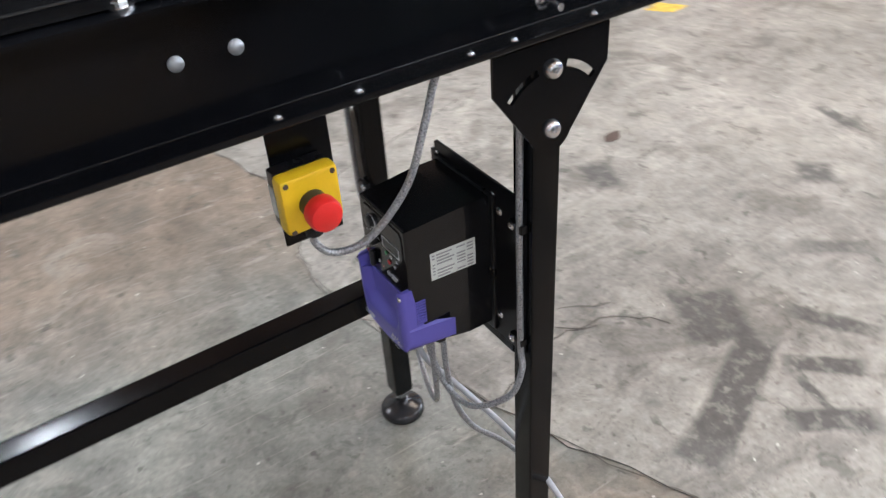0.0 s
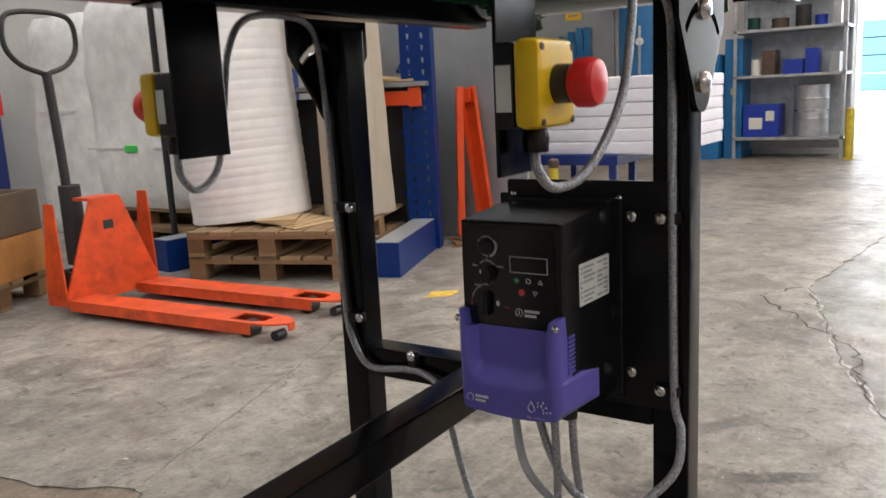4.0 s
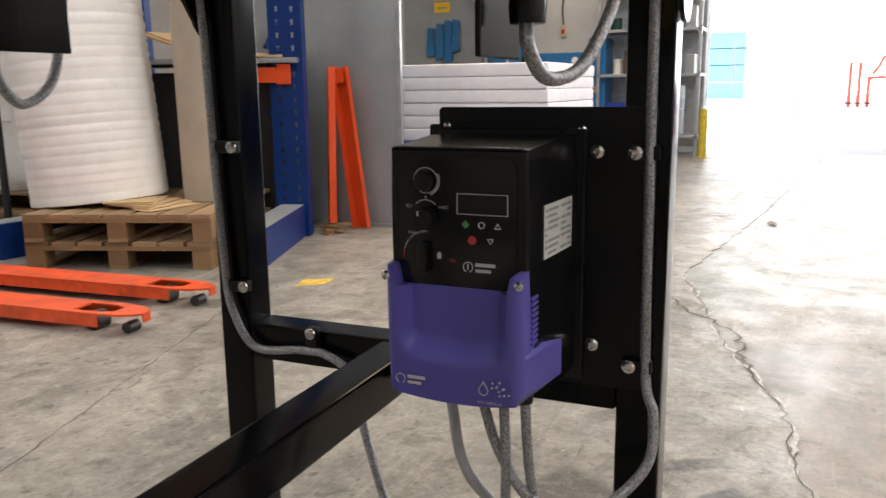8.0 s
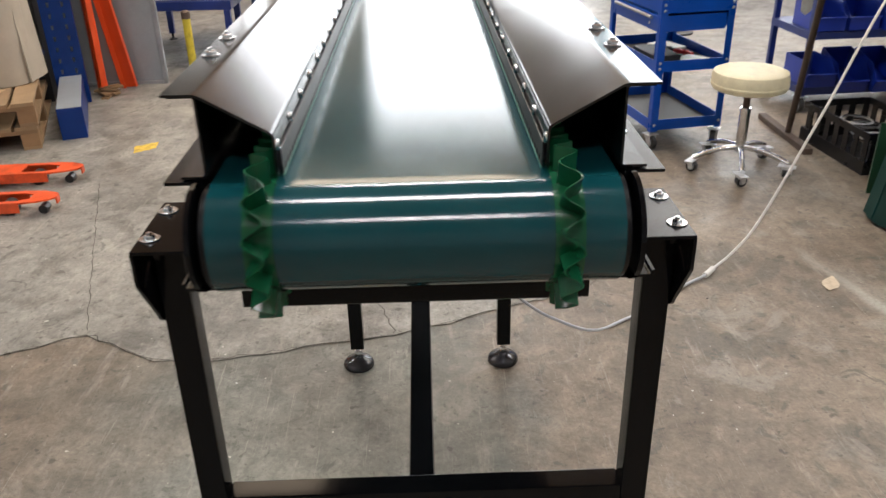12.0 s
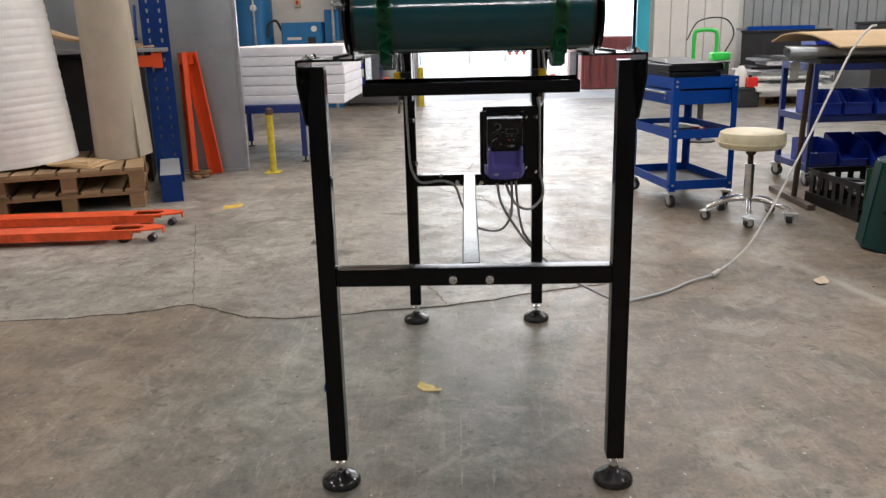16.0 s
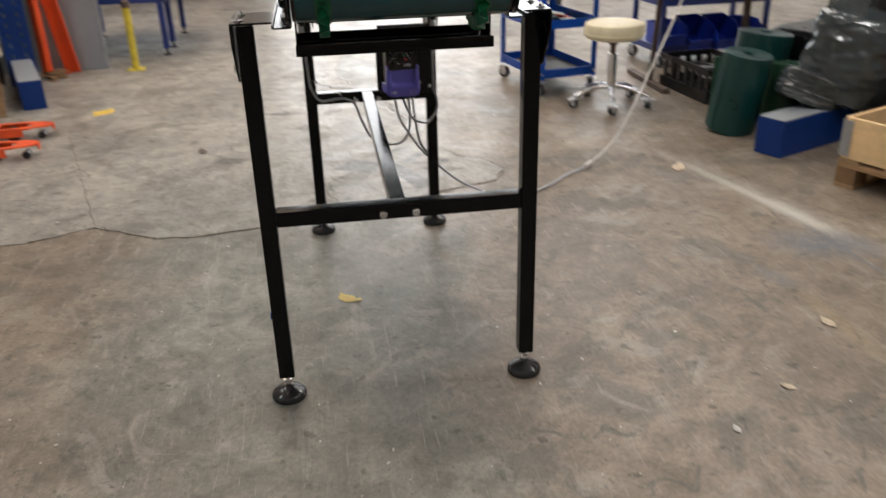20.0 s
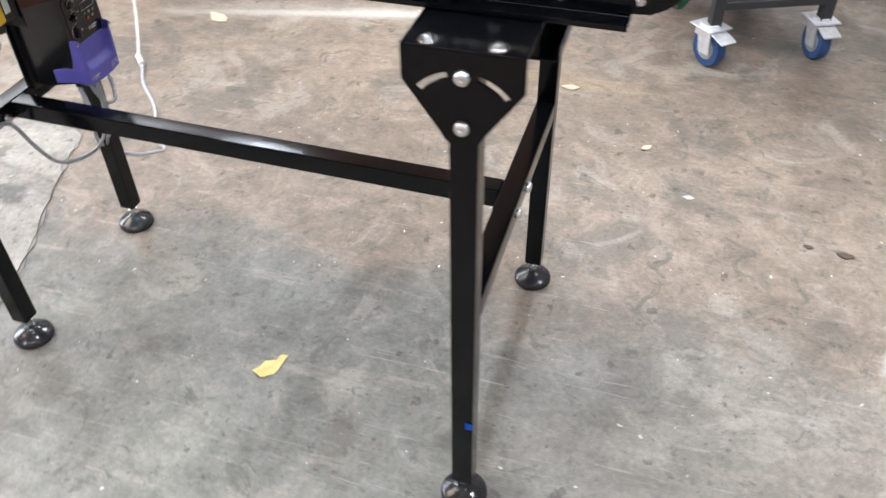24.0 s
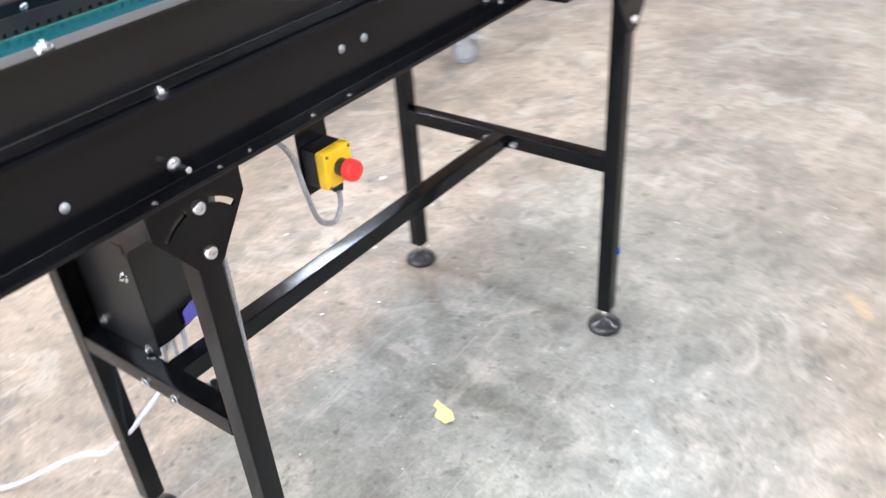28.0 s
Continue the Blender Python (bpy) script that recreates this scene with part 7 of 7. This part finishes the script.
def belt_roll(m, r, h, label, mm_):
    o = thing("belt_roll", m, label, "belt roll", "green belt rolls")
    prof = [(0, 0.004)]
    for k in range(5):
        q = r * (0.3 + 0.14 * k)
        prof += [(q, 0.004), (q + r * 0.02, 0.0), (q + r * 0.12, 0.0)]
    prof += [(r, 0.003), (r, h - 0.003)]
    for k in range(5):
        q = r * (0.98 - 0.14 * k)
        prof += [(q, h), (q - r * 0.1, h), (q - r * 0.12, h - 0.004)]
    prof += [(0.03, h - 0.004), (0.028, h - 0.1), (0, h - 0.1)]
    part("rolled_belt", lathe(B(), prof, seg=36), mm_, o)
    part("loose_edge", span(B(), -r * 0.2, r * 0.35, r * 0.99, r * 1.02, 0.01, h - 0.01), mm_, o, smooth=False)
    return o


belt_roll(pose(1.62, -1.16, 0.012, 5, -6, 0), 0.135, 0.45, "dark green belt roll leaning upright on the floor", GREEN)
belt_roll(pose(1.9, -1.42, 0.012, 4, -4, 40), 0.16, 0.5, "dark green belt roll standing on the floor", GREEN)
belt_roll(pose(1.62, -1.5, 0.012, 3, -3, 90), 0.14, 0.36, "dark green belt roll standing behind another", GREENB)
solid("green_board", plate(B(), [(0, 0), (0.16, 0), (0.16, 0.36), (0, 0.36)], (), 0.02, pose(1.98, -1.2, 0, 90, 0, 250)), GREENB, "mid green board standing on edge", "board", smooth=False)
RD = math.degrees(math.atan2(-0.914, 0.405))


def rail_box(x, y, label):
    o = thing("rack_rail", pose(x, y, 0, 0, 0, RD), label, "rack rail", "blue rack rails")
    part("rail", span(B(), 0, 0.62, -0.085, 0.085, 0, 0.2, 0.006), BLUE, o)
    part("top_plate", span(B(), 0.002, 0.618, -0.08, 0.08, 0.2, 0.204), SHEET, o, "dusty grey top", smooth=False)


rail_box(1.145, -1.135, "blue steel rack rail with dusty top on the floor")
rail_box(-0.24, -1.6, "blue steel rack rail with dusty top beside a pallet")
wb = thing("wrapped_bundle", pose(1.36, -1.62, 0.206, 0, 0, RD + 14), "dark goods wrapped in crumpled clear plastic film", "bundle")


def crumpled(sx, sy, sz, seed):
    """A box form under loose plastic film with sharp creases."""
    bm = bale(None, sx, sy, sz, seed, "")
    bmesh.ops.subdivide_edges(bm, edges=list(bm.edges), cuts=1, use_grid_fill=True)
    for v in bm.verts:
        q = v.co * 7 + Vector((seed, 0, 0))
        crease = abs(noise.noise(q)) + 0.6 * abs(noise.noise(q * 2.3)) + 0.35 * abs(noise.noise(q * 5.1))
        d = Vector((v.co.x / sx, v.co.y / sy, (v.co.z - sz / 2) / sz)).normalized()
        v.co += d * (0.028 * (0.55 - crease))
    return bm


part("film", crumpled(0.78, 0.46, 0.46, 3), WRAP, wb, "crumpled clear film", m=pose(0.22, 0, 0.03, 12, 0, 0))
part("inner_box", box(B(), 0.6, 0.3, 0.3, (0.22, 0, 0.26), pose(0, 0, 0, 12), 0.02), DARK, wb)
part("film_tail", crumpled(0.34, 0.3, 0.16, 9), WRAP, wb, "loose film end", m=pose(-0.1, 0.14, 0.0, 20, 10, 30))
for k, (x, y, z, sx, sy, sz) in enumerate(((1.35, -2.35, 0.0, 0.9, 0.8, 0.9), (2.0, -2.0, 0.0, 0.7, 0.6, 0.5), (0.2, -2.9, 0.0, 1.2, 0.8, 1.0))):
    solid("dark_sack", bale(None, sx, sy, sz, 50 + k, ""), BLACKBAG, "black plastic sack pile behind the rack rails", "sack", pose(x, y, z, 0, 0, RD), group="black sacks")

# pallet with collar
A0, B0 = Vector((0.655, -1.215, 0)), Vector((-0.075, -1.525, 0))
ang = math.degrees(math.atan2((A0 - B0).y, (A0 - B0).x))
cmid = (A0 + B0) / 2
cm = pose(cmid.x, cmid.y, 0, 0, 0, ang) @ pose(0, -0.6, 0)
pallet(cm @ pose(0, 0, 0, 0, 0, 90), "clean wooden pallet under a pine collar", 0.8, 1.2)
cl = thing("pallet_collar", cm @ pose(0, 0, 0.1445), "pale pine pallet collar with steel corner hinges", "pallet collar")
for s in (-1, 1):
    part("end_board", span(B(), -0.385, 0.385, s * 0.6, s * 0.58, 0, 0.195, 0.002), COLLARWOOD, cl, smooth=False)
    part("side_board", span(B(), s * 0.4, s * 0.38, -0.59, 0.59, 0, 0.195, 0.002), COLLARWOODY, cl, smooth=False)
    for q in (-1, 1):
        bm = B()
        prism(bm, open_profile([(s * 0.352, q * 0.603), (s * 0.403, q * 0.603), (s * 0.403, q * 0.53)], 0.003), 0.17, pose(0, 0, 0.012))
        for z in (0.05, 0.1, 0.15):
            cyl(bm, 0.007, 0.005, (s * 0.365, q * 0.603 - (0.005 if q < 0 else 0), z), "y", 10)
        part("corner_hinge", bm, GALV, cl, "grey steel corner hinge", smooth=False)
ry = thing("roller_drum", cm @ pose(-0.137, -0.083, 0.239, 0, 0, 86), "grey conveyor roller lying in the collar", "roller")
part("tube", lathe(B(), [(0, -0.16), (0.082, -0.16), (0.088, -0.155), (0.09, -0.15), (0.09, 0.15), (0.088, 0.155), (0.082, 0.16), (0, 0.16)], (0, 0, 0), "x", 36), DARK, ry)
part("end_disc", cyl(B(), 0.083, 0.008, (0.156, 0, 0), "x", 32), WHITEPAINT, ry, "pale steel end disc")
part("axle", cyl(B(), 0.014, 0.36, (-0.18, 0, 0), "x", 14), GALV, ry)
# dark sheet and leaning dark board added to give the collar's inside its shade
solid("rubber_sheet", box(B(), 0.74, 1.12, 0.003, (0, 0, 0.0015), None, 0.0005), DARK, "dark sheet added for the shade in the pallet collar", "sheet", cm @ pose(0, 0, 0.1452), smooth=False)
solid("brown_panel", box(B(), 0.72, 0.9, 0.012, (0, 0.45, 0.006), None, 0.002), CARDDARK, "dark brown board added for shade, leaning up inside the collar", "board", cm @ pose(0, 0.02, 0.1495, 0, 0, 180) @ pose(0, 0.12, 0, 24), smooth=False)
solid("wood_lath", box(B(), 0.5, 0.05, 0.02, (0, 0, 0.01), None, 0.002), PALLETWOOD, "thin wooden lath lying in the collar", "lath", cm @ pose(0.16, 0.2, 0.1485, 0, 0, 20), smooth=False)
pallet(pose(-0.85, -2.2, 0, 0, 0, ang), "weathered wooden pallet under a blue tub", 0.8, 1.2)
tub = thing("blue_tub", pose(-0.85, -2.2, 0.1445, 0, 0, ang), "blue plastic tub on a pallet", "tub")
part("wall", lathe(B(), [(0, 0), (0.4, 0), (0.44, 0.4), (0.46, 0.41), (0.46, 0.43), (0.43, 0.43), (0.39, 0.02), (0, 0.02)], seg=36), BINBLUE, tub)
part("rim", lathe(B(), [(0.45, 0.4), (0.475, 0.405), (0.475, 0.435), (0.45, 0.44)], seg=36), BINBLUE, tub)

# wheeled machine tables
ux, uy = math.cos(radians(ang)), math.sin(radians(ang))


def wheeled_table(m, w, d, tyre, label, unit):
    o = thing("wheeled_table", m, label, "trolley", "wheeled tables")
    for x in (0, -w):
        for y in (0, -d):
            lg = part("leg", span(B(), x - 0.022, x + 0.022, y - 0.022, y + 0.022, 0.165, 0.82, 0.003), DARK if unit else DULLSTEEL, o, "dark steel leg")
            caster(o, x, y, 0.074, tyre, turn=-70 + 40 * x + 60 * y, brake=(y == 0), w=0.042)
    part("top", span(B(), 0.04, -w - 0.04, 0.04, -d - 0.04, 0.82, 0.85, 0.004), DARK, o)
    for y in (0, -d):
        part("lower_rail", span(B(), -w + 0.02, -0.02, y - 0.015, y + 0.015, 0.23, 0.26, 0.003), DARK if unit else DULLSTEEL, o)
    if unit:
        part("lower_shelf", span(B(), -w, 0, -d, 0, 0.26, 0.264), DARK, o, smooth=False)
    return o


t1m = pose(-1.03, -0.76, 0, 0, 0, ang + 180) @ pose(0, 0, 0, 0, 0, 180)
wheeled_table(t1m, 0.44, 0.6, TYREBLUE, "dark steel trolley on blue braked casters", True)
ut = thing("white_machine", t1m @ pose(0.06, -0.2, 0.265), "white machine with yellow base on a trolley shelf", "machine")
part("case", box(B(), 0.34, 0.34, 0.34, (-0.2, -0.1, 0.2), None, 0.01), WHITEPAINT, ut)
part("base", box(B(), 0.42, 0.4, 0.03, (-0.2, -0.1, 0.015), None, 0.004), YELLOW, ut, "yellow base frame")
part("side_edge", box(B(), 0.02, 0.4, 0.2, (-0.0, -0.1, 0.11), None, 0.004), YELLOW, ut)
part("cable", sweep(B(), [(-0.3, 0.1, 0.03), (-0.2, 0.13, 0.0), (-0.05, 0.12, 0.01), (0.05, 0.05, 0.03)], 0.008, 8), WHITECABLE, ut)
wheeled_table(pose(-1.87, -1.06, 0, 0, 0, ang), 0.44, 0.6, TYREBLUE, "dark steel trolley on blue casters behind another", True)
wheeled_table(pose(-2.28, -0.28, 0, 0, 0, ang), 0.88, 0.6, TYREGREY, "grey steel wheeled table with low rails", False)
wheeled_table(pose(-3.35, -0.95, 0, 0, 0, ang), 0.7, 0.6, TYREGREY, "grey steel wheeled table by the wall", False)

# assumed, unseen rooflights and the strip lights under the ceiling
for rx, ry_, rw, rd in ROOFS:
    rl = thing("rooflight", pose(rx, ry_, CEIL), "unseen rooflight panel assumed in the ceiling", "rooflight", kind="structure")
    part("glazing", span(B(), -rw / 2, rw / 2, -rd / 2, rd / 2, -0.02, -0.005), CREAM, rl, smooth=False)
    for q in (-1, 1):
        part("frame", span(B(), -rw / 2 - 0.06, rw / 2 + 0.06, q * (rd / 2 + 0.03) - 0.03, q * (rd / 2 + 0.03) + 0.03, -0.06, 0), WHITEPAINT, rl, smooth=False)
        part("frame", span(B(), q * (rw / 2 + 0.03) - 0.03, q * (rw / 2 + 0.03) + 0.03, -rd / 2, rd / 2, -0.06, 0), WHITEPAINT, rl, smooth=False)
for lx, ly in LIGHTS:
    o = thing("strip_light", pose(lx, ly, CEIL - 0.2), "white strip light hung under the ceiling", "ceiling light", "strip lights")
    part("housing", box(B(), 0.2, 1.56, 0.06, (0, 0, 0.05), None, 0.008), WHITEPAINT, o)
    for y in (-0.6, 0.6):
        part("hanger", cyl(B(), 0.006, 0.13, (0, y, 0.075), seg=8), GALV, o)
